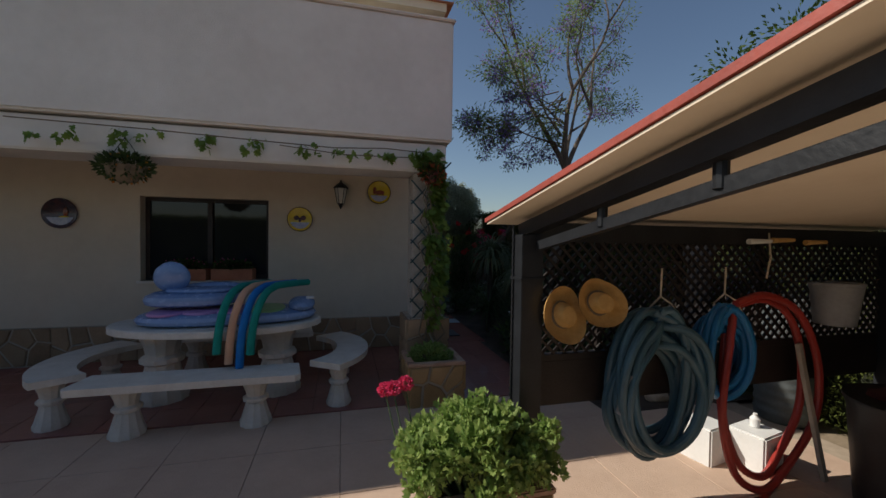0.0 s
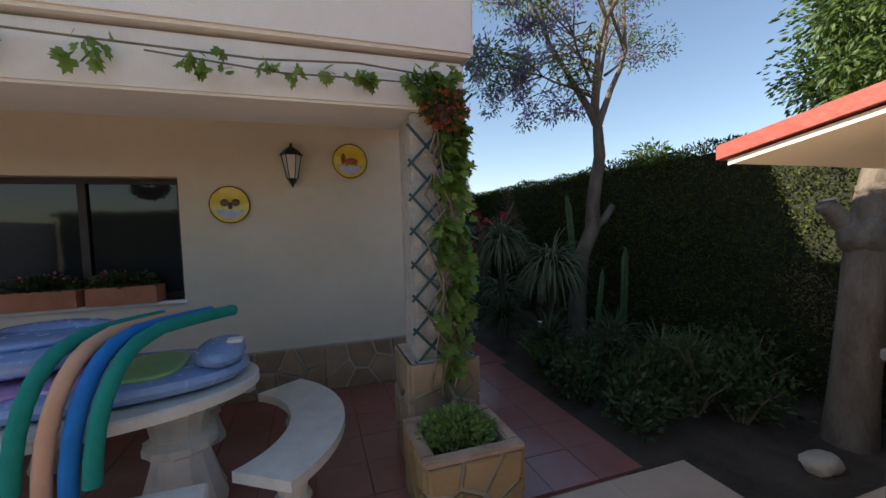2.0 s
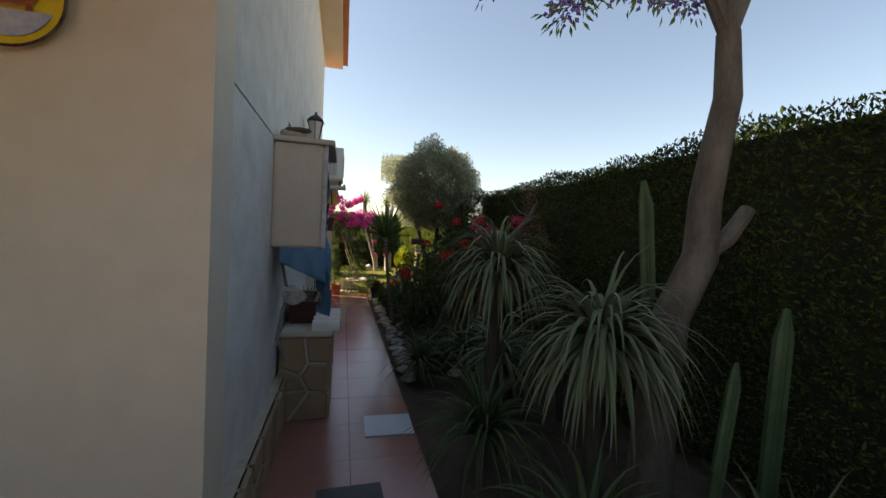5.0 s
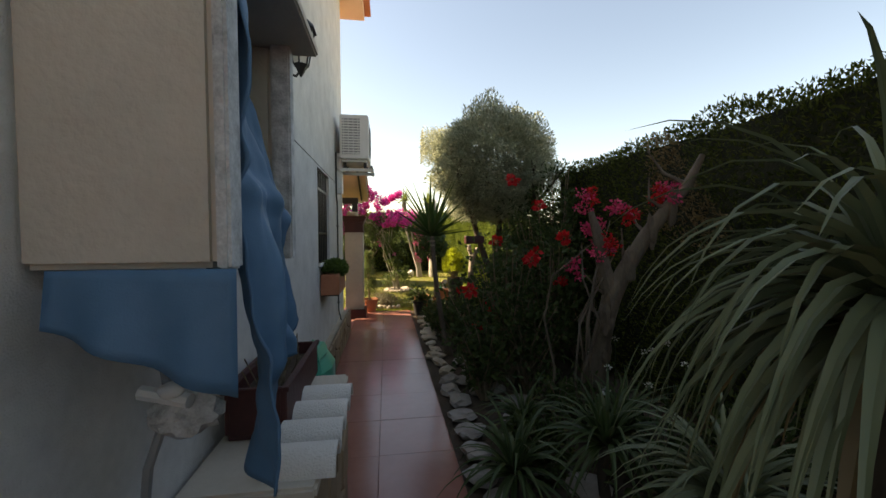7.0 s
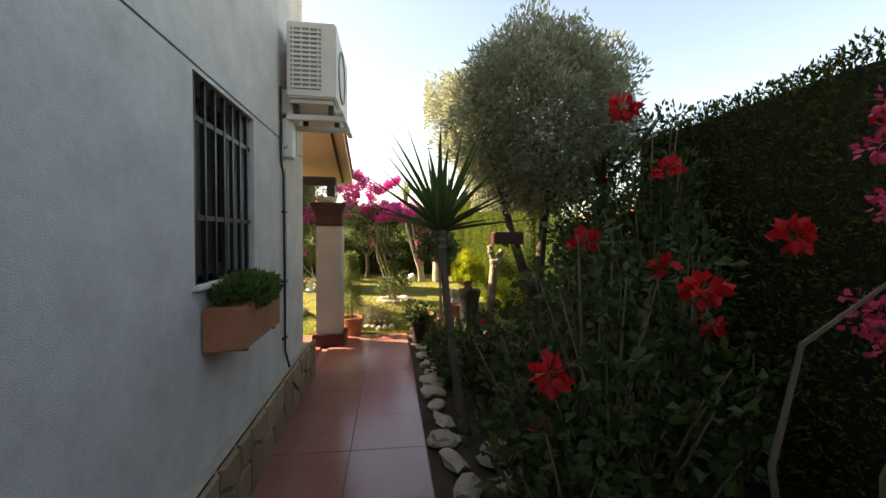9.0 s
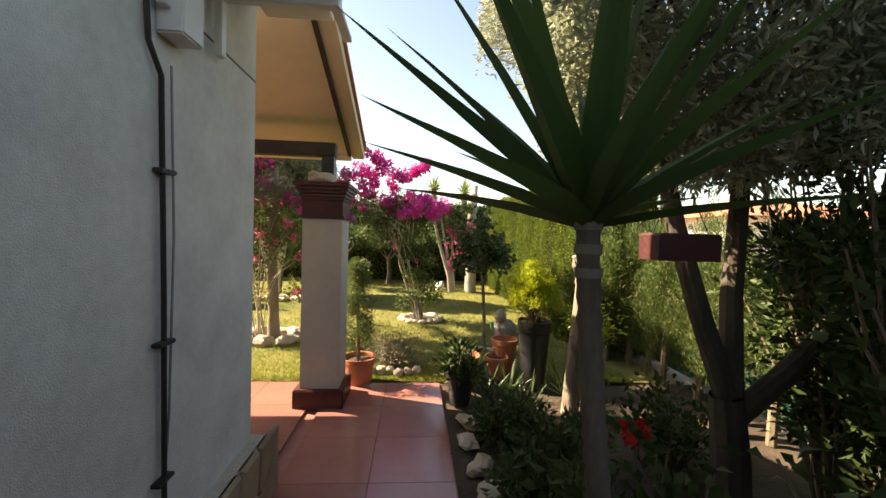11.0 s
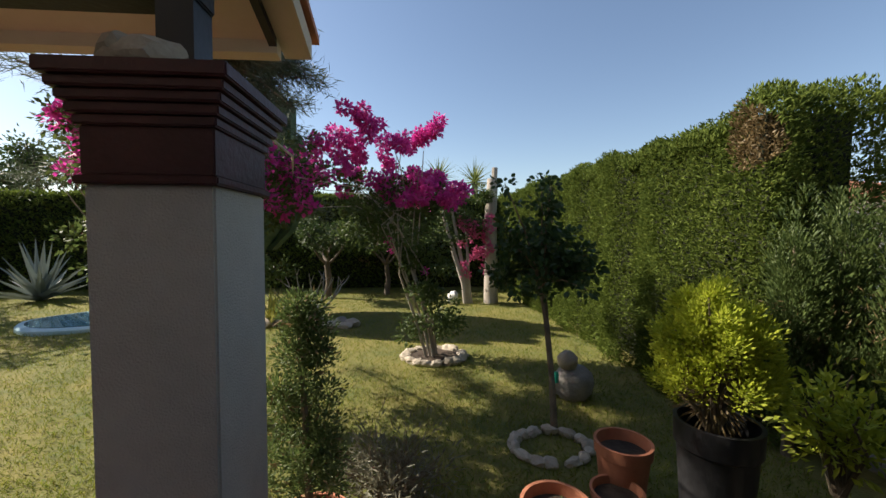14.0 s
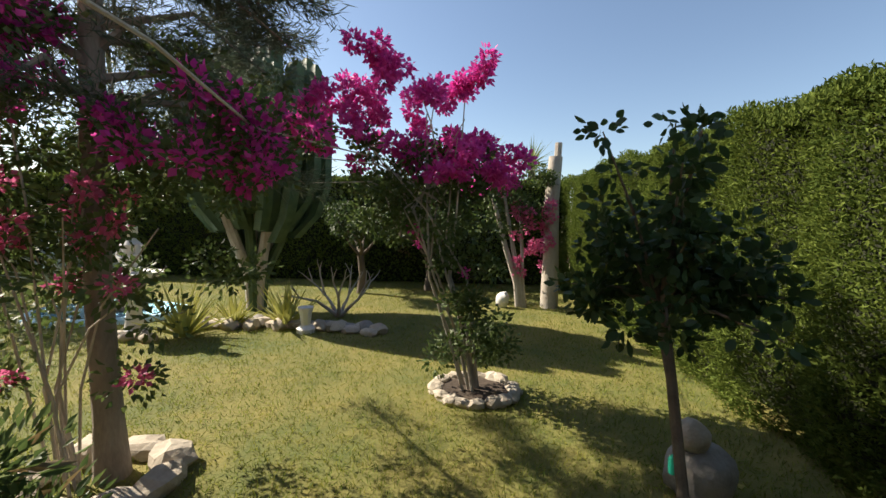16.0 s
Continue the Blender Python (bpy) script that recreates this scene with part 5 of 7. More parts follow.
box_low = thing("stone_bench_box", "low rubble stone bench box below the cupboard", "masonry bench", (1.19, 7.50, 0))
low_body = part("body", Geo().box((-0.05, 0.0, -0.03), (0.33, 0.95, 0.68), 0.01), M_MORTAR, box_low)
part("top", Geo().box((-0.05, -0.02, 0.68), (0.36, 0.97, 0.72), 0.01), M_CABINET, box_low)
for i in range(4):
    y = 7.60 + 0.17 * i
    prof = [(0.075 * math.cos(a), 0.075 * math.sin(a)) for a in np.linspace(0, math.pi, 11)]
    inner = [(0.062 * math.cos(a), 0.062 * math.sin(a)) for a in np.linspace(math.pi, 0, 11)]
    ring = prof + inner
    g = Geo()
    n = len(ring)
    vv = [(x, q, z) for x in (0.0, 0.22) for q, z in ring]
    ff = [(k, (k + 1) % n, n + (k + 1) % n, n + k) for k in range(n)] + [tuple(reversed(range(n)))] + [tuple(range(n, 2 * n))]
    solid("roof_tile", g.add(vv, ff), M_WHITE, "pale half-round roof tile laid on the bench", "roof tile", group="half-round tiles", m=pose(1.38, y, 0.72, 0, 0, 0))
trough = thing("long_planter", "long maroon plastic planter with dry stalks", "planter", (1.28, 8.13, 0.722))
g = Geo()
H = 0.33
for lo, hi in (((-0.10, -H, 0), (0.10, H, 0.02)), ((-0.11, -H, 0.02), (-0.09, H, 0.19)), ((0.09, -H, 0.02), (0.11, H, 0.19)), ((-0.09, -H, 0.02), (0.09, 0.02 - H, 0.19)), ((-0.09, H - 0.02, 0.02), (0.09, H, 0.19))):
    g.box(lo, hi, 0.003)
part("body", g, M_MAROON, trough)
part("rim", Geo().box((-0.12, -H - 0.01, 0.175), (-0.10, H + 0.01, 0.195), 0.003).box((0.10, -H - 0.01, 0.175), (0.12, H + 0.01, 0.195), 0.003).box((-0.10, -H - 0.01, 0.175), (0.10, -H + 0.01, 0.195), 0.003), M_MAROON, trough)
part("earth", Geo().box((-0.09, 0.02 - H, 0.05), (0.09, H - 0.02, 0.13)), M_SOIL, trough)
g = Geo()
for i in range(36):
    a, y = rand(-0.05, 0.05), rand(-0.27, 0.27)
    g.tube([(a, y, 0.12), (a + rand(-0.05, 0.05), y + rand(-0.06, 0.06), rand(0.18, 0.27))], 0.003, 4)
part("dry_stalks", g, M_TWIG, trough)
can = thing("watering_tub", "green plastic tub standing against the wall", "plastic tub", (1.30, 8.72, 0.0))
part("body", Geo().prism([(-0.12, -0.19), (0.10, -0.19), (0.14, -0.08), (0.14, 0.08), (0.10, 0.19), (-0.12, 0.19)], 0.0, 0.76, 0.06), M_GREENPL, can)
part("lid", Geo().prism([(-0.09, -0.15), (0.08, -0.15), (0.10, 0.0), (0.08, 0.15), (-0.09, 0.15)], 0.76, 0.81, 0.04), M_GREENPL, can)
part("lid_rib", Geo().tube([(0.0, -0.11, 0.81), (0.0, 0.11, 0.81)], 0.016, 6), M_GREENPL, can)
pipes = thing("wall_tap", "old tap with pipes and rags on the wall", "tap", (1.15, 7.42, 1.05))
part("pipe", Geo().tube([(0, 0, 0.25), (0.03, -0.02, 0.1), (0.06, -0.05, 0.0), (0.02, -0.08, -0.15), (-0.01, -0.06, -0.35), (0.05, 0.02, -0.52)], 0.012, 8), M_GREYPL, pipes)
part("valve", Geo().tube([(0.02, -0.10, 0.05), (0.14, -0.12, 0.03)], 0.018, 8).blob((0.10, -0.12, 0.06), (0.03, 0.03, 0.02), 1, 0.1, 2), M_WHITEPL, pipes)
part("rag", Geo().blob((0.10, -0.08, -0.02), (0.09, 0.05, 0.05), 5, 0.5, 3), M_CHIPPED, pipes, "pale crumpled rag")

fb = thing("window_box", "terracotta window box with trailing green geranium", "planter", (1.13, 10.20, 0.90))
part("trough", Geo().prism([(0.0, 0.0), (0.17, 0.03), (0.17, 0.60), (0.0, 0.63)], 0.0, 0.20, 0.012), M_TERRA, fb)
part("bracket", Geo().box((0.0, 0.08, -0.02), (0.16, 0.10, 0.0)).box((0.0, 0.52, -0.02), (0.16, 0.54, 0.0)), M_BLACK, fb, smooth=False)
P, D = ball(1900, (0.09, 0.32, 0.24), (0.13, 0.32, 0.085), 0.1)
D[:, 2] += 0.4
leaves("foliage", P, D, RNG.uniform(0.02, 0.042, len(P)), RNG.uniform(0.02, 0.036, len(P)), L_BOX, fb)

ac = thing("air_conditioner", "off-white outdoor air conditioner on a wall bracket", "air conditioner", (1.19, 11.42, 2.46))
part("casing", Geo().box((0.0, 0.0, 0.0), (0.36, 0.80, 0.56), 0.012), M_ACWHITE, ac)
part("coil_panel", Geo().box((0.03, -0.004, 0.06), (0.25, 0.002, 0.51)), M_GREYPL, ac, "dark coil opening", smooth=False)
for i in range(13):
    part("slat", Geo().box((0.03, -0.012, 0.065 + i * 0.034), (0.25, -0.004, 0.08 + i * 0.034)), M_ACWHITE, ac, smooth=False)
for i in range(4):
    part("upright", Geo().box((0.045 + i * 0.06, -0.014, 0.06), (0.053 + i * 0.06, -0.003, 0.51)), M_ACWHITE, ac, smooth=False)
part("fan_grille", Geo().tube([(0.365, 0.34 + 0.2 * math.cos(a), 0.28 + 0.2 * math.sin(a)) for a in np.linspace(0, 6.283, 33)], 0.008, 5, cap=False), M_GREYPL, ac)
for y in (0.08, 0.42):
    part("bracket_arm", Geo().box((-0.05, y, -0.145), (0.42, y + 0.04, -0.105), 0.003).box((-0.05, y, -0.36), (-0.02, y + 0.04, -0.105), 0.003), M_ACWHITE, ac)
    part("foot", Geo().box((0.03, y, -0.105), (0.07, y + 0.04, 0.0), 0.003).box((0.29, y, -0.105), (0.33, y + 0.04, 0.0), 0.003), M_BLACKPOT, ac, "black rubber foot")
part("cross_rail", Geo().box((0.37, 0.0, -0.104), (0.41, 0.8, -0.08), 0.003), M_ACWHITE, ac)
part("drip_tray", Geo().box((0.02, 0.04, -0.03), (0.33, 0.76, -0.001), 0.004), M_ACWHITE, ac)
cd = thing("wall_conduit", "black electric conduit clipped down the side wall", "conduit", (1.135, 11.54, 0))
part("pipe", Geo().tube([(0, -0.06, 2.55), (0, -0.07, 2.1), (0.0, -0.06, 1.98), (0, 0.0, 1.90), (0, 0.02, 1.2), (0, 0.03, 0.5), (0.03, 0.05, 0.35), (0.065, 0.06, 0.28), (0.065, 0.06, 0.0)], 0.0085, 8), M_CONDUIT, cd)
for z in (1.6, 1.05, 0.6):
    part("clip", Geo().box((-0.015, -0.02, z), (0.016, 0.06, z + 0.015), 0.003), M_CONDUIT, cd)
part("junction_box", Geo().box((-0.015, -0.01, 2.03), (0.07, 0.11, 2.55), 0.006), M_ACWHITE, cd, "white junction box")
part("thin_cable", Geo().tube([(0, 0.05, 1.95), (0.0, 0.07, 1.4), (0.0, 0.05, 0.8), (0, 0.03, 0.6)], 0.004, 5), M_GREYPL, cd)
# patches set in the path
solid("floor_mat", Geo().box((0, 0, 0), (0.38, 0.42, 0.012), 0.004), M_BLACKPOT, "dark rubber mat lying on the path", "mat", m=pose(1.52, 6.14, 0.001, 0, 0, 2))
solid("marble_tile", Geo().box((0, 0, 0), (0.38, 0.34, 0.008), 0.003), mat("pale_blue_tile", (0.40, 0.45, 0.48), (0.52, 0.57, 0.60), 4, 0.35, 0.05), "pale blue-grey tile lying on the path", "tile", m=pose(1.82, 7.14, 0.001, 0, 0, -1))

# ---- side bed plants ----
def rosette(name, label, cat, at, n, length, width, up, droop, material, stem_h=0.0, stem_r=0.04, seed=0, keel=0.25, group="", dead=0, segs=7):
    e = thing(name, label, cat, at, group=group)
    rg = np.random.default_rng(seed + 11)
    g, gd = Geo(), Geo()
    for i in range(n):
        a = i * 2.399 + rg.uniform(-0.2, 0.2)
        s = (i + 0.5) / n
        el = up[0] + (up[1] - up[0]) * (1 - s) + rg.uniform(-0.12, 0.12)
        way = (math.cos(a) * math.cos(el), math.sin(a) * math.cos(el), math.sin(el))
        (gd if i >= n - dead else g).strap((0.03 * math.cos(a), 0.03 * math.sin(a), stem_h + 0.05 * (1 - s)), way, length * rg.uniform(0.75, 1.08), width * rg.uniform(0.85, 1.15), droop * rg.uniform(0.7, 1.25), segs, keel, rg.uniform(-0.25, 0.25))
    part("leaves", g, material, e)
    if dead:
        part("dry_leaves", gd, L_HEDGEDRY, e, "withered brown leaves")
    if stem_h > 0.05:
        part("stem", Geo().tube([(0.03, 0.02, -0.06), (0.0, 0.03, stem_h * 0.5), (0, 0, stem_h + 0.04)], [stem_r * 1.2, stem_r, stem_r * 0.9], 9), M_BARKDARK, e)
    return e


rosette("dragon_plant", "tall grey-green plant with drooping strap leaves", "plant", (2.70, 6.85, -0.03), 240, 0.64, 0.034, (-0.15, 1.4), 3.1, L_ALOE, 1.32, 0.05, 1, dead=14)
rosette("dragon_plant", "grey-green plant with arching drooping strap leaves", "plant", (2.98, 6.02, -0.03), 260, 0.66, 0.036, (-0.15, 1.4), 3.1, L_ALOE, 1.02, 0.05, 2, dead=20)
rosette("dragon_plant", "smaller grey-green plant with drooping strap leaves", "plant", (3.05, 7.55, -0.03), 130, 0.58, 0.032, (-0.1, 1.3), 2.6, L_ALOE, 0.45, 0.04, 3)
for k, (x, y, h, ln, n) in enumerate([(2.50, 6.45, 0.35, 0.6, 80), (2.62, 5.55, 0.25, 0.6, 75), (3.15, 5.15, 0.3, 0.55, 60), (2.45, 8.3, 0.2, 0.5, 60), (2.95, 8.25, 0.35, 0.55, 60), (3.5, 7.2, 0.5, 0.6, 60), (2.75, 9.0, 0.12, 0.45, 60), (3.3, 8.6, 0.2, 0.5, 60)]):
    rosette("strap_plant", "dark green clump of arching strap leaves", "plant", (x, y, -0.03), n, ln, 0.03, (0.1, 1.4), 2.1, L_STRAP, h, 0.03, 20 + k, group="strap-leaved clumps")
for k, (x, y, ln, n) in enumerate([(3.65, 5.0, 0.42, 34), (3.95, 4.85, 0.4, 30), (3.2, 4.75, 0.36, 30), (3.55, 4.45, 0.40, 34)]):
    rosette("spiky_aloe", "grey-green spiky aloe in dark soil", "aloe", (x, y, -0.02), n, ln, 0.04, (0.3, 1.4), 0.5, L_ALOE, 0.12, 0.03, 40 + k, group="aloes in the bed")


def cactus(at, pts, r, ribs=6, arms=()):
    e = thing("column_cactus", "ribbed green column cactus in the bed", "cactus", at, group="column cacti")
    def ribbed(pp, rr):
        g = Geo()
        n = ribs * 4
        pp = [Vector(p) for p in pp]
        k = len(g.v)
        for i, p in enumerate(pp):
            d = (pp[min(i + 1, len(pp) - 1)] - pp[max(0, i - 1)]).normalized()
            o = (Vector((1, 0, 0)) - d * d.x).normalized()
            o2 = d.cross(o)
            taper = 1.0 if i < len(pp) - 1 else 0.35
            for j in range(n):
                a = 2 * math.pi * j / n
                q = rr * taper * (1 + 0.17 * math.cos(ribs * a))
                g.v.append(tuple(p + (o * math.cos(a) + o2 * math.sin(a)) * q))
        for i in range(len(pp) - 1):
            for j in range(n):
                a, b = i * n + j, i * n + (j + 1) % n
                g.f.append((a, b, b + n, a + n))
        g.f.append(tuple((len(pp) - 1) * n + j for j in range(n)))
        return g
    part("stem", ribbed(pts, r), M_CACTUS, e)
    for ap_, ar in arms:
        part("arm", ribbed(ap_, ar), M_CACTUS, e)
    return e


cactus((3.42, 6.22, -0.05), [(0.1, 0, 0), (0.06, 0, 0.7), (0.02, 0, 1.4), (-0.03, 0, 1.85), (-0.06, 0.0, 2.0)], 0.038)
cactus((3.82, 5.72, -0.05), [(0, 0, 0), (0.02, 0, 0.6), (0.04, 0, 1.15), (0.05, 0, 1.31)], 0.038)
cactus((3.36, 5.62, -0.05), [(-0.05, 0, 0), (0.0, 0, 0.5), (0.06, 0, 0.95), (0.07, 0, 1.07)], 0.026)

calla = thing("calla_lily", "calla lily with broad leaves and white blooms", "plant", (2.52, 5.62, -0.03))
g = Geo()
for i in range(12):
    a = i * 2.4
    g.strap((0, 0, 0), (math.cos(a) * 0.5, math.sin(a) * 0.5, 0.9), rand(0.35, 0.5), 0.12, 0.9, 6, 0.2)
part("leaves", g, L_VINE, calla)
for x, y, z in ((0.0, -0.05, 0.46),):
    part("stalk", Geo().tube([(0, 0, 0), (x, y, z)], 0.007, 5), M_CACTUS, calla)
    part("bloom", Geo().lathe([(0.004, z - 0.01), (0.010, z + 0.015), (0.024, z + 0.045), (0.032, z + 0.055)], 14, (x, y)), M_STATUE, calla, "white trumpet bloom")


def shrub(name, label, at, r, h, n, L, W, material, twigs=24, flowers=None, group="", cat="shrub", shell=0.2, thin=1.0):
    e = thing(name, label, cat, at, group=group)
    g, tips = Geo(), []
    for i in range(twigs):
        a, q = rand(0, 6.28), rand(0.2, 1.0)
        tip = (r * q * math.cos(a), r * q * math.sin(a), h * rand(0.45, 1.0) * (1.05 - 0.3 * q))
        mid = (tip[0] * 0.45 + rand(-0.05, 0.05), tip[1] * 0.45 + rand(-0.05, 0.05), tip[2] * 0.55)
        g.tube([(0.02 * math.cos(a), 0.02 * math.sin(a), -0.05), mid, tip], [0.012 * thin, 0.008 * thin, 0.004 * thin], 5)
        tips += [tip, tuple((np.array(mid) + np.array(tip)) / 2), mid]
    part("woody_frame", g, M_TWIG, e)
    P, D = clumps(n, tips, 0.16 * max(r, 0.35) / 0.4)
    D = D + np.array([0, 0, 0.35])
    leaves("foliage", P, D, RNG.uniform(0.7, 1.3, n) * L, RNG.uniform(0.8, 1.2, n) * W, material, e)
    if flowers:
        m_, k, sz = flowers[:3]
        for c in flowers[3:]:
            P, D = ball(34, c, (sz * 0.5, sz * 0.5, sz * 0.4), 0.2)
            leaves("flower", P, D, sz * 0.7, sz * 0.6, m_, e, "red flower", fold=0.15)
        for i in range(k):
            t = tips[int(RNG.integers(0, len(tips)))]
            c = (t[0] * 1.1, t[1] * 1.1, t[2] + 0.03)
            P, D = ball(26, c, (sz * 0.5, sz * 0.5, sz * 0.4), 0.2)
            leaves("flower", P, D, sz * 0.7, sz * 0.6, m_, e, "red flower", fold=0.15)
    return e


for k, (x, y, r, h) in enumerate([(2.35, 4.75, 0.28, 0.45), (2.7, 4.3, 0.35, 0.5), (3.1, 4.15, 0.35, 0.75), (2.85, 4.9, 0.4, 0.6), (2.45, 5.2, 0.25, 0.4), (3.3, 3.9, 0.3, 0.5), (2.5, 4.1, 0.25, 0.35), (3.75, 4.15, 0.3, 0.7)]):
    shrub("bed_shrub", "loose dark green shrub in the shaded bed", (x, y, -0.03), r, h, 900, 0.06, 0.028, L_DARK if k % 3 else L_STRAP, 22, group="shrubs in the bed")
for k, (x, y, r, h, fl) in enumerate([(2.75, 10.3, 0.42, 1.15, 5), (3.05, 10.75, 0.45, 1.45, 5), (2.65, 9.75, 0.30, 0.8, 3), (3.45, 10.2, 0.45, 1.5, 4), (3.6, 11.0, 0.5, 1.8, 4), (2.75, 11.55, 0.35, 0.75, 2), (3.1, 9.85, 0.35, 1.2, 3)]):
    shrub("hibiscus", "open dark-leaved hibiscus with red flowers", (x, y, -0.03), r, h, 900, 0.062, 0.04, L_DARK, 26, (L_RED, max(1, fl - 2), 0.062), "hibiscus bushes")
for k, (x, y, r, h) in enumerate([(2.6, 12.1, 0.25, 0.45), (2.85, 12.5, 0.3, 0.5), (2.6, 12.9, 0.22, 0.4), (3.6, 12.6, 0.4, 0.6), (3.3, 8.0, 0.35, 0.5), (2.7, 8.65, 0.22, 0.3), (3.2, 9.2, 0.35, 0.4), (3.9, 8.3, 0.35, 0.6), (3.9, 10.3, 0.35, 0.9), (3.9, 7.3, 0.4, 0.8)]):
    shrub("bed_shrub", "dark ground-cover shrub under the trees", (x, y, -0.03), r, h, 800, 0.055, 0.03, L_DARK, 20, group="shrubs in the bed")
for k, (x, y, r, h) in enumerate([(3.75, 11.4, 0.42, 2.45), (3.95, 11.9, 0.45, 2.55), (3.7, 10.7, 0.45, 2.2), (3.95, 11.0, 0.4, 2.5)]):
    shrub("tall_shrub", "tall dark shrub close to the olive", (x, y, -0.03), r, h, 5200, 0.055, 0.026, L_DARK, 40, (L_RED, 1, 0.07), "tall dark shrubs")
shrub("hibiscus", "tall open hibiscus carrying red flowers", (2.95, 9.95, -0.03), 0.42, 1.95, 900, 0.06, 0.038, L_DARK, 24, (L_RED, 1, 0.075, (0.04, 0.03, 2.05), (0.36, 0.15, 1.8), (-0.12, 0.05, 1.45), (0.32, -0.5, 1.48), (-0.5, -0.5, 1.05), (0.05, -0.45, 1.3)), "hibiscus bushes")
dai = thing("daisy_patch", "low patch of small white daisies", "flowers", (3.6, 9.0, -0.02))
P = np.stack([RNG.uniform(-0.55, 0.35, 300), RNG.uniform(-0.5, 0.5, 300), RNG.uniform(0.0, 0.32, 300)], 1)
leaves("foliage", P, RNG.normal(size=(300, 3)) + np.array([0, 0, 1]), 0.12, 0.012, L_STRAP, dai)
P = np.stack([RNG.uniform(-0.55, 0.35, 12), RNG.uniform(-0.5, 0.4, 12), RNG.uniform(0.45, 0.65, 12)], 1)
for p in P[:9]:
    q, d = ball(12, p, (0.02, 0.02, 0.008), 0.3)
    leaves("flower", q, d, 0.022, 0.014, L_WHITE, dai, "white daisy head")
    part("stalk", Geo().tube([(p[0], p[1], 0), tuple(p)], 0.003, 4), M_CACTUS, dai)

# jacaranda
jac = thing("jacaranda_tree", "slender jacaranda with lilac blossom and bare trunk", "tree", (0, 0, 0))
g, tips = Geo(), []
trunk = [(3.38, 6.05, -0.05), (3.40, 6.05, 0.7), (3.46, 6.05, 1.15), (3.64, 6.05, 1.50), (3.65, 6.05, 1.85), (3.70, 6.05, 2.15), (3.76, 6.05, 2.45), (3.73, 6.05, 2.82)]
g.tube(trunk, [0.13, 0.11, 0.10, 0.095, 0.085, 0.08, 0.074, 0.062], 12, cap=False)
g.tube([(3.66, 6.05, 1.52), (3.82, 6.04, 1.62), (3.95, 6.03, 1.80)], [0.06, 0.05, 0.045], 9)
for way, ln, r in (((-0.30, 0.05, 1), 1.25, 0.052), ((0.1, 0.1, 1), 1.35, 0.056), ((0.42, -0.1, 1), 1.25, 0.05), ((0.15, 0.35, 1), 1.1, 0.042)):
    branch_out(g, trunk[-1], way, ln, r, 3, tips, 0.50, 0.16, 8, 2)
for p0, way in (((3.66, 6.05, 3.2), (-1, 0.1, 0.25)), ((3.62, 6.05, 3.4), (-0.9, -0.4, 0.3)), ((3.85, 6.05, 3.5), (0.9, 0.3, 0.5)), ((3.7, 6.05, 3.6), (-0.6, 0.6, 0.6))):
    branch_out(g, p0, way, 0.80, 0.022, 2, tips, 0.6, 0.08, 5, 3)
part("trunk", g, M_BARK, jac)
P, D = clumps(9500, tips, 0.27, 0.7)
D = D * 0.8 + np.array([0, 0, -0.15])
leaves("crown", P, D, RNG.uniform(0.04, 0.085, len(P)), 0.020, L_JACA, jac)
droop = [(rand(2.35, 3.55), rand(5.75, 6.4), rand(2.85, 4.2)) for _ in range(46)]
g = Geo()
for c in droop[:26]:
    p = (3.66 + rand(-0.1, 0.1), 6.05, rand(3.2, 4.2))
    g.tube([p, tuple((np.array(p) + np.array(c)) / 2 + np.array([0, 0, 0.15])), c], [0.012, 0.008, 0.003], 5)
part("twig_frame", g, M_BARK, jac)
P, D = clumps(2300, droop, 0.17, 0.8)
leaves("side_foliage", P, D * 0.8 + np.array([0, 0, -0.2]), RNG.uniform(0.04, 0.08, len(P)), 0.019, L_JACA, jac)
P, D = clumps(1500, [c for c in droop if c[0] < 2.9 or c[2] < 3.2], 0.12, 0.9)
leaves("side_blossom", P, D, 0.04, 0.03, L_LILAC, jac, "lilac blossom clusters")
sel = [tips[i] for i in range(0, len(tips), 4)]
P, D = clumps(3200, sel, 0.14, 0.9)
leaves("blossom", P, D, 0.04, 0.03, L_LILAC, jac, "lilac blossom clusters")

# cut tree by the hedge
st = thing("pruned_tree", "thick pruned grey trunk with sawn limbs", "tree", (3.76, 3.42, -0.05))
g = Geo()
g.tube([(-0.04, 0.03, 0), (-0.02, 0.02, 0.4), (0.0, 0.0, 1.0), (0.02, -0.01, 1.5), (0.06, -0.02, 1.75), (0.12, -0.02, 1.98), (0.14, -0.02, 2.05)], [0.155, 0.135, 0.125, 0.118, 0.105, 0.09, 0.085], 14)
g.tube([(0.0, 0.04, 1.50), (-0.10, 0.10, 1.62), (-0.15, 0.13, 1.70)], [0.08, 0.065, 0.06], 10)
g.tube([(0.10, -0.02, 1.84), (0.24, -0.03, 1.99), (0.44, -0.03, 2.14), (0.74, -0.01, 2.36), (1.0, 0.0, 2.66)], [0.085, 0.07, 0.056, 0.042, 0.02], 10)
g.blob((0.10, -0.03, 1.80), (0.125, 0.11, 0.12), 61, 0.35, 3).blob((0.15, -0.02, 1.98), (0.10, 0.10, 0.10), 62, 0.4, 3).blob((-0.15, 0.13, 1.69), (0.07, 0.07, 0.06), 63, 0.4, 2).blob((0.0, 0.0, 1.50), (0.15, 0.14, 0.16), 64, 0.3, 3)
part("trunk", g, M_BARK, st)
part("sawn_face", Geo().tube([(-0.15, 0.13, 1.742), (-0.152, 0.132, 1.755)], 0.052, 12), M_BARKPALE, st, "pale sawn end")
C = [(rand(0.30, 1.5), rand(-0.5, 0.4), rand(2.45, 3.3)) for _ in range(40)]
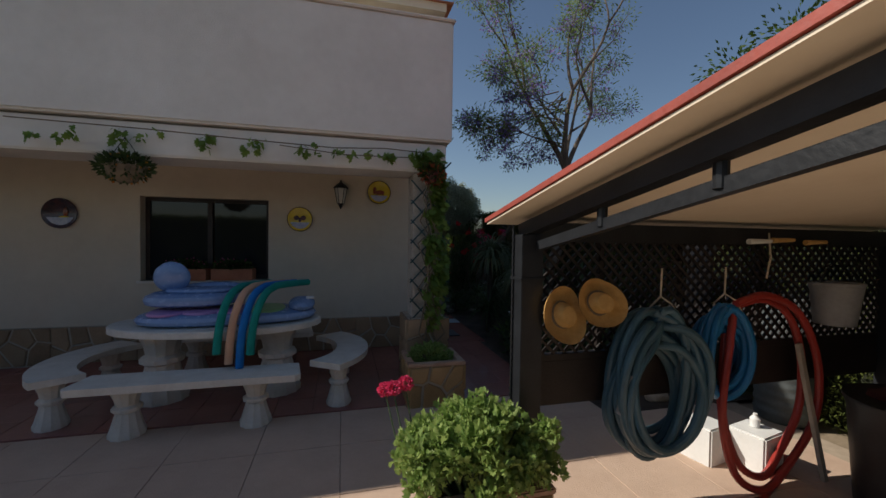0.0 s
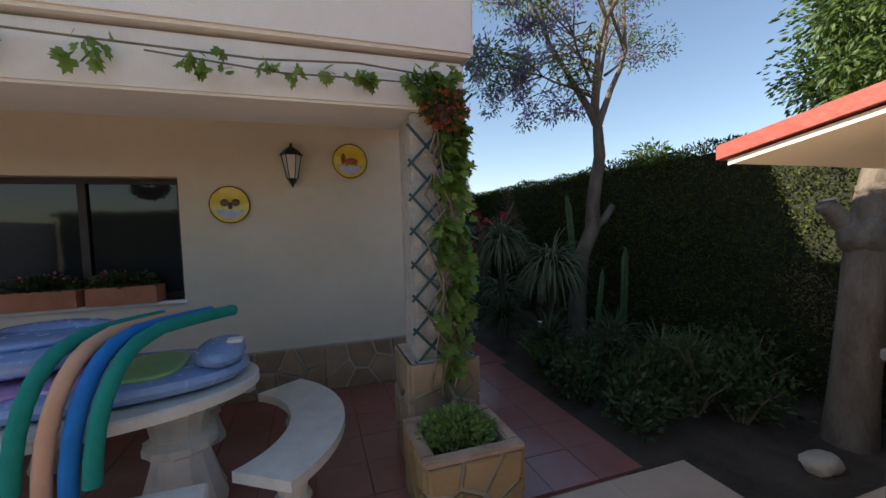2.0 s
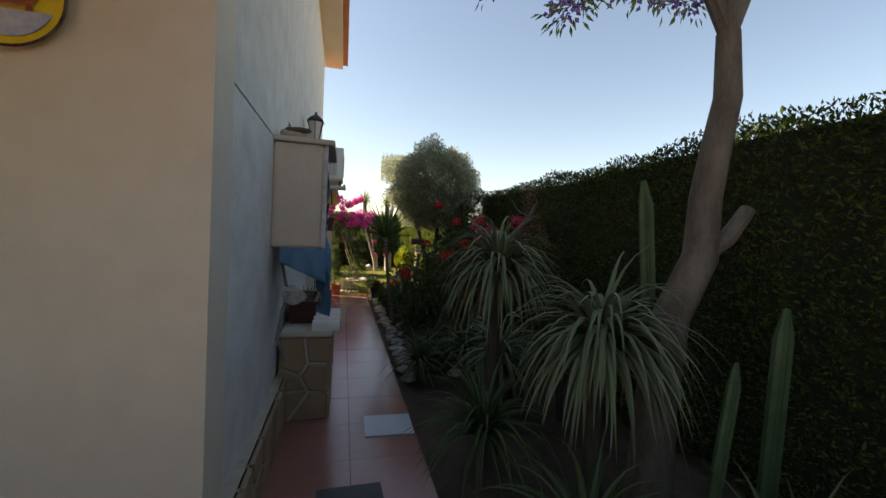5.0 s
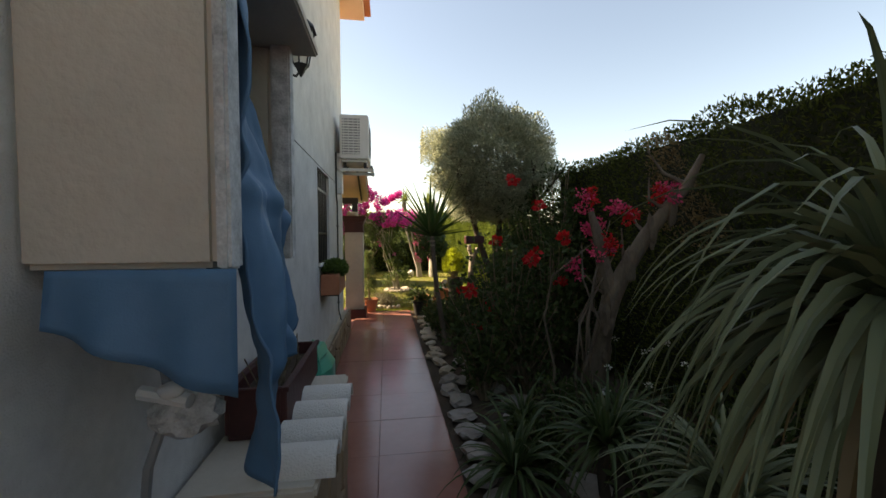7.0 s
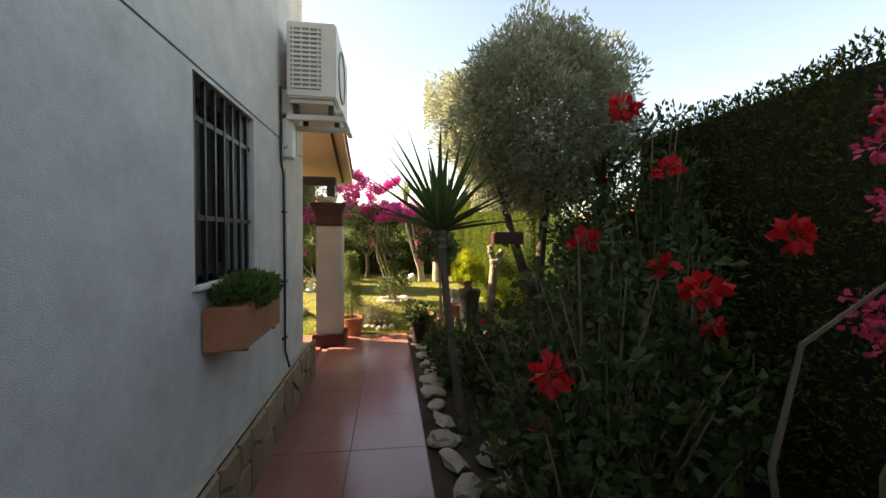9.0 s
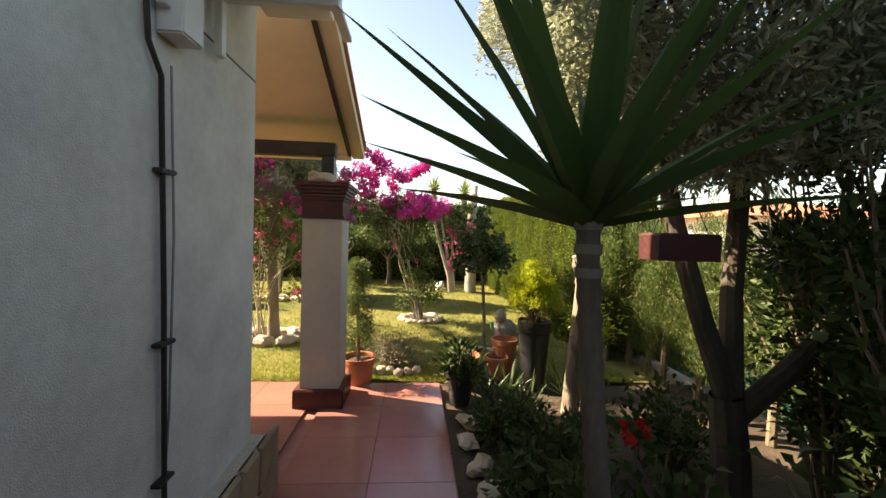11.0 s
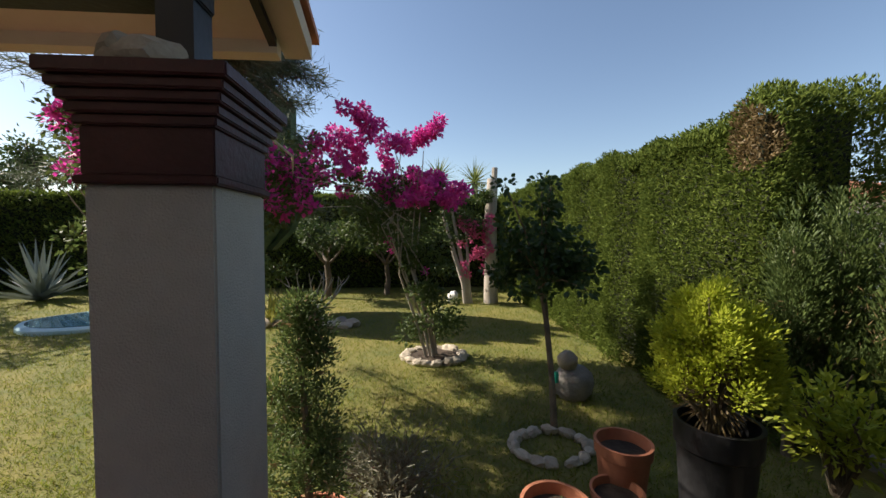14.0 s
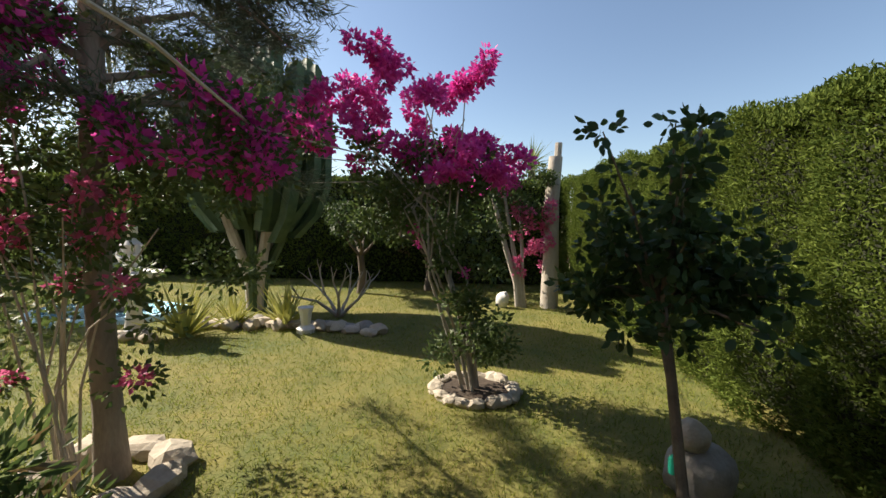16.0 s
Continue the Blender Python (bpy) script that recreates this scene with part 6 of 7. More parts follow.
P, D = clumps(7500, C, 0.2)
leaves("foliage", P, D * 0.7 + np.array([0, 0, -0.3]), RNG.uniform(0.05, 0.085, len(P)), RNG.uniform(0.022, 0.036, len(P)), L_MULB, st, "dark green overhanging leaves")
part("cord", Geo().tube([(0.30, -0.05, 1.3), (0.27, -0.12, 0.8), (0.12, -0.2, 0.12)], 0.006, 5), M_ROPE, st, "thin pale cord")
solid("white_rock", Geo().blob((0, 0, 0.05), (0.13, 0.09, 0.075), 8, 0.2, 3), M_ROCK, "white rounded rock at the edge of the bed", "rock", m=pose(3.13, 3.30, -0.03))
M_SLATE = mat("slate_plastic", (0.07, 0.08, 0.08), (0.13, 0.145, 0.145), 6, 0.5, 0.1)
wd = thing("water_drum", "grey ribbed plastic water drum beside the bed", "drum", (4.00, 2.70, -0.035))
prof = [(0.20, 0.0), (0.22, 0.03)]
for i in range(12):
    prof += [(0.22, 0.06 + 0.085 * i), (0.226, 0.075 + 0.085 * i), (0.226, 0.10 + 0.085 * i), (0.22, 0.115 + 0.085 * i)]
part("body", Geo().lathe(prof + [(0.21, 1.10), (0.17, 1.13)], 32), M_SLATE, wd)
part("lid", Geo().lathe([(0.10, 1.13), (0.10, 1.155), (0.08, 1.16)], 20), M_BLACKPOT, wd, "black screw lid")
solid("ground_pipe", Geo().tube([(3.45, 3.05, 0.05), (3.60, 3.12, 0.05), (3.62, 3.18, 0.02), (3.9, 3.3, 0.0)], 0.014, 8), M_WHITEPL, "short white water pipe on the ground", "pipe")

# big leafy tree beyond the hedge
def leafy_tree(name, label, at, trunk_h, crown_r, crown_z, n, L, W, material, bark, seed_tips=4, flat=0.8, r=0.14):
    e = thing(name, label, "tree", at)
    g, tips = Geo(), []
    g.tube([(0, 0, -0.05), (0.04, 0.02, trunk_h * 0.5), (0, 0, trunk_h)], [r * 1.2, r, r * 0.85], 12, cap=False)
    for i in range(seed_tips):
        a = 6.283 * i / seed_tips + rand(-0.3, 0.3)
        branch_out(g, (0, 0, trunk_h), (math.cos(a) * 0.9, math.sin(a) * 0.9, 0.8), crown_r * 0.62, r * 0.5, 2, tips, 0.7, 0.1, 7, 3)
    part("trunk", g, bark, e)
    P, D = clumps(n, tips, crown_r * 0.30, flat)
    D = D * 0.7 + np.array([0, 0, -0.25])
    leaves("crown", P, D, RNG.uniform(0.7, 1.25, n) * L, RNG.uniform(0.8, 1.2, n) * W, material, e)
    return e


leafy_tree("mulberry_tree", "broad green leafy tree behind the hedge", (6.55, 3.25, -0.05), 2.2, 1.75, 3.0, 52000, 0.078, 0.036, L_MULB, M_BARKDARK, 7)
leafy_tree("small_tree", "small feathery tree beyond the hedge", (6.6, 7.7, -0.05), 2.4, 0.55, 3.0, 700, 0.12, 0.045, L_MULB, M_BARKDARK, 3, r=0.05)
leafy_tree("small_tree", "small feathery tree beyond the hedge", (6.2, 9.3, -0.05), 2.3, 0.35, 2.8, 350, 0.10, 0.04, L_MULB, M_BARKDARK, 3, r=0.04)

# olive tree
ol = thing("olive_tree", "rounded silvery olive tree with dark forked trunks", "tree", (0, 0, 0))
g, tips = Geo(), []
g.tube([(3.42, 11.92, -0.05), (3.40, 11.9, 0.45), (3.36, 11.9, 0.75)], [0.11, 0.08, 0.07], 10, cap=False)
for pts in ([(3.36, 11.9, 0.75), (3.22, 11.9, 1.1), (3.08, 11.9, 1.5), (2.98, 11.9, 1.9)], [(3.38, 11.9, 0.75), (3.40, 11.95, 1.2), (3.46, 12.0, 1.7), (3.42, 12.0, 2.1)], [(3.38, 11.92, 0.6), (3.62, 11.8, 0.95), (3.85, 11.75, 1.3), (3.9, 11.7, 1.9)]):
    g.tube(pts, [0.052, 0.046, 0.04, 0.034], 9, cap=False)
    for a in range(3):
        branch_out(g, pts[-1], (math.cos(a * 2.1) * 0.6, math.sin(a * 2.1) * 0.6, 0.9), 0.45, 0.03, 1, tips, 0.6, 0.1, 5, 3)
part("trunk", g, M_BARKDARK, ol)
d = unit(RNG.normal(size=(64000, 3)))
rad = np.array([0.80 + 0.20 * noise.noise(Vector(q * 2.3)) + 0.15 * noise.noise(Vector(q * 6.0)) for q in d])[:, None]
P = np.array([3.34, 11.95, 2.52]) + d * rad * RNG.uniform(0.35, 1.0, (64000, 1)) ** 0.5 * np.array([1.10, 1.02, 1.06])
leaves("crown", P, d * 0.7 + RNG.normal(size=d.shape) * 0.6 + np.array([0, 0, 0.25]), RNG.uniform(0.04, 0.075, 64000), RNG.uniform(0.012, 0.019, 64000), L_OLIVE, ol)
n = 34000
c = np.array([(3.45, 12.75, 2.15), (3.6, 13.05, 2.2), (3.15, 12.75, 2.3), (3.25, 12.95, 2.28), (3.1, 12.95, 2.25), (3.4, 13.1, 2.05), (3.2, 12.8, 1.95), (3.55, 12.9, 2.35), (3.3, 12.7, 2.45)])
pick = RNG.integers(0, len(c), n)
P = c[pick] + np.clip(RNG.normal(size=(n, 3)), -1.5, 1.5) * np.array([0.17, 0.15, 0.14])
D = RNG.normal(size=(n, 3)) * 0.6 + np.array([-0.2, 0.5, -0.25])
leaves("low_crown", P, D, RNG.uniform(0.035, 0.06, n), RNG.uniform(0.008, 0.012, n), L_OLIVE, ol)
n = 10000
P = np.array([2.78, 13.05, 3.0]) + np.clip(RNG.normal(size=(n, 3)), -1.6, 1.6) * np.array([0.24, 0.22, 0.16])
leaves("upper_bough", P, RNG.normal(size=(n, 3)) * 0.6 + np.array([-0.3, 0.4, 0.1]), RNG.uniform(0.035, 0.065, n), RNG.uniform(0.009, 0.014, n), L_OLIVE, ol)
g = Geo()
for q in np.concatenate([c, [(2.78, 13.05, 3.0)]]):
    g.tube([(3.42, 12.0, 2.1), tuple((np.array((3.42, 12.0, 2.1)) + q) / 2 + np.array([0, 0, 0.12])), tuple(q)], [0.025, 0.016, 0.006], 6)
part("bough_frame", g, M_BARKDARK, ol)
hb = thing("hanging_planter", "dark red trough planter hanging from the olive", "planter", (3.02, 11.78, 1.36))
part("trough", Geo().prism([(-0.13, -0.06), (0.13, -0.06), (0.14, 0.06), (-0.14, 0.06)], 0, 0.11, 0.01), M_MAROON, hb)
part("wire", Geo().tube([(-0.12, 0, 0.11), (0, 0.03, 0.4), (0.12, 0, 0.11)], 0.003, 4), M_BLACK, hb)

# yucca by the path
yu = rosette("yucca", "tall yucca with stiff dark sword leaves", "yucca", (2.33, 11.13, 1.46), 36, 0.70, 0.064, (0.12, 1.5), 0.12, L_YUCCA, 0.0, seed=70, keel=0.35, segs=4)
pts, rr = [], []
for i in range(58):
    t = i / 57
    pts.append((0.20 * (1 - t) ** 1.5, 0.05 * (1 - t) ** 2, -1.50 + 1.56 * t))
    rr.append(0.026 + 0.020 * (1 - t) ** 4 + (0.004 if i % 2 else 0.0) + rand(-0.001, 0.001))
part("trunk", Geo().tube(pts, rr, 12), M_BARK, yu, "ringed grey trunk")
for i in range(51, 56, 2):
    part("leaf_scar", Geo().tube([(pts[i][0], pts[i][1], pts[i][2] - 0.010), (pts[i][0], pts[i][1], pts[i][2] + 0.012)], rr[i] + 0.0025, 12), M_BARKMID, yu, "pale ring scar")

# old leaning trunk with red bougainvillea
lt = thing("leaning_tree", "bare leaning grey trunk with red blooms round it", "tree", (0, 0, 0))
g, tips = Geo(), []
spine = [(3.46, 9.28, -0.05), (3.46, 9.24, 0.3), (3.46, 9.2, 0.55), (3.47, 9.12, 0.83), (3.50, 9.1, 1.0), (3.57, 9.04, 1.21), (3.70, 8.97, 1.48), (3.80, 8.9, 1.66), (3.93, 8.85, 1.84), (4.02, 8.82, 2.05)]
g.tube(spine, [0.105, 0.082, 0.075, 0.068, 0.074, 0.060, 0.054, 0.044, 0.036, 0.02], 12)
g.tube([(3.50, 9.1, 1.0), (3.42, 9.08, 1.22), (3.40, 9.12, 1.45), (3.34, 9.14, 1.66)], [0.07, 0.055, 0.045, 0.022], 9)
for k in range(7):
    p = spine[3 + k % 6]
    way = Vector((rand(-1, 1), rand(-0.6, 0.6), rand(0.2, 0.9)))
    g.tube([p, Vector(p) + way * 0.16, Vector(p) + way * 0.24 + Vector((rand(-0.08, 0.08), 0, 0.12))], [0.018, 0.011, 0.004], 5)
for i in range(6):
    x, y = 3.22 + rand(-0.14, 0.22), 9.2 + rand(-0.15, 0.1)
    g.tube([(x, y, 0.0), (x + rand(-0.08, 0.08), y, 0.4), (x + rand(-0.1, 0.12), y - 0.03, 0.8), (x + rand(-0.06, 0.16), y - 0.05, 1.15), (3.42 + rand(-0.2, 0.2), 9.15, rand(1.4, 1.75))], [0.013, 0.011, 0.010, 0.008, 0.003], 5)
for k, p in enumerate(spine[1:8]):
    g.blob((p[0] + rand(-0.03, 0.03), p[1] - 0.03, p[2] + rand(-0.05, 0.05)), (0.072 - 0.006 * k, 0.064 - 0.006 * k, 0.13), 300 + k, 0.45, 3)
part("trunk", g, M_BARK, lt)
for k, c in enumerate(((3.42, 9.29, 1.78), (3.36, 9.27, 1.73), (3.47, 8.92, 1.68), (3.54, 8.95, 1.64), (3.45, 9.3, 1.55), (3.38, 9.25, 1.5), (3.46, 9.04, 1.41), (3.40, 9.06, 1.33), (3.79, 8.84, 1.80), (3.70, 8.9, 1.77), (3.25, 9.2, 1.22))):
    P, D = clumps(120, [tuple(np.array(c) + RNG.normal(size=3) * 0.035) for _ in range(5)], 0.045, 0.8)
    leaves("bloom", P, D, RNG.uniform(0.018, 0.03, len(P)), 0.022, L_RED if k % 3 == 0 else L_PINKRED, lt, "red bloom cluster", fold=0.15)

# pale edging stones beside the path
for i, y in enumerate(np.arange(8.3, 13.2, 0.27)):
    r = (rand(0.07, 0.12), rand(0.10, 0.14), rand(0.03, 0.06))
    solid("edging_stone", Geo().blob((0, 0, 0.012), r, i, 0.55, 2), M_ROCK if y > 10.4 else M_GREYROCK, "pale flat edging stone beside the path" if y > 10.4 else "grey flat edging stone beside the path", "stone", group="edging stones", m=pose(2.36 + rand(-0.04, 0.05), y, 0, 0, 0, rand(-40, 40)), smooth=False)
for i in range(9):
    solid("stepping_stone", Geo().blob((0, 0, 0.0), (rand(0.12, 0.2), rand(0.1, 0.17), 0.035), 30 + i, 0.2, 2), M_GREYROCK, "flat grey stone lying in the bed", "stone", group="flat bed stones", m=pose(2.62 + rand(-0.1, 0.35), 8.4 + 0.3 * i, -0.005, 0, 0, rand(0, 90)))
# green shade net behind the olive
net = thing("shade_net", "green shade netting on the boundary fence", "fence", (4.9, 12.1, 0.0))
part("net", Geo().box((0.0, 0.0, 0.0), (0.012, 2.9, 0.8)), M_NET, net, smooth=False)
for y in (0.1, 1.4, 2.8):
    part("fence_post", Geo().tube([(0.03, y, -0.05), (0.03, y, 1.4)], 0.02, 8), M_GREYPL, net)

# ---- garden ----
def grass_patch():
    n = 230000
    x = RNG.uniform(-9.3, 4.2, n)
    y = 14.07 + 8.5 * RNG.uniform(0, 1, n) ** 1.7
    z = np.full(n, -0.012)
    P = np.stack([x, y, z], 1)
    D = RNG.normal(size=(n, 3)) * 0.55 + np.array([0, 0, 0.75])
    L = RNG.uniform(0.02, 0.058, n)
    V, T = leaf_arrays(P, D, L, np.full(n, 0.0055), 0.1)
    ob = new("grass", tri_mesh("grass", V, T, L_GRASS))
    tagged(ob, "short sunlit yellow-green lawn grass", "grass", kind="stuff")


grass_patch()


def stone_ring(cx, cy, rx, ry, n, size, label, material=None, seed=0):
    for i in range(n):
        a = 6.283 * i / n + rand(-0.08, 0.08)
        r = (size * rand(0.8, 1.3), size * rand(0.6, 0.9), size * rand(0.45, 0.7))
        solid("ring_stone", Geo().blob((0, 0, r[2] * 0.6), r, seed + i, 0.42, 2), material or M_ROCK, label, "stone", group="stone ring " + label.split()[-1], m=pose(cx + rx * math.cos(a), cy + ry * math.sin(a), -0.01, 0, 0, math.degrees(a) + 90), smooth=False)


def blooms(e, centres, n, r, size, material, label="magenta bract clusters", name="blossom"):
    P, D = clumps(n, centres, r, 0.85)
    leaves(name, P, D, RNG.uniform(0.8, 1.25, n) * size, RNG.uniform(0.8, 1.2, n) * size * 0.85, material, e, label, fold=0.15)


# magenta bougainvillea on the lawn
bg = thing("bougainvillea", "magenta bougainvillea on thin leaning stems", "bougainvillea", (2.08, 16.85, 0))
g, tips = Geo(), []
for i in range(8):
    x = rand(-0.14, 0.14)
    pts = [(x * 0.6, rand(-0.08, 0.08), -0.03), (x - 0.08, rand(-0.05, 0.05), 0.45), (x - 0.22 + rand(-0.1, 0.1), rand(-0.1, 0.1), 0.95), (x - 0.38 + rand(-0.15, 0.2), rand(-0.2, 0.2), 1.5), (-0.5 + rand(-0.5, 0.55), rand(-0.35, 0.35), rand(1.9, 2.3))]
    part("stem", Geo().tube(pts, [0.016, 0.013, 0.010, 0.008, 0.004], 6), M_BARKPALE, bg)
    tips += [pts[-1], pts[-2]]
for i in range(16):
    a, b = (-0.45 + rand(-0.2, 0.2), rand(-0.2, 0.2), rand(1.2, 1.7)), (-0.55 + rand(-0.95, 0.75), rand(-0.4, 0.4), rand(1.6, 2.65))
    g.tube([a, tuple((np.array(a) + np.array(b)) / 2 + np.array([0, 0, 0.12])), b], [0.008, 0.006, 0.003], 5)
part("twig_frame", g, M_BARKPALE, bg)
outline = [(-1.40, 2.15), (-1.25, 2.38), (-1.05, 2.5), (-0.85, 2.72), (-0.6, 2.58), (-0.5, 2.3), (-0.25, 2.45), (-0.1, 2.55), (-0.75, 2.35), (-0.95, 2.2), (-1.15, 2.0), (-0.6, 2.05), (-0.3, 2.05), (0.0, 1.98), (0.15, 1.85), (-0.45, 1.85), (-0.2, 1.9)]
C = [(x + rand(-0.13, 0.13), rand(-0.35, 0.3), z + rand(-0.12, 0.08)) for x, z in outline for _ in range(5)]
blooms(bg, C, 9000, 0.085, 0.042, L_BOUG)
C = [(rand(-1.05, 0.15), rand(-0.3, 0.35), rand(1.25, 2.1)) for _ in range(60)] + [(rand(-0.35, 0.25), rand(-0.2, 0.2), rand(0.25, 1.25)) for _ in range(24)]
P, D = clumps(6000, C, 0.15)
leaves("foliage", P, D, RNG.uniform(0.035, 0.06, len(P)), RNG.uniform(0.025, 0.038, len(P)), L_BOUGLEAF, bg)
blooms(bg, [(-0.52, -0.1, 1.35), (-0.48, 0.0, 1.25), (-0.1, 0.05, 0.98)], 60, 0.05, 0.035, L_BOUG, "scattered magenta bracts", "low_blossom")
stone_ring(2.08, 16.85, 0.33, 0.27, 17, 0.085, "pale rough stone in the ring under the bougainvillea", seed=100)
solid("mulch", Geo().prism(oval(2.08, 16.85, 0.30, 0.24, 24), -0.02, 0.03, 0.02), M_SOIL, "brown earth inside the stone ring", "soil")

# she-oak with a climbing bougainvillea
so = thing("pine_tree", "grey-trunked needle tree wrapped by bougainvillea", "tree", (0.10, 15.58, 0))
g, tips = Geo(), []
g.tube([(0.0, 0, -0.05), (-0.01, 0, 0.3), (-0.04, 0, 1.0), (-0.03, 0, 1.8), (-0.02, 0, 2.5), (0, 0, 4.4)], [0.088, 0.068, 0.060, 0.056, 0.048, 0.028], 12)
for i in range(44):
    a = i * 2.4
    z = 1.75 + 2.3 * (i / 44) + rand(-0.1, 0.1)
    ln = rand(0.9, 1.75) * (0.48 if math.cos(a) > 0.1 else 1)
    p1 = (math.cos(a) * ln * 0.5, math.sin(a) * ln * 0.5 + 0.35, z + 0.2)
    p2 = (math.cos(a) * ln - 0.1, math.sin(a) * ln + 0.8, z + rand(-0.15, 0.35))
    g.tube([(0, 0, z), p1, p2], [0.025, 0.015, 0.006], 5)
    for s in np.linspace(0.25, 1.0, 7):
        q = Vector((0, 0, z)).lerp(Vector(p2), s) + Vector((rand(-0.14, 0.14), rand(-0.14, 0.14), 0.14 * (1 - s)))
        tips.append(tuple(q))
part("trunk", g, M_BARKMID, so)
C = np.array(tips + [t for t in tips if t[2] > 2.8])
k = RNG.integers(0, len(C), 64000)
P = C[k] + RNG.normal(size=(64000, 3)) * np.array([0.085, 0.085, 0.05])
D = unit(C[k] * np.array([1, 1, 0.0])) * 0.7 + RNG.normal(size=P.shape) * 0.5 + np.array([0, 0, 0.1])
leaves("needles", P, D, RNG.uniform(0.07, 0.15, len(P)), np.where(P[:, 2] > 2.8, 0.010, 0.007), L_NEEDLE, so)
stone_ring(0.10, 15.5, 0.34, 0.28, 8, 0.13, "rounded pale boulder round the needle tree", seed=140)
cb = thing("climbing_bougainvillea", "pink bougainvillea with thin stems climbing the trunk", "bougainvillea", (0.0, 15.45, 0))
g = Geo()
C = []
for i in range(11):
    x, y = rand(-0.12, 0.05), rand(-0.1, 0.1)
    top = (rand(-0.55, 1.0), rand(-0.35, 0.35), rand(1.1, 2.3))
    g = Geo().tube([(x, y, 0), (x + rand(-0.15, 0.05), y, 0.5), (x * 0.5 + top[0] * 0.35, y + top[1] * 0.4, 0.6 * top[2] + 0.15), top], [0.008, 0.007, 0.005, 0.003], 5)
    C.append(top)
    part("stem", g, M_BARKPALE, cb)
top_c = [(rand(-0.45, 0.2), rand(-0.45, 0.0), rand(1.8, 2.35)) for _ in range(26)] + [(rand(0.15, 1.10), rand(-0.25, 0.5), rand(1.60, 1.98)) for _ in range(24)] + [(rand(-0.7, -0.2), rand(-0.2, 0.2), rand(1.85, 2.0)) for _ in range(8)]
blooms(cb, top_c, 3700, 0.095, 0.042, L_BOUG)
mid_c = [(rand(-0.45, 0.55), rand(-0.3, 0.25), rand(1.0, 1.6)) for _ in range(14)] + [(-0.22, -0.1, 0.62), (-0.3, -0.1, 0.58), (0.45, -0.1, 0.65)]
blooms(cb, mid_c, 900, 0.06, 0.034, L_BOUGPINK, "pale pink bracts", "low_blossom")
P, D = clumps(9500, top_c + mid_c + [(rand(-0.5, 0.7), rand(-0.3, 0.6), rand(0.8, 1.75)) for _ in range(30)] + [(rand(-0.6, 1.0), rand(0.1, 1.1), rand(1.5, 2.3)) for _ in range(34)], 0.15)
leaves("foliage", P, D, RNG.uniform(0.03, 0.055, len(P)), RNG.uniform(0.02, 0.034, len(P)), L_BOUGLEAF, cb)
solid("washing_line", Geo().tube([(1.30, 13.75, 1.80), (1.2, 14.6, 1.83), (0.9, 15.6, 1.86), (1.5, 18.0, 1.98), (3.3, 20.3, 2.3)], 0.006, 6), M_ROPE, "pale washing line strung from the pillar", "line")

# candelabra cactus
cc = thing("candelabra_cactus", "huge candelabra cactus with many upright arms", "cactus", (-1.25, 19.5, 0))
def arm(pts, r, n=14, ribs=5):
    g = Geo()
    pts = [Vector(p) for p in pts]
    m = ribs * 3
    for i, p in enumerate(pts):
        t = 0.4 if i == len(pts) - 1 else 1
        for j in range(m):
            a = 2 * math.pi * j / m
            q = r * t * (1 + 0.2 * math.cos(ribs * a))
            g.v.append((p.x + q * math.cos(a), p.y + q * math.sin(a), p.z))
    for i in range(len(pts) - 1):
        for j in range(m):
            a, b = i * m + j, i * m + (j + 1) % m
            g.f.append((a, b, b + m, a + m))
    g.f.append(tuple((len(pts) - 1) * m + j for j in range(m)))
    return g
for i in range(9):
    a = i * 2.4
    q = 0.18 + 0.5 * (i / 9)
    part("trunk", Geo().tube([(0.06 * math.cos(a), 0.06 * math.sin(a), -0.05), (0.10 * math.cos(a), 0.10 * math.sin(a), 0.5), (q * 0.6 * math.cos(a), q * 0.6 * math.sin(a), 1.1), (q * math.cos(a), q * math.sin(a), 1.75)], [0.09, 0.085, 0.075, 0.07], 9), M_BARKPALE if i % 2 else M_CACTUS, cc)
for i in range(44):
    a, r = i * 2.4, 0.12 + 0.95 * math.sqrt(i / 44)
    x, y = r * math.cos(a), r * 0.8 * math.sin(a)
    z0 = 1.05 + 0.35 * (1 - r) + rand(0, 0.5)
    top = 4.15 - 0.7 * r * r + rand(-0.4, 0.15)
    part("arm", arm([(x * 0.55, y * 0.55, z0), (x * 0.85, y * 0.85, z0 + 0.35), (x, y, z0 + 0.8), (x * 1.02, y, top - 0.1), (x * 1.02, y, top)], rand(0.075, 0.10)), M_CACTUS, cc)
# rock bed with agaves, vase
for i in range(30):
    t = i / 29
    x, y = -1.6 + 2.5 * t, 18.25 + 0.35 * math.sin(t * 3.1) + rand(-0.1, 0.25)
    r = (rand(0.09, 0.17), rand(0.08, 0.13), rand(0.05, 0.09))
    solid("bed_rock", Geo().blob((0, 0, r[2] * 0.5), r, 200 + i, 0.3, 2), M_ROCK if i % 3 else M_GREYROCK, "rough rock edging the cactus bed", "rock", group="rocks of the cactus bed", m=pose(x, y, -0.01, 0, 0, rand(0, 180)))
for k, (x, y, ln, n) in enumerate([(-0.36, 18.6, 0.62, 26), (-1.30, 18.0, 0.66, 26), (-1.0, 18.5, 0.45, 18)]):
    rosette("agave", "yellow-edged agave with stiff upright leaves", "agave", (x, y, -0.02), n, ln, 0.075, (0.35, 1.4), -0.1, L_AGAVEY, 0.0, seed=80 + k, keel=0.4, group="striped agaves", segs=5)
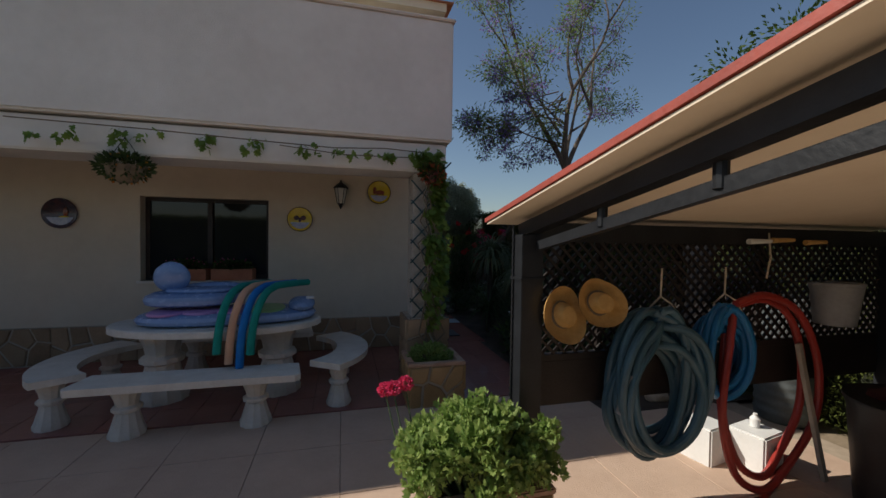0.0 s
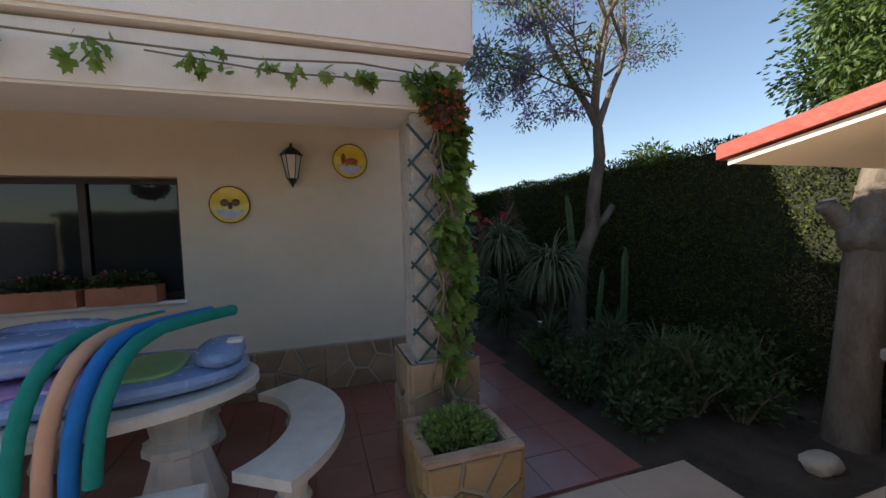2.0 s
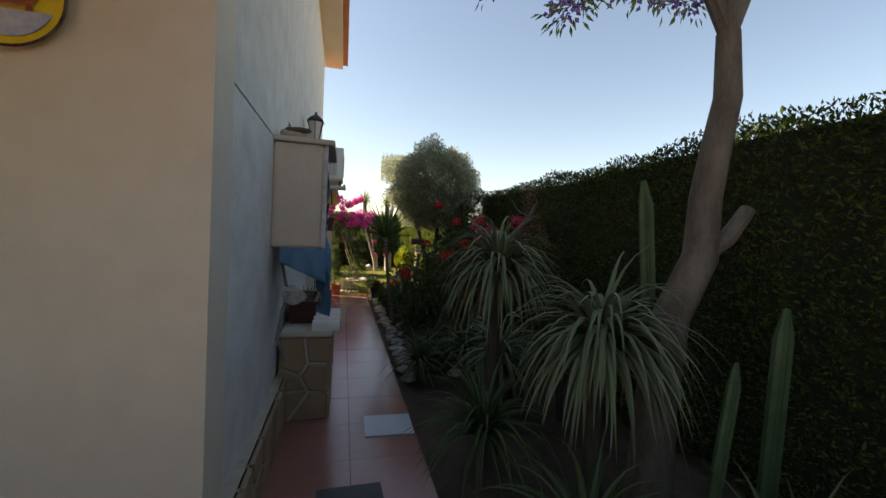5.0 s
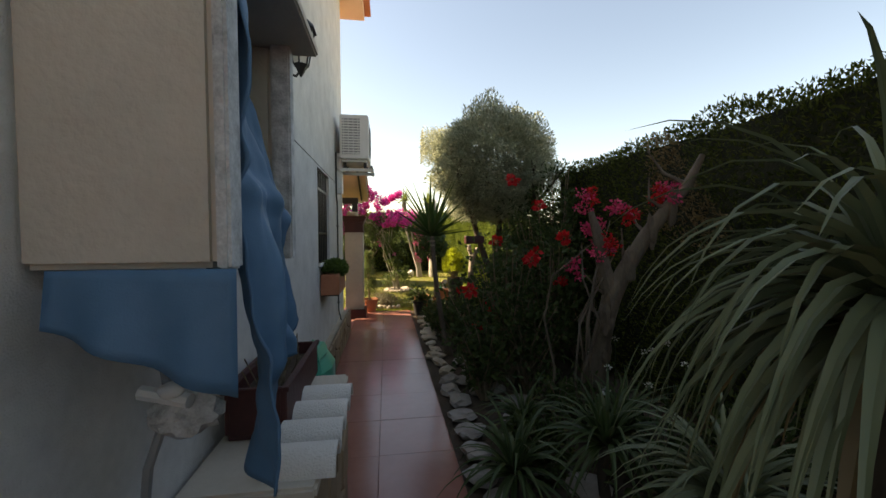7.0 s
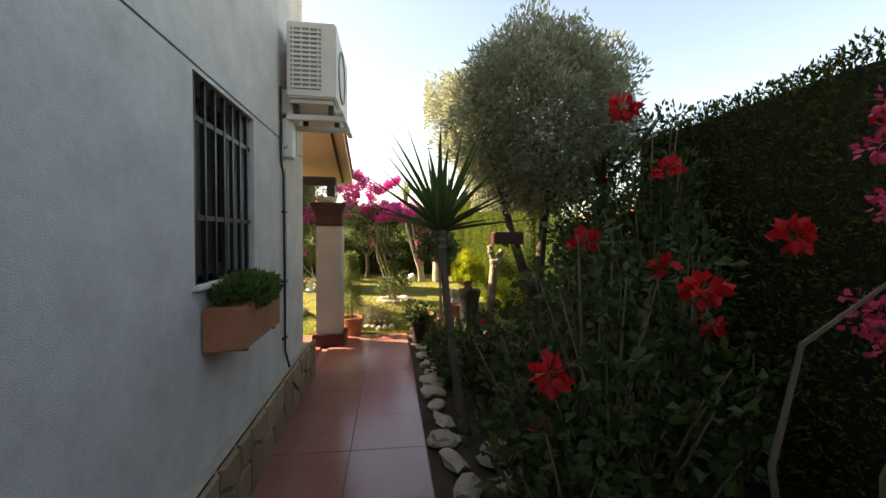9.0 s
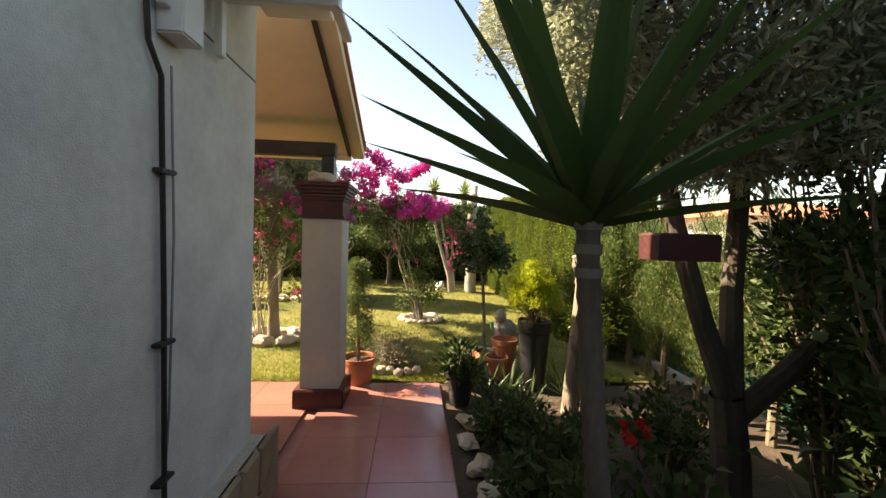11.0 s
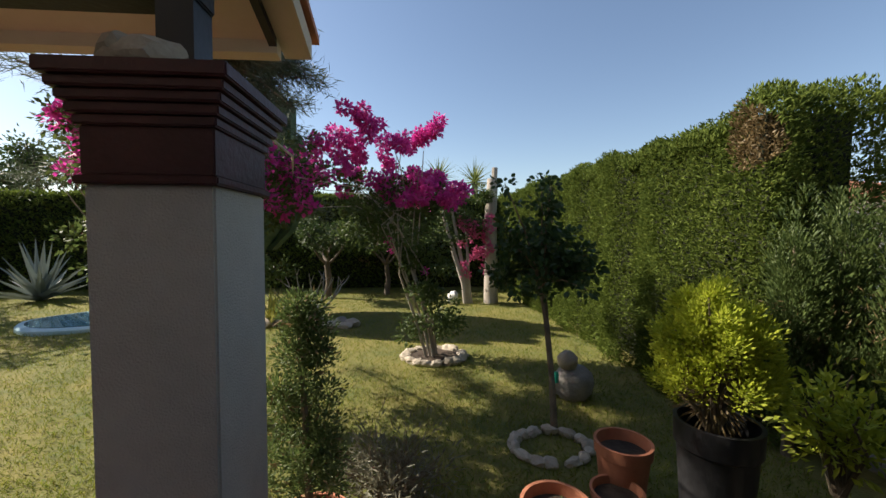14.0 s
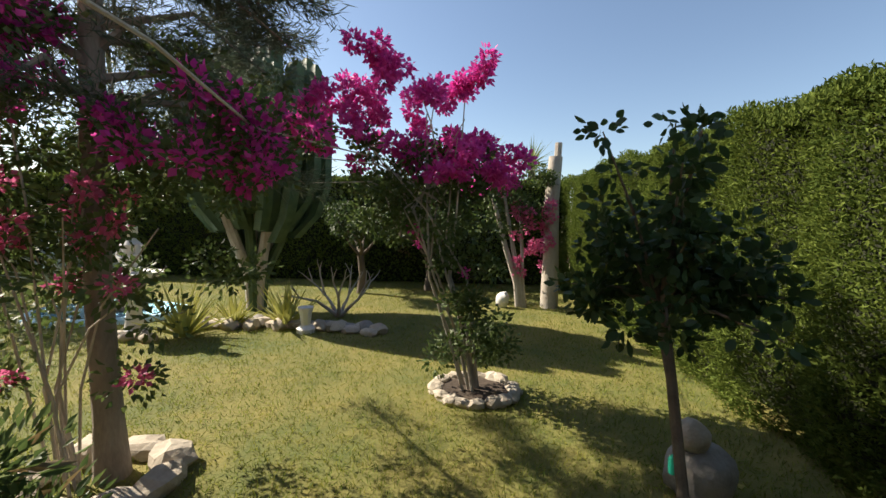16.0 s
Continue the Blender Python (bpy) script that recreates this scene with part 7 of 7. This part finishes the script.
rosette("agave", "large blue-grey agave near the back hedge", "agave", (-5.9, 21.1, -0.02), 34, 1.25, 0.16, (0.25, 1.4), 0.0, L_AGAVE, 0.0, seed=90, keel=0.4, segs=5)
va = thing("garden_vase", "small white plaster garden pedestal", "ornament", (0.0, 18.38, -0.01))
part("body", Geo().lathe([(0.12, 0), (0.12, 0.05), (0.06, 0.10), (0.08, 0.25), (0.10, 0.30), (0.10, 0.32)], 8), M_STATUE, va)
fr = thing("frangipani", "bare-branched pale frangipani shrub", "shrub", (0.15, 19.2, -0.02))
g, tips = Geo(), []
for a in range(5):
    branch_out(g, (0, 0, 0), (math.cos(a * 1.3) * 0.7, math.sin(a * 1.3) * 0.5, 0.7), 0.4, 0.035, 2, tips, 0.5, 0.1, 6, 2)
part("woody_frame", g, M_BARKPALE, fr)

# pond and fountain figure
pond = thing("pond", "shallow blue-painted garden pond with rocks", "pond", (-3.05, 18.9, 0))
def kidney(a, b, n=40):
    return [(a * math.cos(t) * (1 + 0.08 * math.sin(2 * t)), b * math.sin(t) * (1 + 0.12 * math.cos(3 * t))) for t in np.linspace(0, 2 * math.pi, n + 1)[:-1]]
part("rim", Geo().prism(kidney(1.0, 0.72), -0.02, 0.07, 0.03), M_POND, pond)
part("water", Geo().prism(kidney(0.90, 0.63), 0.072, 0.078, 0.002), M_WATER, pond, "clear still water").visible_shadow = False
for i, (x, y) in enumerate(((0.2, -0.1), (0.35, 0.0), (0.28, 0.15), (0.1, 0.05))):
    part("rock", Geo().blob((x, y, 0.12), (0.13, 0.11, 0.10), 60 + i, 0.3, 2), M_GREYROCK, pond, "dark wet rock")
g = Geo().lathe([(0.16, 0.0), (0.16, 0.06), (0.10, 0.10), (0.075, 0.30), (0.10, 0.42), (0.09, 0.55), (0.15, 0.66), (0.30, 0.72), (0.31, 0.76), (0.10, 0.75), (0.075, 0.80), (0.10, 0.88), (0.085, 0.98), (0.105, 1.08), (0.05, 1.14), (0.035, 1.17), (0.065, 1.22), (0.06, 1.29), (0.02, 1.33)], 20)
g.tube([(-0.09, -0.02, 1.08), (-0.13, -0.05, 0.95), (-0.05, -0.09, 0.90)], 0.028, 8).tube([(0.09, -0.02, 1.08), (0.12, -0.05, 0.97), (0.05, -0.09, 0.93)], 0.028, 8)
solid("fountain_statue", g, M_STATUE, "white plaster fountain figure above a basin", "statue", m=pose(-1.90, 17.98, -0.01))
for i in range(5):
    solid("base_stone", Geo().blob((0, 0, 0.03), (0.10, 0.08, 0.06), 70 + i, 0.2, 2), M_ROCK, "pale stone at the foot of the fountain", "stone", group="fountain stones", m=pose(-2.1 + 0.13 * i, 17.80 + 0.05 * (i % 2), 0))

# small trees at the back
leafy_tree("lemon_tree", "small dark lemon tree by the back hedge", (-0.05, 21.1, -0.02), 0.75, 0.75, 1.3, 3200, 0.08, 0.04, L_DARK, M_BARK, 5, 0.8, 0.07)
leafy_tree("orange_tree", "small dark citrus tree by the back hedge", (1.2, 21.6, -0.02), 0.7, 0.75, 1.3, 3000, 0.08, 0.04, L_DARK, M_BARK, 5, 0.8, 0.06)
pb = thing("pink_bougainvillea", "pink bougainvillea trained on pale trunks", "bougainvillea", (2.85, 20.3, 0))
g = Geo()
for x0, x1, r in ((0.05, -0.45, 0.06), (0.1, -0.25, 0.05), (0.15, 0.0, 0.04)):
    g.tube([(x0, 0, -0.03), (x0 - 0.05, 0, 0.4), ((x0 + x1) / 2, 0, 1.0), (x1, 0, 1.9)], [r, r * 0.9, r * 0.75, r * 0.5], 8)
part("woody_frame", g, M_BARKPALE, pb)
blooms(pb, [(rand(-0.1, 0.55), rand(-0.2, 0.2), rand(0.6, 1.9)) for _ in range(26)], 1500, 0.11, 0.05, L_BOUGPINK, "pink bract clusters")
blooms(pb, [(rand(-0.95, 0.0), rand(-0.2, 0.2), rand(1.9, 2.35)) for _ in range(22)], 1300, 0.12, 0.05, L_BOUG, "magenta bract clusters", "top_blossom")
P, D = clumps(2400, [(rand(-0.8, 0.5), rand(-0.2, 0.2), rand(1.3, 2.3)) for _ in range(30)], 0.16)
leaves("foliage", P, D, 0.06, 0.04, L_BOUGLEAF, pb)
solid("white_stone", Geo().blob((0, 0, 0.12), (0.11, 0.1, 0.16), 75, 0.25, 2), M_STATUE, "white stone ornament under the pink bougainvillea", "ornament", m=pose(2.62, 20.2, 0))
pp = thing("cut_palm", "tall cut pale palm trunk in the garden", "tree stump", (3.42, 20.35, -0.03))
part("trunk", Geo().tube([(0, 0, 0), (0.0, 0, 0.9), (-0.02, 0, 1.8), (0.02, 0, 2.55)], [0.15, 0.13, 0.12, 0.11], 12), M_BARKPALE, pp)
part("stub", Geo().tube([(-0.05, 0, 2.2), (-0.25, 0, 2.28)], 0.04, 7), M_BARKPALE, pp)
part("stub", Geo().tube([(0.05, 0, 2.5), (0.06, 0, 2.78)], 0.06, 7), M_BARKPALE, pp)
for k, (x, y, z) in enumerate(((2.6, 24.6, 3.1), (3.7, 24.4, 2.95))):
    pt = rosette("palm_tree", "small fan palm beyond the back hedge", "palm", (x, y, z), 60, 0.75, 0.05, (-0.3, 1.4), 0.35, L_PALM, 0.0, seed=100 + k, group="palms beyond the hedge")
    part("trunk", Geo().tube([(0, 0, -z - 0.05), (0, 0, -0.2), (0, 0, 0.05)], [0.14, 0.10, 0.09], 10), M_BARK, pt)

# standard rose
ro = thing("standard_rose", "standard rose tree with a dark round crown", "rose tree", (2.85, 15.10, -0.02))
g, tips = Geo(), []
head = np.array((-0.01, 0.30, 1.05))
g.tube([(0, 0, 0), (0.005, 0.09, 0.4), (-0.005, 0.2, 0.8), tuple(head)], [0.028, 0.022, 0.021, 0.028], 9)
for i in range(30):
    a, el = rand(0, 6.28), rand(0.0, 1.45)
    ln = rand(0.30, 0.48) if el < 1.0 else rand(0.55, 0.88)
    tip = head + ln * np.array((math.cos(a) * math.cos(el), math.sin(a) * math.cos(el), math.sin(el)))
    mid = (head + tip) / 2 + np.array([0, 0, 0.05])
    part("branch", Geo().tube([tuple(head), tuple(mid), tuple(tip)], [0.011, 0.007, 0.003], 5), M_TWIG, ro)
    tips += [tuple(tip), tuple(mid), tuple((mid + tip) / 2)]
part("trunk", g, M_TWIG, ro)
P, D = clumps(3600, tips + [tuple(head + np.array((rand(-0.33, 0.33), rand(-0.3, 0.3), rand(-0.05, 0.5)))) for _ in range(40)], 0.085)
D[:, 2] -= 0.1
broad_leaves("crown", P, D, RNG.uniform(0.03, 0.062, len(P)), RNG.uniform(0.022, 0.042, len(P)), OVAL, L_ROSE, ro)
stone_ring(2.76, 14.92, 0.25, 0.2, 14, 0.06, "grey-white stone in the ring under the rose", M_ROCK, 170)
ur = thing("stone_block", "weathered grey stone block on the lawn", "stone block", (3.24, 15.72, -0.01))
part("block", Geo().blob((0, 0, 0.12), (0.17, 0.14, 0.17), 81, 0.18, 3), M_GREYROCK, ur)
solid("top_rock", Geo().blob((0, 0, 0.06), (0.085, 0.08, 0.085), 82, 0.15, 3), M_ROCK, "pale round rock on the stone block", "rock", m=pose(3.18, 15.70, 0.26))
solid("green_tap_cap", Geo().lathe([(0.02, 0), (0.025, 0.07), (0.015, 0.09)], 10), M_GREENPL, "small green plastic cap beside the stone", "cap", m=pose(3.05, 15.62, 0.16))


# pots
def pot(at, r, h, material, label, group="", tilt=0):
    e = thing("flower_pot", label, "flower pot", at, group=group)
    e.matrix_world = pose(*at, tilt, 0, 0)
    part("body", Geo().lathe([(r * 0.70, 0), (r * 0.93, h * 0.82), (r, h * 0.84), (r * 1.02, h), (r * 0.92, h), (r * 0.88, h * 0.82), (r * 0.8, h * 0.8)], 28), material, e)
    part("earth", Geo().lathe([(r * 0.85, h * 0.78), (r * 0.85, h * 0.84)], 20), M_SOIL, e)
    return e


pot((1.43, 14.02, -0.01), 0.165, 0.26, M_TERRA, "terracotta pot with a small conifer", "terracotta pots")
dw = thing("dwarf_conifer", "small upright grey-green conifer in a pot", "conifer", (1.43, 14.02, 0.2))
part("trunk", Geo().tube([(0, 0, 0), (-0.02, 0, 0.5), (-0.05, 0, 1.0)], [0.02, 0.014, 0.005], 6), M_TWIG, dw)
C = [(rand(-0.13, 0.15) * (1 - z / 1.3) * 1.3 - 0.03, rand(-0.13, 0.13) * (1.2 - z), z) for z in np.linspace(0.12, 0.95, 60)]
P, D = clumps(11000, C, 0.075)
D = D * 0.7 + np.array([0, 0, 0.4])
leaves("foliage", P, D, RNG.uniform(0.014, 0.030, len(P)), RNG.uniform(0.006, 0.010, len(P)), L_CONIF, dw)
P, D = clumps(260, C, 0.08)
leaves("dry_foliage", P, D, 0.04, 0.011, L_HEDGEDRY, dw)
lav = shrub("grey_herb", "dry grey lavender bush beside the pot", (1.72, 14.45, -0.02), 0.32, 0.42, 1500, 0.05, 0.010, L_GREY, 60, thin=0.5)
for i in range(7):
    solid("bed_rock", Geo().blob((0, 0, 0.03), (rand(0.05, 0.08), 0.05, 0.05), 300 + i, 0.25, 2), M_ROCK, "pale stone round the lavender", "rock", group="stones round the lavender", m=pose(1.45 + 0.09 * i, 14.22 + rand(-0.03, 0.06), 0, 0, 0, rand(0, 90)))
pot((2.36, 13.55, 0.0), 0.12, 0.26, M_BLACKPOT, "black plastic pot at the end of the path", "black pots")
shrub("potted_plant", "dark leafy plant in the black pot", (2.36, 13.55, 0.2), 0.13, 0.30, 500, 0.07, 0.03, L_DARK, 12, cat="plant")
pot((2.44, 13.98, 0.0), 0.15, 0.30, M_TERRA, "leaning terracotta pot at the lawn edge", "terracotta pots", 4)
pot((2.80, 14.15, 0.0), 0.12, 0.22, M_TERRA, "terracotta pot among the cacti", "terracotta pots")
pot((2.92, 14.32, 0.0), 0.14, 0.36, M_TERRA, "tall terracotta pot among the cacti", "terracotta pots")
pot((3.12, 13.95, 0.0), 0.16, 0.64, M_BLACKPOT, "tall black pot with a golden conifer", "black pots")
gc = thing("golden_conifer", "yellow-green golden conifer in a black pot", "conifer", (3.10, 13.95, 0.56))
g = Geo()
P, D = [], []
for i in range(95):
    a, q = i * 2.4, math.sqrt((i + 0.5) / 95)
    z = 0.08 + 0.46 * math.sqrt(max(0.0, 1.02 - q * q)) * rand(0.62, 1.12)
    reach = 0.225 * q * rand(0.8, 1.15)
    tip = np.array((reach * math.cos(a), reach * math.sin(a), z + 0.06))
    if i % 3 == 0:
        g.tube([(0, 0, 0), tuple(tip * np.array([0.35, 0.35, 0.55])), tuple(tip)], [0.010, 0.007, 0.003], 5)
    k = 150
    d = unit(RNG.normal(size=(k, 3)))
    P.append(tip + d * RNG.uniform(0.15, 1, (k, 1)) * np.array([0.052, 0.052, 0.06]))
    D.append(d * 0.6 + np.array([math.cos(a) * q * 0.5, math.sin(a) * q * 0.5, 0.5]))
part("woody_frame", g, M_TWIG, gc)
P, D = np.concatenate(P), np.concatenate(D)
leaves("foliage", P, D, RNG.uniform(0.014, 0.030, len(P)), RNG.uniform(0.008, 0.013, len(P)), L_LIME, gc)
P, D = ball(400, (0, 0, 0.20), (0.15, 0.14, 0.16), 0.1)
leaves("dry_foliage", P, D, 0.045, 0.009, L_HEDGEDRY, gc, "brown inner sprays")
shrub("lime_shrub", "small lime-green shrub behind the cut trunk", (3.75, 14.0, 0.3), 0.25, 0.55, 900, 0.05, 0.02, L_LIME, 16)
for k, (x, y, s) in enumerate(((2.62, 13.62, 0.34), (2.82, 13.72, 0.30), (2.9, 13.4, 0.30), (2.55, 13.25, 0.26), (3.35, 13.75, 0.34), (2.75, 13.1, 0.3))):
    rosette("spiky_aloe", "dark spiky aloe among the pots", "aloe", (x, y, -0.01), 18, s, 0.04, (0.4, 1.4), 0.2, L_STRAP, 0.0, seed=120 + k, group="aloes among the pots")
# cut trunk in the bed
ct = thing("dead_tree", "pale cut tree trunk with sawn fork", "tree stump", (3.33, 13.42, -0.05))
g = Geo().tube([(-0.05, 0, 0), (-0.03, 0, 0.45), (0.0, 0, 0.9), (0.02, 0, 1.15)], [0.075, 0.062, 0.054, 0.056], 12)
g.tube([(0.015, 0, 1.10), (-0.025, 0, 1.22), (-0.045, 0, 1.34)], [0.042, 0.034, 0.034], 9).tube([(0.03, 0, 1.10), (0.08, 0, 1.2), (0.115, 0, 1.29)], [0.042, 0.034, 0.032], 9)
g.blob((0.02, -0.01, 1.12), (0.068, 0.065, 0.08), 310, 0.5, 3).blob((-0.035, 0, 1.27), (0.045, 0.042, 0.05), 311, 0.5, 2).blob((0.09, 0, 1.23), (0.045, 0.042, 0.045), 312, 0.5, 2).blob((-0.02, -0.03, 0.62), (0.06, 0.05, 0.09), 313, 0.4, 2)
part("trunk", g, M_BARKMID, ct)
part("sawn_face", Geo().tube([(-0.045, 0, 1.335), (-0.047, 0, 1.35)], 0.035, 9), M_BARKPALE, ct, "pale sawn end")
part("sawn_face", Geo().tube([(0.115, 0, 1.285), (0.118, 0, 1.30)], 0.033, 9), M_BARKPALE, ct, "pale sawn end")


# conifers along the boundary
def cypress(x, y, h, r):
    """A slim bushy conifer: upright feathery plumes round a bare foot."""
    e = thing("cypress", "bushy grey-green cypress at the boundary", "conifer", (x, y, -0.03), group="boundary cypresses")
    part("trunk", Geo().tube([(0, 0, 0), (0.02, 0.01, h * 0.4), (0, 0, h * 0.8)], [0.035, 0.028, 0.01], 7), M_TWIG, e)
    P, D = [], []
    for i in range(46):
        a, q = i * 2.4 + rand(-0.3, 0.3), rand(0.25, 1.0)
        z0 = h * rand(0.12, 0.66)
        out = r * q * (1.15 - z0 / h)
        top = min(h * rand(0.94, 1.02), z0 + rand(0.45, 0.75) * (1.25 - 0.6 * q))
        k = 300
        s_ = RNG.uniform(0, 1, (k, 1))
        w = 0.085 * np.sin(np.pi * (0.12 + 0.83 * s_)) + 0.012
        c = np.array([math.cos(a), math.sin(a), 0.0])
        p = c * out * (0.75 + 0.35 * s_) + np.array([0, 0, 1.0]) * (z0 + (top - z0) * s_)
        d = unit(RNG.normal(size=(k, 3)) * np.array([1, 1, 0.4]))
        P.append(p + d * w * RNG.uniform(0.3, 1, (k, 1)))
        D.append(d * 0.5 + c * 0.2 + np.array([0, 0, 0.8]))
    P, D = np.concatenate(P), np.concatenate(D)
    leaves("foliage", P, D, RNG.uniform(0.022, 0.05, len(P)), RNG.uniform(0.006, 0.011, len(P)), L_CONIF, e)
    P = np.stack([RNG.normal(size=500) * r * 0.45, RNG.normal(size=500) * r * 0.45, RNG.uniform(0.12, 0.6, 500) * h], 1)
    leaves("dry_foliage", P, RNG.normal(size=(500, 3)) + np.array([0, 0, 0.5]), 0.05, 0.006, L_HEDGEDRY, e, "brown dry inner twigs")
    return e


for x, y, h, r in ((4.26, 14.74, 1.72, 0.20), (4.50, 14.66, 1.76, 0.26), (4.58, 14.40, 1.88, 0.28), (4.50, 14.02, 1.80, 0.30), (4.60, 13.66, 1.92, 0.30), (4.50, 13.28, 1.80, 0.30), (4.58, 12.88, 1.90, 0.30), (4.5, 12.45, 1.85, 0.30)):
    cypress(x, y, h, r)
hang = thing("hanging_basket", "terracotta hanging pot with trailing plant", "hanging basket", (-0.42, 13.62, 1.55))
part("bowl", Geo().lathe([(0.07, 0), (0.12, 0.10), (0.13, 0.14)], 18), M_TERRA, hang)
part("hanger", Geo().tube([(0, 0, 0.14), (0, 0, 0.52)], 0.004, 4), M_BLACK, hang)
P, D = ball(500, (0, 0, 0.18), (0.18, 0.17, 0.12), 0.2)
leaves("foliage", P, D, 0.06, 0.025, L_DARK, hang)
sc = thing("conch_shell", "pale seashell resting on the pillar capital", "shell", (1.17, 13.49, 1.828))
part("shell", Geo().blob((0, 0, 0.03), (0.10, 0.055, 0.055), 91, 0.3, 3).blob((-0.06, 0.0, 0.05), (0.05, 0.045, 0.045), 92, 0.3, 2), M_ROCK, sc)
# neighbour's house beyond the boundary
nb = thing("neighbour_house", "low white house with an orange tiled roof", "house", (13.6, 23.2, -0.05))
part("wall", Geo().box((-2.5, -2.5, 0), (3.5, 3.5, 2.3)), M_WHITE, nb, smooth=False)
part("roof", Geo().add([(-3, -3, 2.3), (4, -3, 2.3), (4, 4, 2.3), (-3, 4, 2.3), (0, 0.5, 3.15), (1.5, 0.5, 3.15)], [(0, 1, 5, 4), (1, 2, 5), (2, 3, 4, 5), (3, 0, 4), (3, 2, 1, 0)]), M_ORANGE, nb, smooth=False)
leafy_tree("distant_tree", "pale feathery tree beyond the hedge", (-5.0, 26.0, -0.05), 2.2, 2.2, 4, 6000, 0.16, 0.05, L_OLIVE, M_BARKDARK, 6)
leafy_tree("distant_tree", "dark tree beyond the garden hedge", (-9.5, 25.5, -0.05), 2.0, 1.6, 4, 3500, 0.16, 0.07, L_DARK, M_BARKDARK, 5)
# stands out of view; placed to throw a shadow band over the lawn
leafy_tree("shade_tree", "unseen broad tree placed to shade the west lawn", (-8.0, 19.2, -0.05), 1.8, 1.7, 3, 6000, 0.13, 0.07, L_DARK, M_BARKDARK, 6)

# ---- laid pieces: tiles, slabs, facing stones ----
tiles(path_floor, 1.20, 5.84, 2, 16, 0.505, 0.51, 0.0, 0.02, M_REDTILE, 0.002)
tiles(porch_floor, -3.6, 3.69, 17, 6, 0.335, 0.352, 0.0, 0.02, M_REDTILE, 0.004)
tiles(back_floor, -1.9, 12.50, 6, 3, 0.50, 0.505, 0.0, 0.02, M_REDTILE, 0.002)
tiles(terrace_edge, -3.6, 3.06, 10, 1, 0.60, 0.60, 0.0, 0.035, M_PAVER, 0.004, "slab")
tiles(terrace, -3.6, 0.06, 12, 5, 0.60, 0.60, 0.0, 0.035, M_PAVER, 0.004, "slab")

for k in range(6):
    flagstones(front_base, wall_frame((-4.3 + 0.9 * k, 5.75, 0.0), (1, 0, 0), (0, 0, 1)), 0.9, 0.44, 4, 2, 10 + k)
for k in range(7):
    flagstones(side_base, wall_frame((1.19, 5.87 + 0.94 * k, 0.0), (0, 1, 0), (0, 0, 1)), 0.94, 0.36, 4, 2, 30 + k)
flagstones(base, wall_frame((0.68, 4.10, 0.0), (1, 0, 0), (0, 0, 1)), 0.44, 0.73, 2, 3, 50)
flagstones(base, wall_frame((0.68, 4.55, 0.0), (0, -1, 0), (0, 0, 1)), 0.45, 0.73, 2, 3, 51)
flagstones(base, wall_frame((1.12, 4.10, 0.0), (0, 1, 0), (0, 0, 1)), 0.45, 0.73, 2, 3, 52)
flagstones(planter_body_1, wall_frame((-0.26, -0.235, 0.0), (1, 0, 0), (0, 0, 1)), 0.52, 0.41, 3, 2, 53, material=M_STONEGOLD)
flagstones(planter_body_1, wall_frame((-0.26, 0.235, 0.0), (0, -1, 0), (0, 0, 1)), 0.47, 0.41, 3, 2, 54, material=M_STONEGOLD)
flagstones(planter_body_1, wall_frame((0.26, -0.235, 0.0), (0, 1, 0), (0, 0, 1)), 0.47, 0.41, 3, 2, 55, material=M_STONEGOLD)
flagstones(planter_body_2, wall_frame((-0.30, -0.14, 0.0), (1, 0, 0), (0, 0, 1)), 0.60, 0.36, 4, 2, 56, material=M_STONEGOLD)
flagstones(planter_body_2, wall_frame((-0.30, 0.14, 0.0), (0, -1, 0), (0, 0, 1)), 0.28, 0.36, 2, 2, 57, material=M_STONEGOLD)
flagstones(planter_body_2, wall_frame((0.30, -0.14, 0.0), (0, 1, 0), (0, 0, 1)), 0.28, 0.36, 2, 2, 59, material=M_STONEGOLD)
flagstones(low_body, wall_frame((-0.05, 0.0, 0.0), (1, 0, 0), (0, 0, 1)), 0.38, 0.67, 2, 3, 58)
flagstones(low_body, wall_frame((0.33, 0.0, 0.0), (0, 1, 0), (0, 0, 1)), 0.95, 0.67, 4, 3, 60)
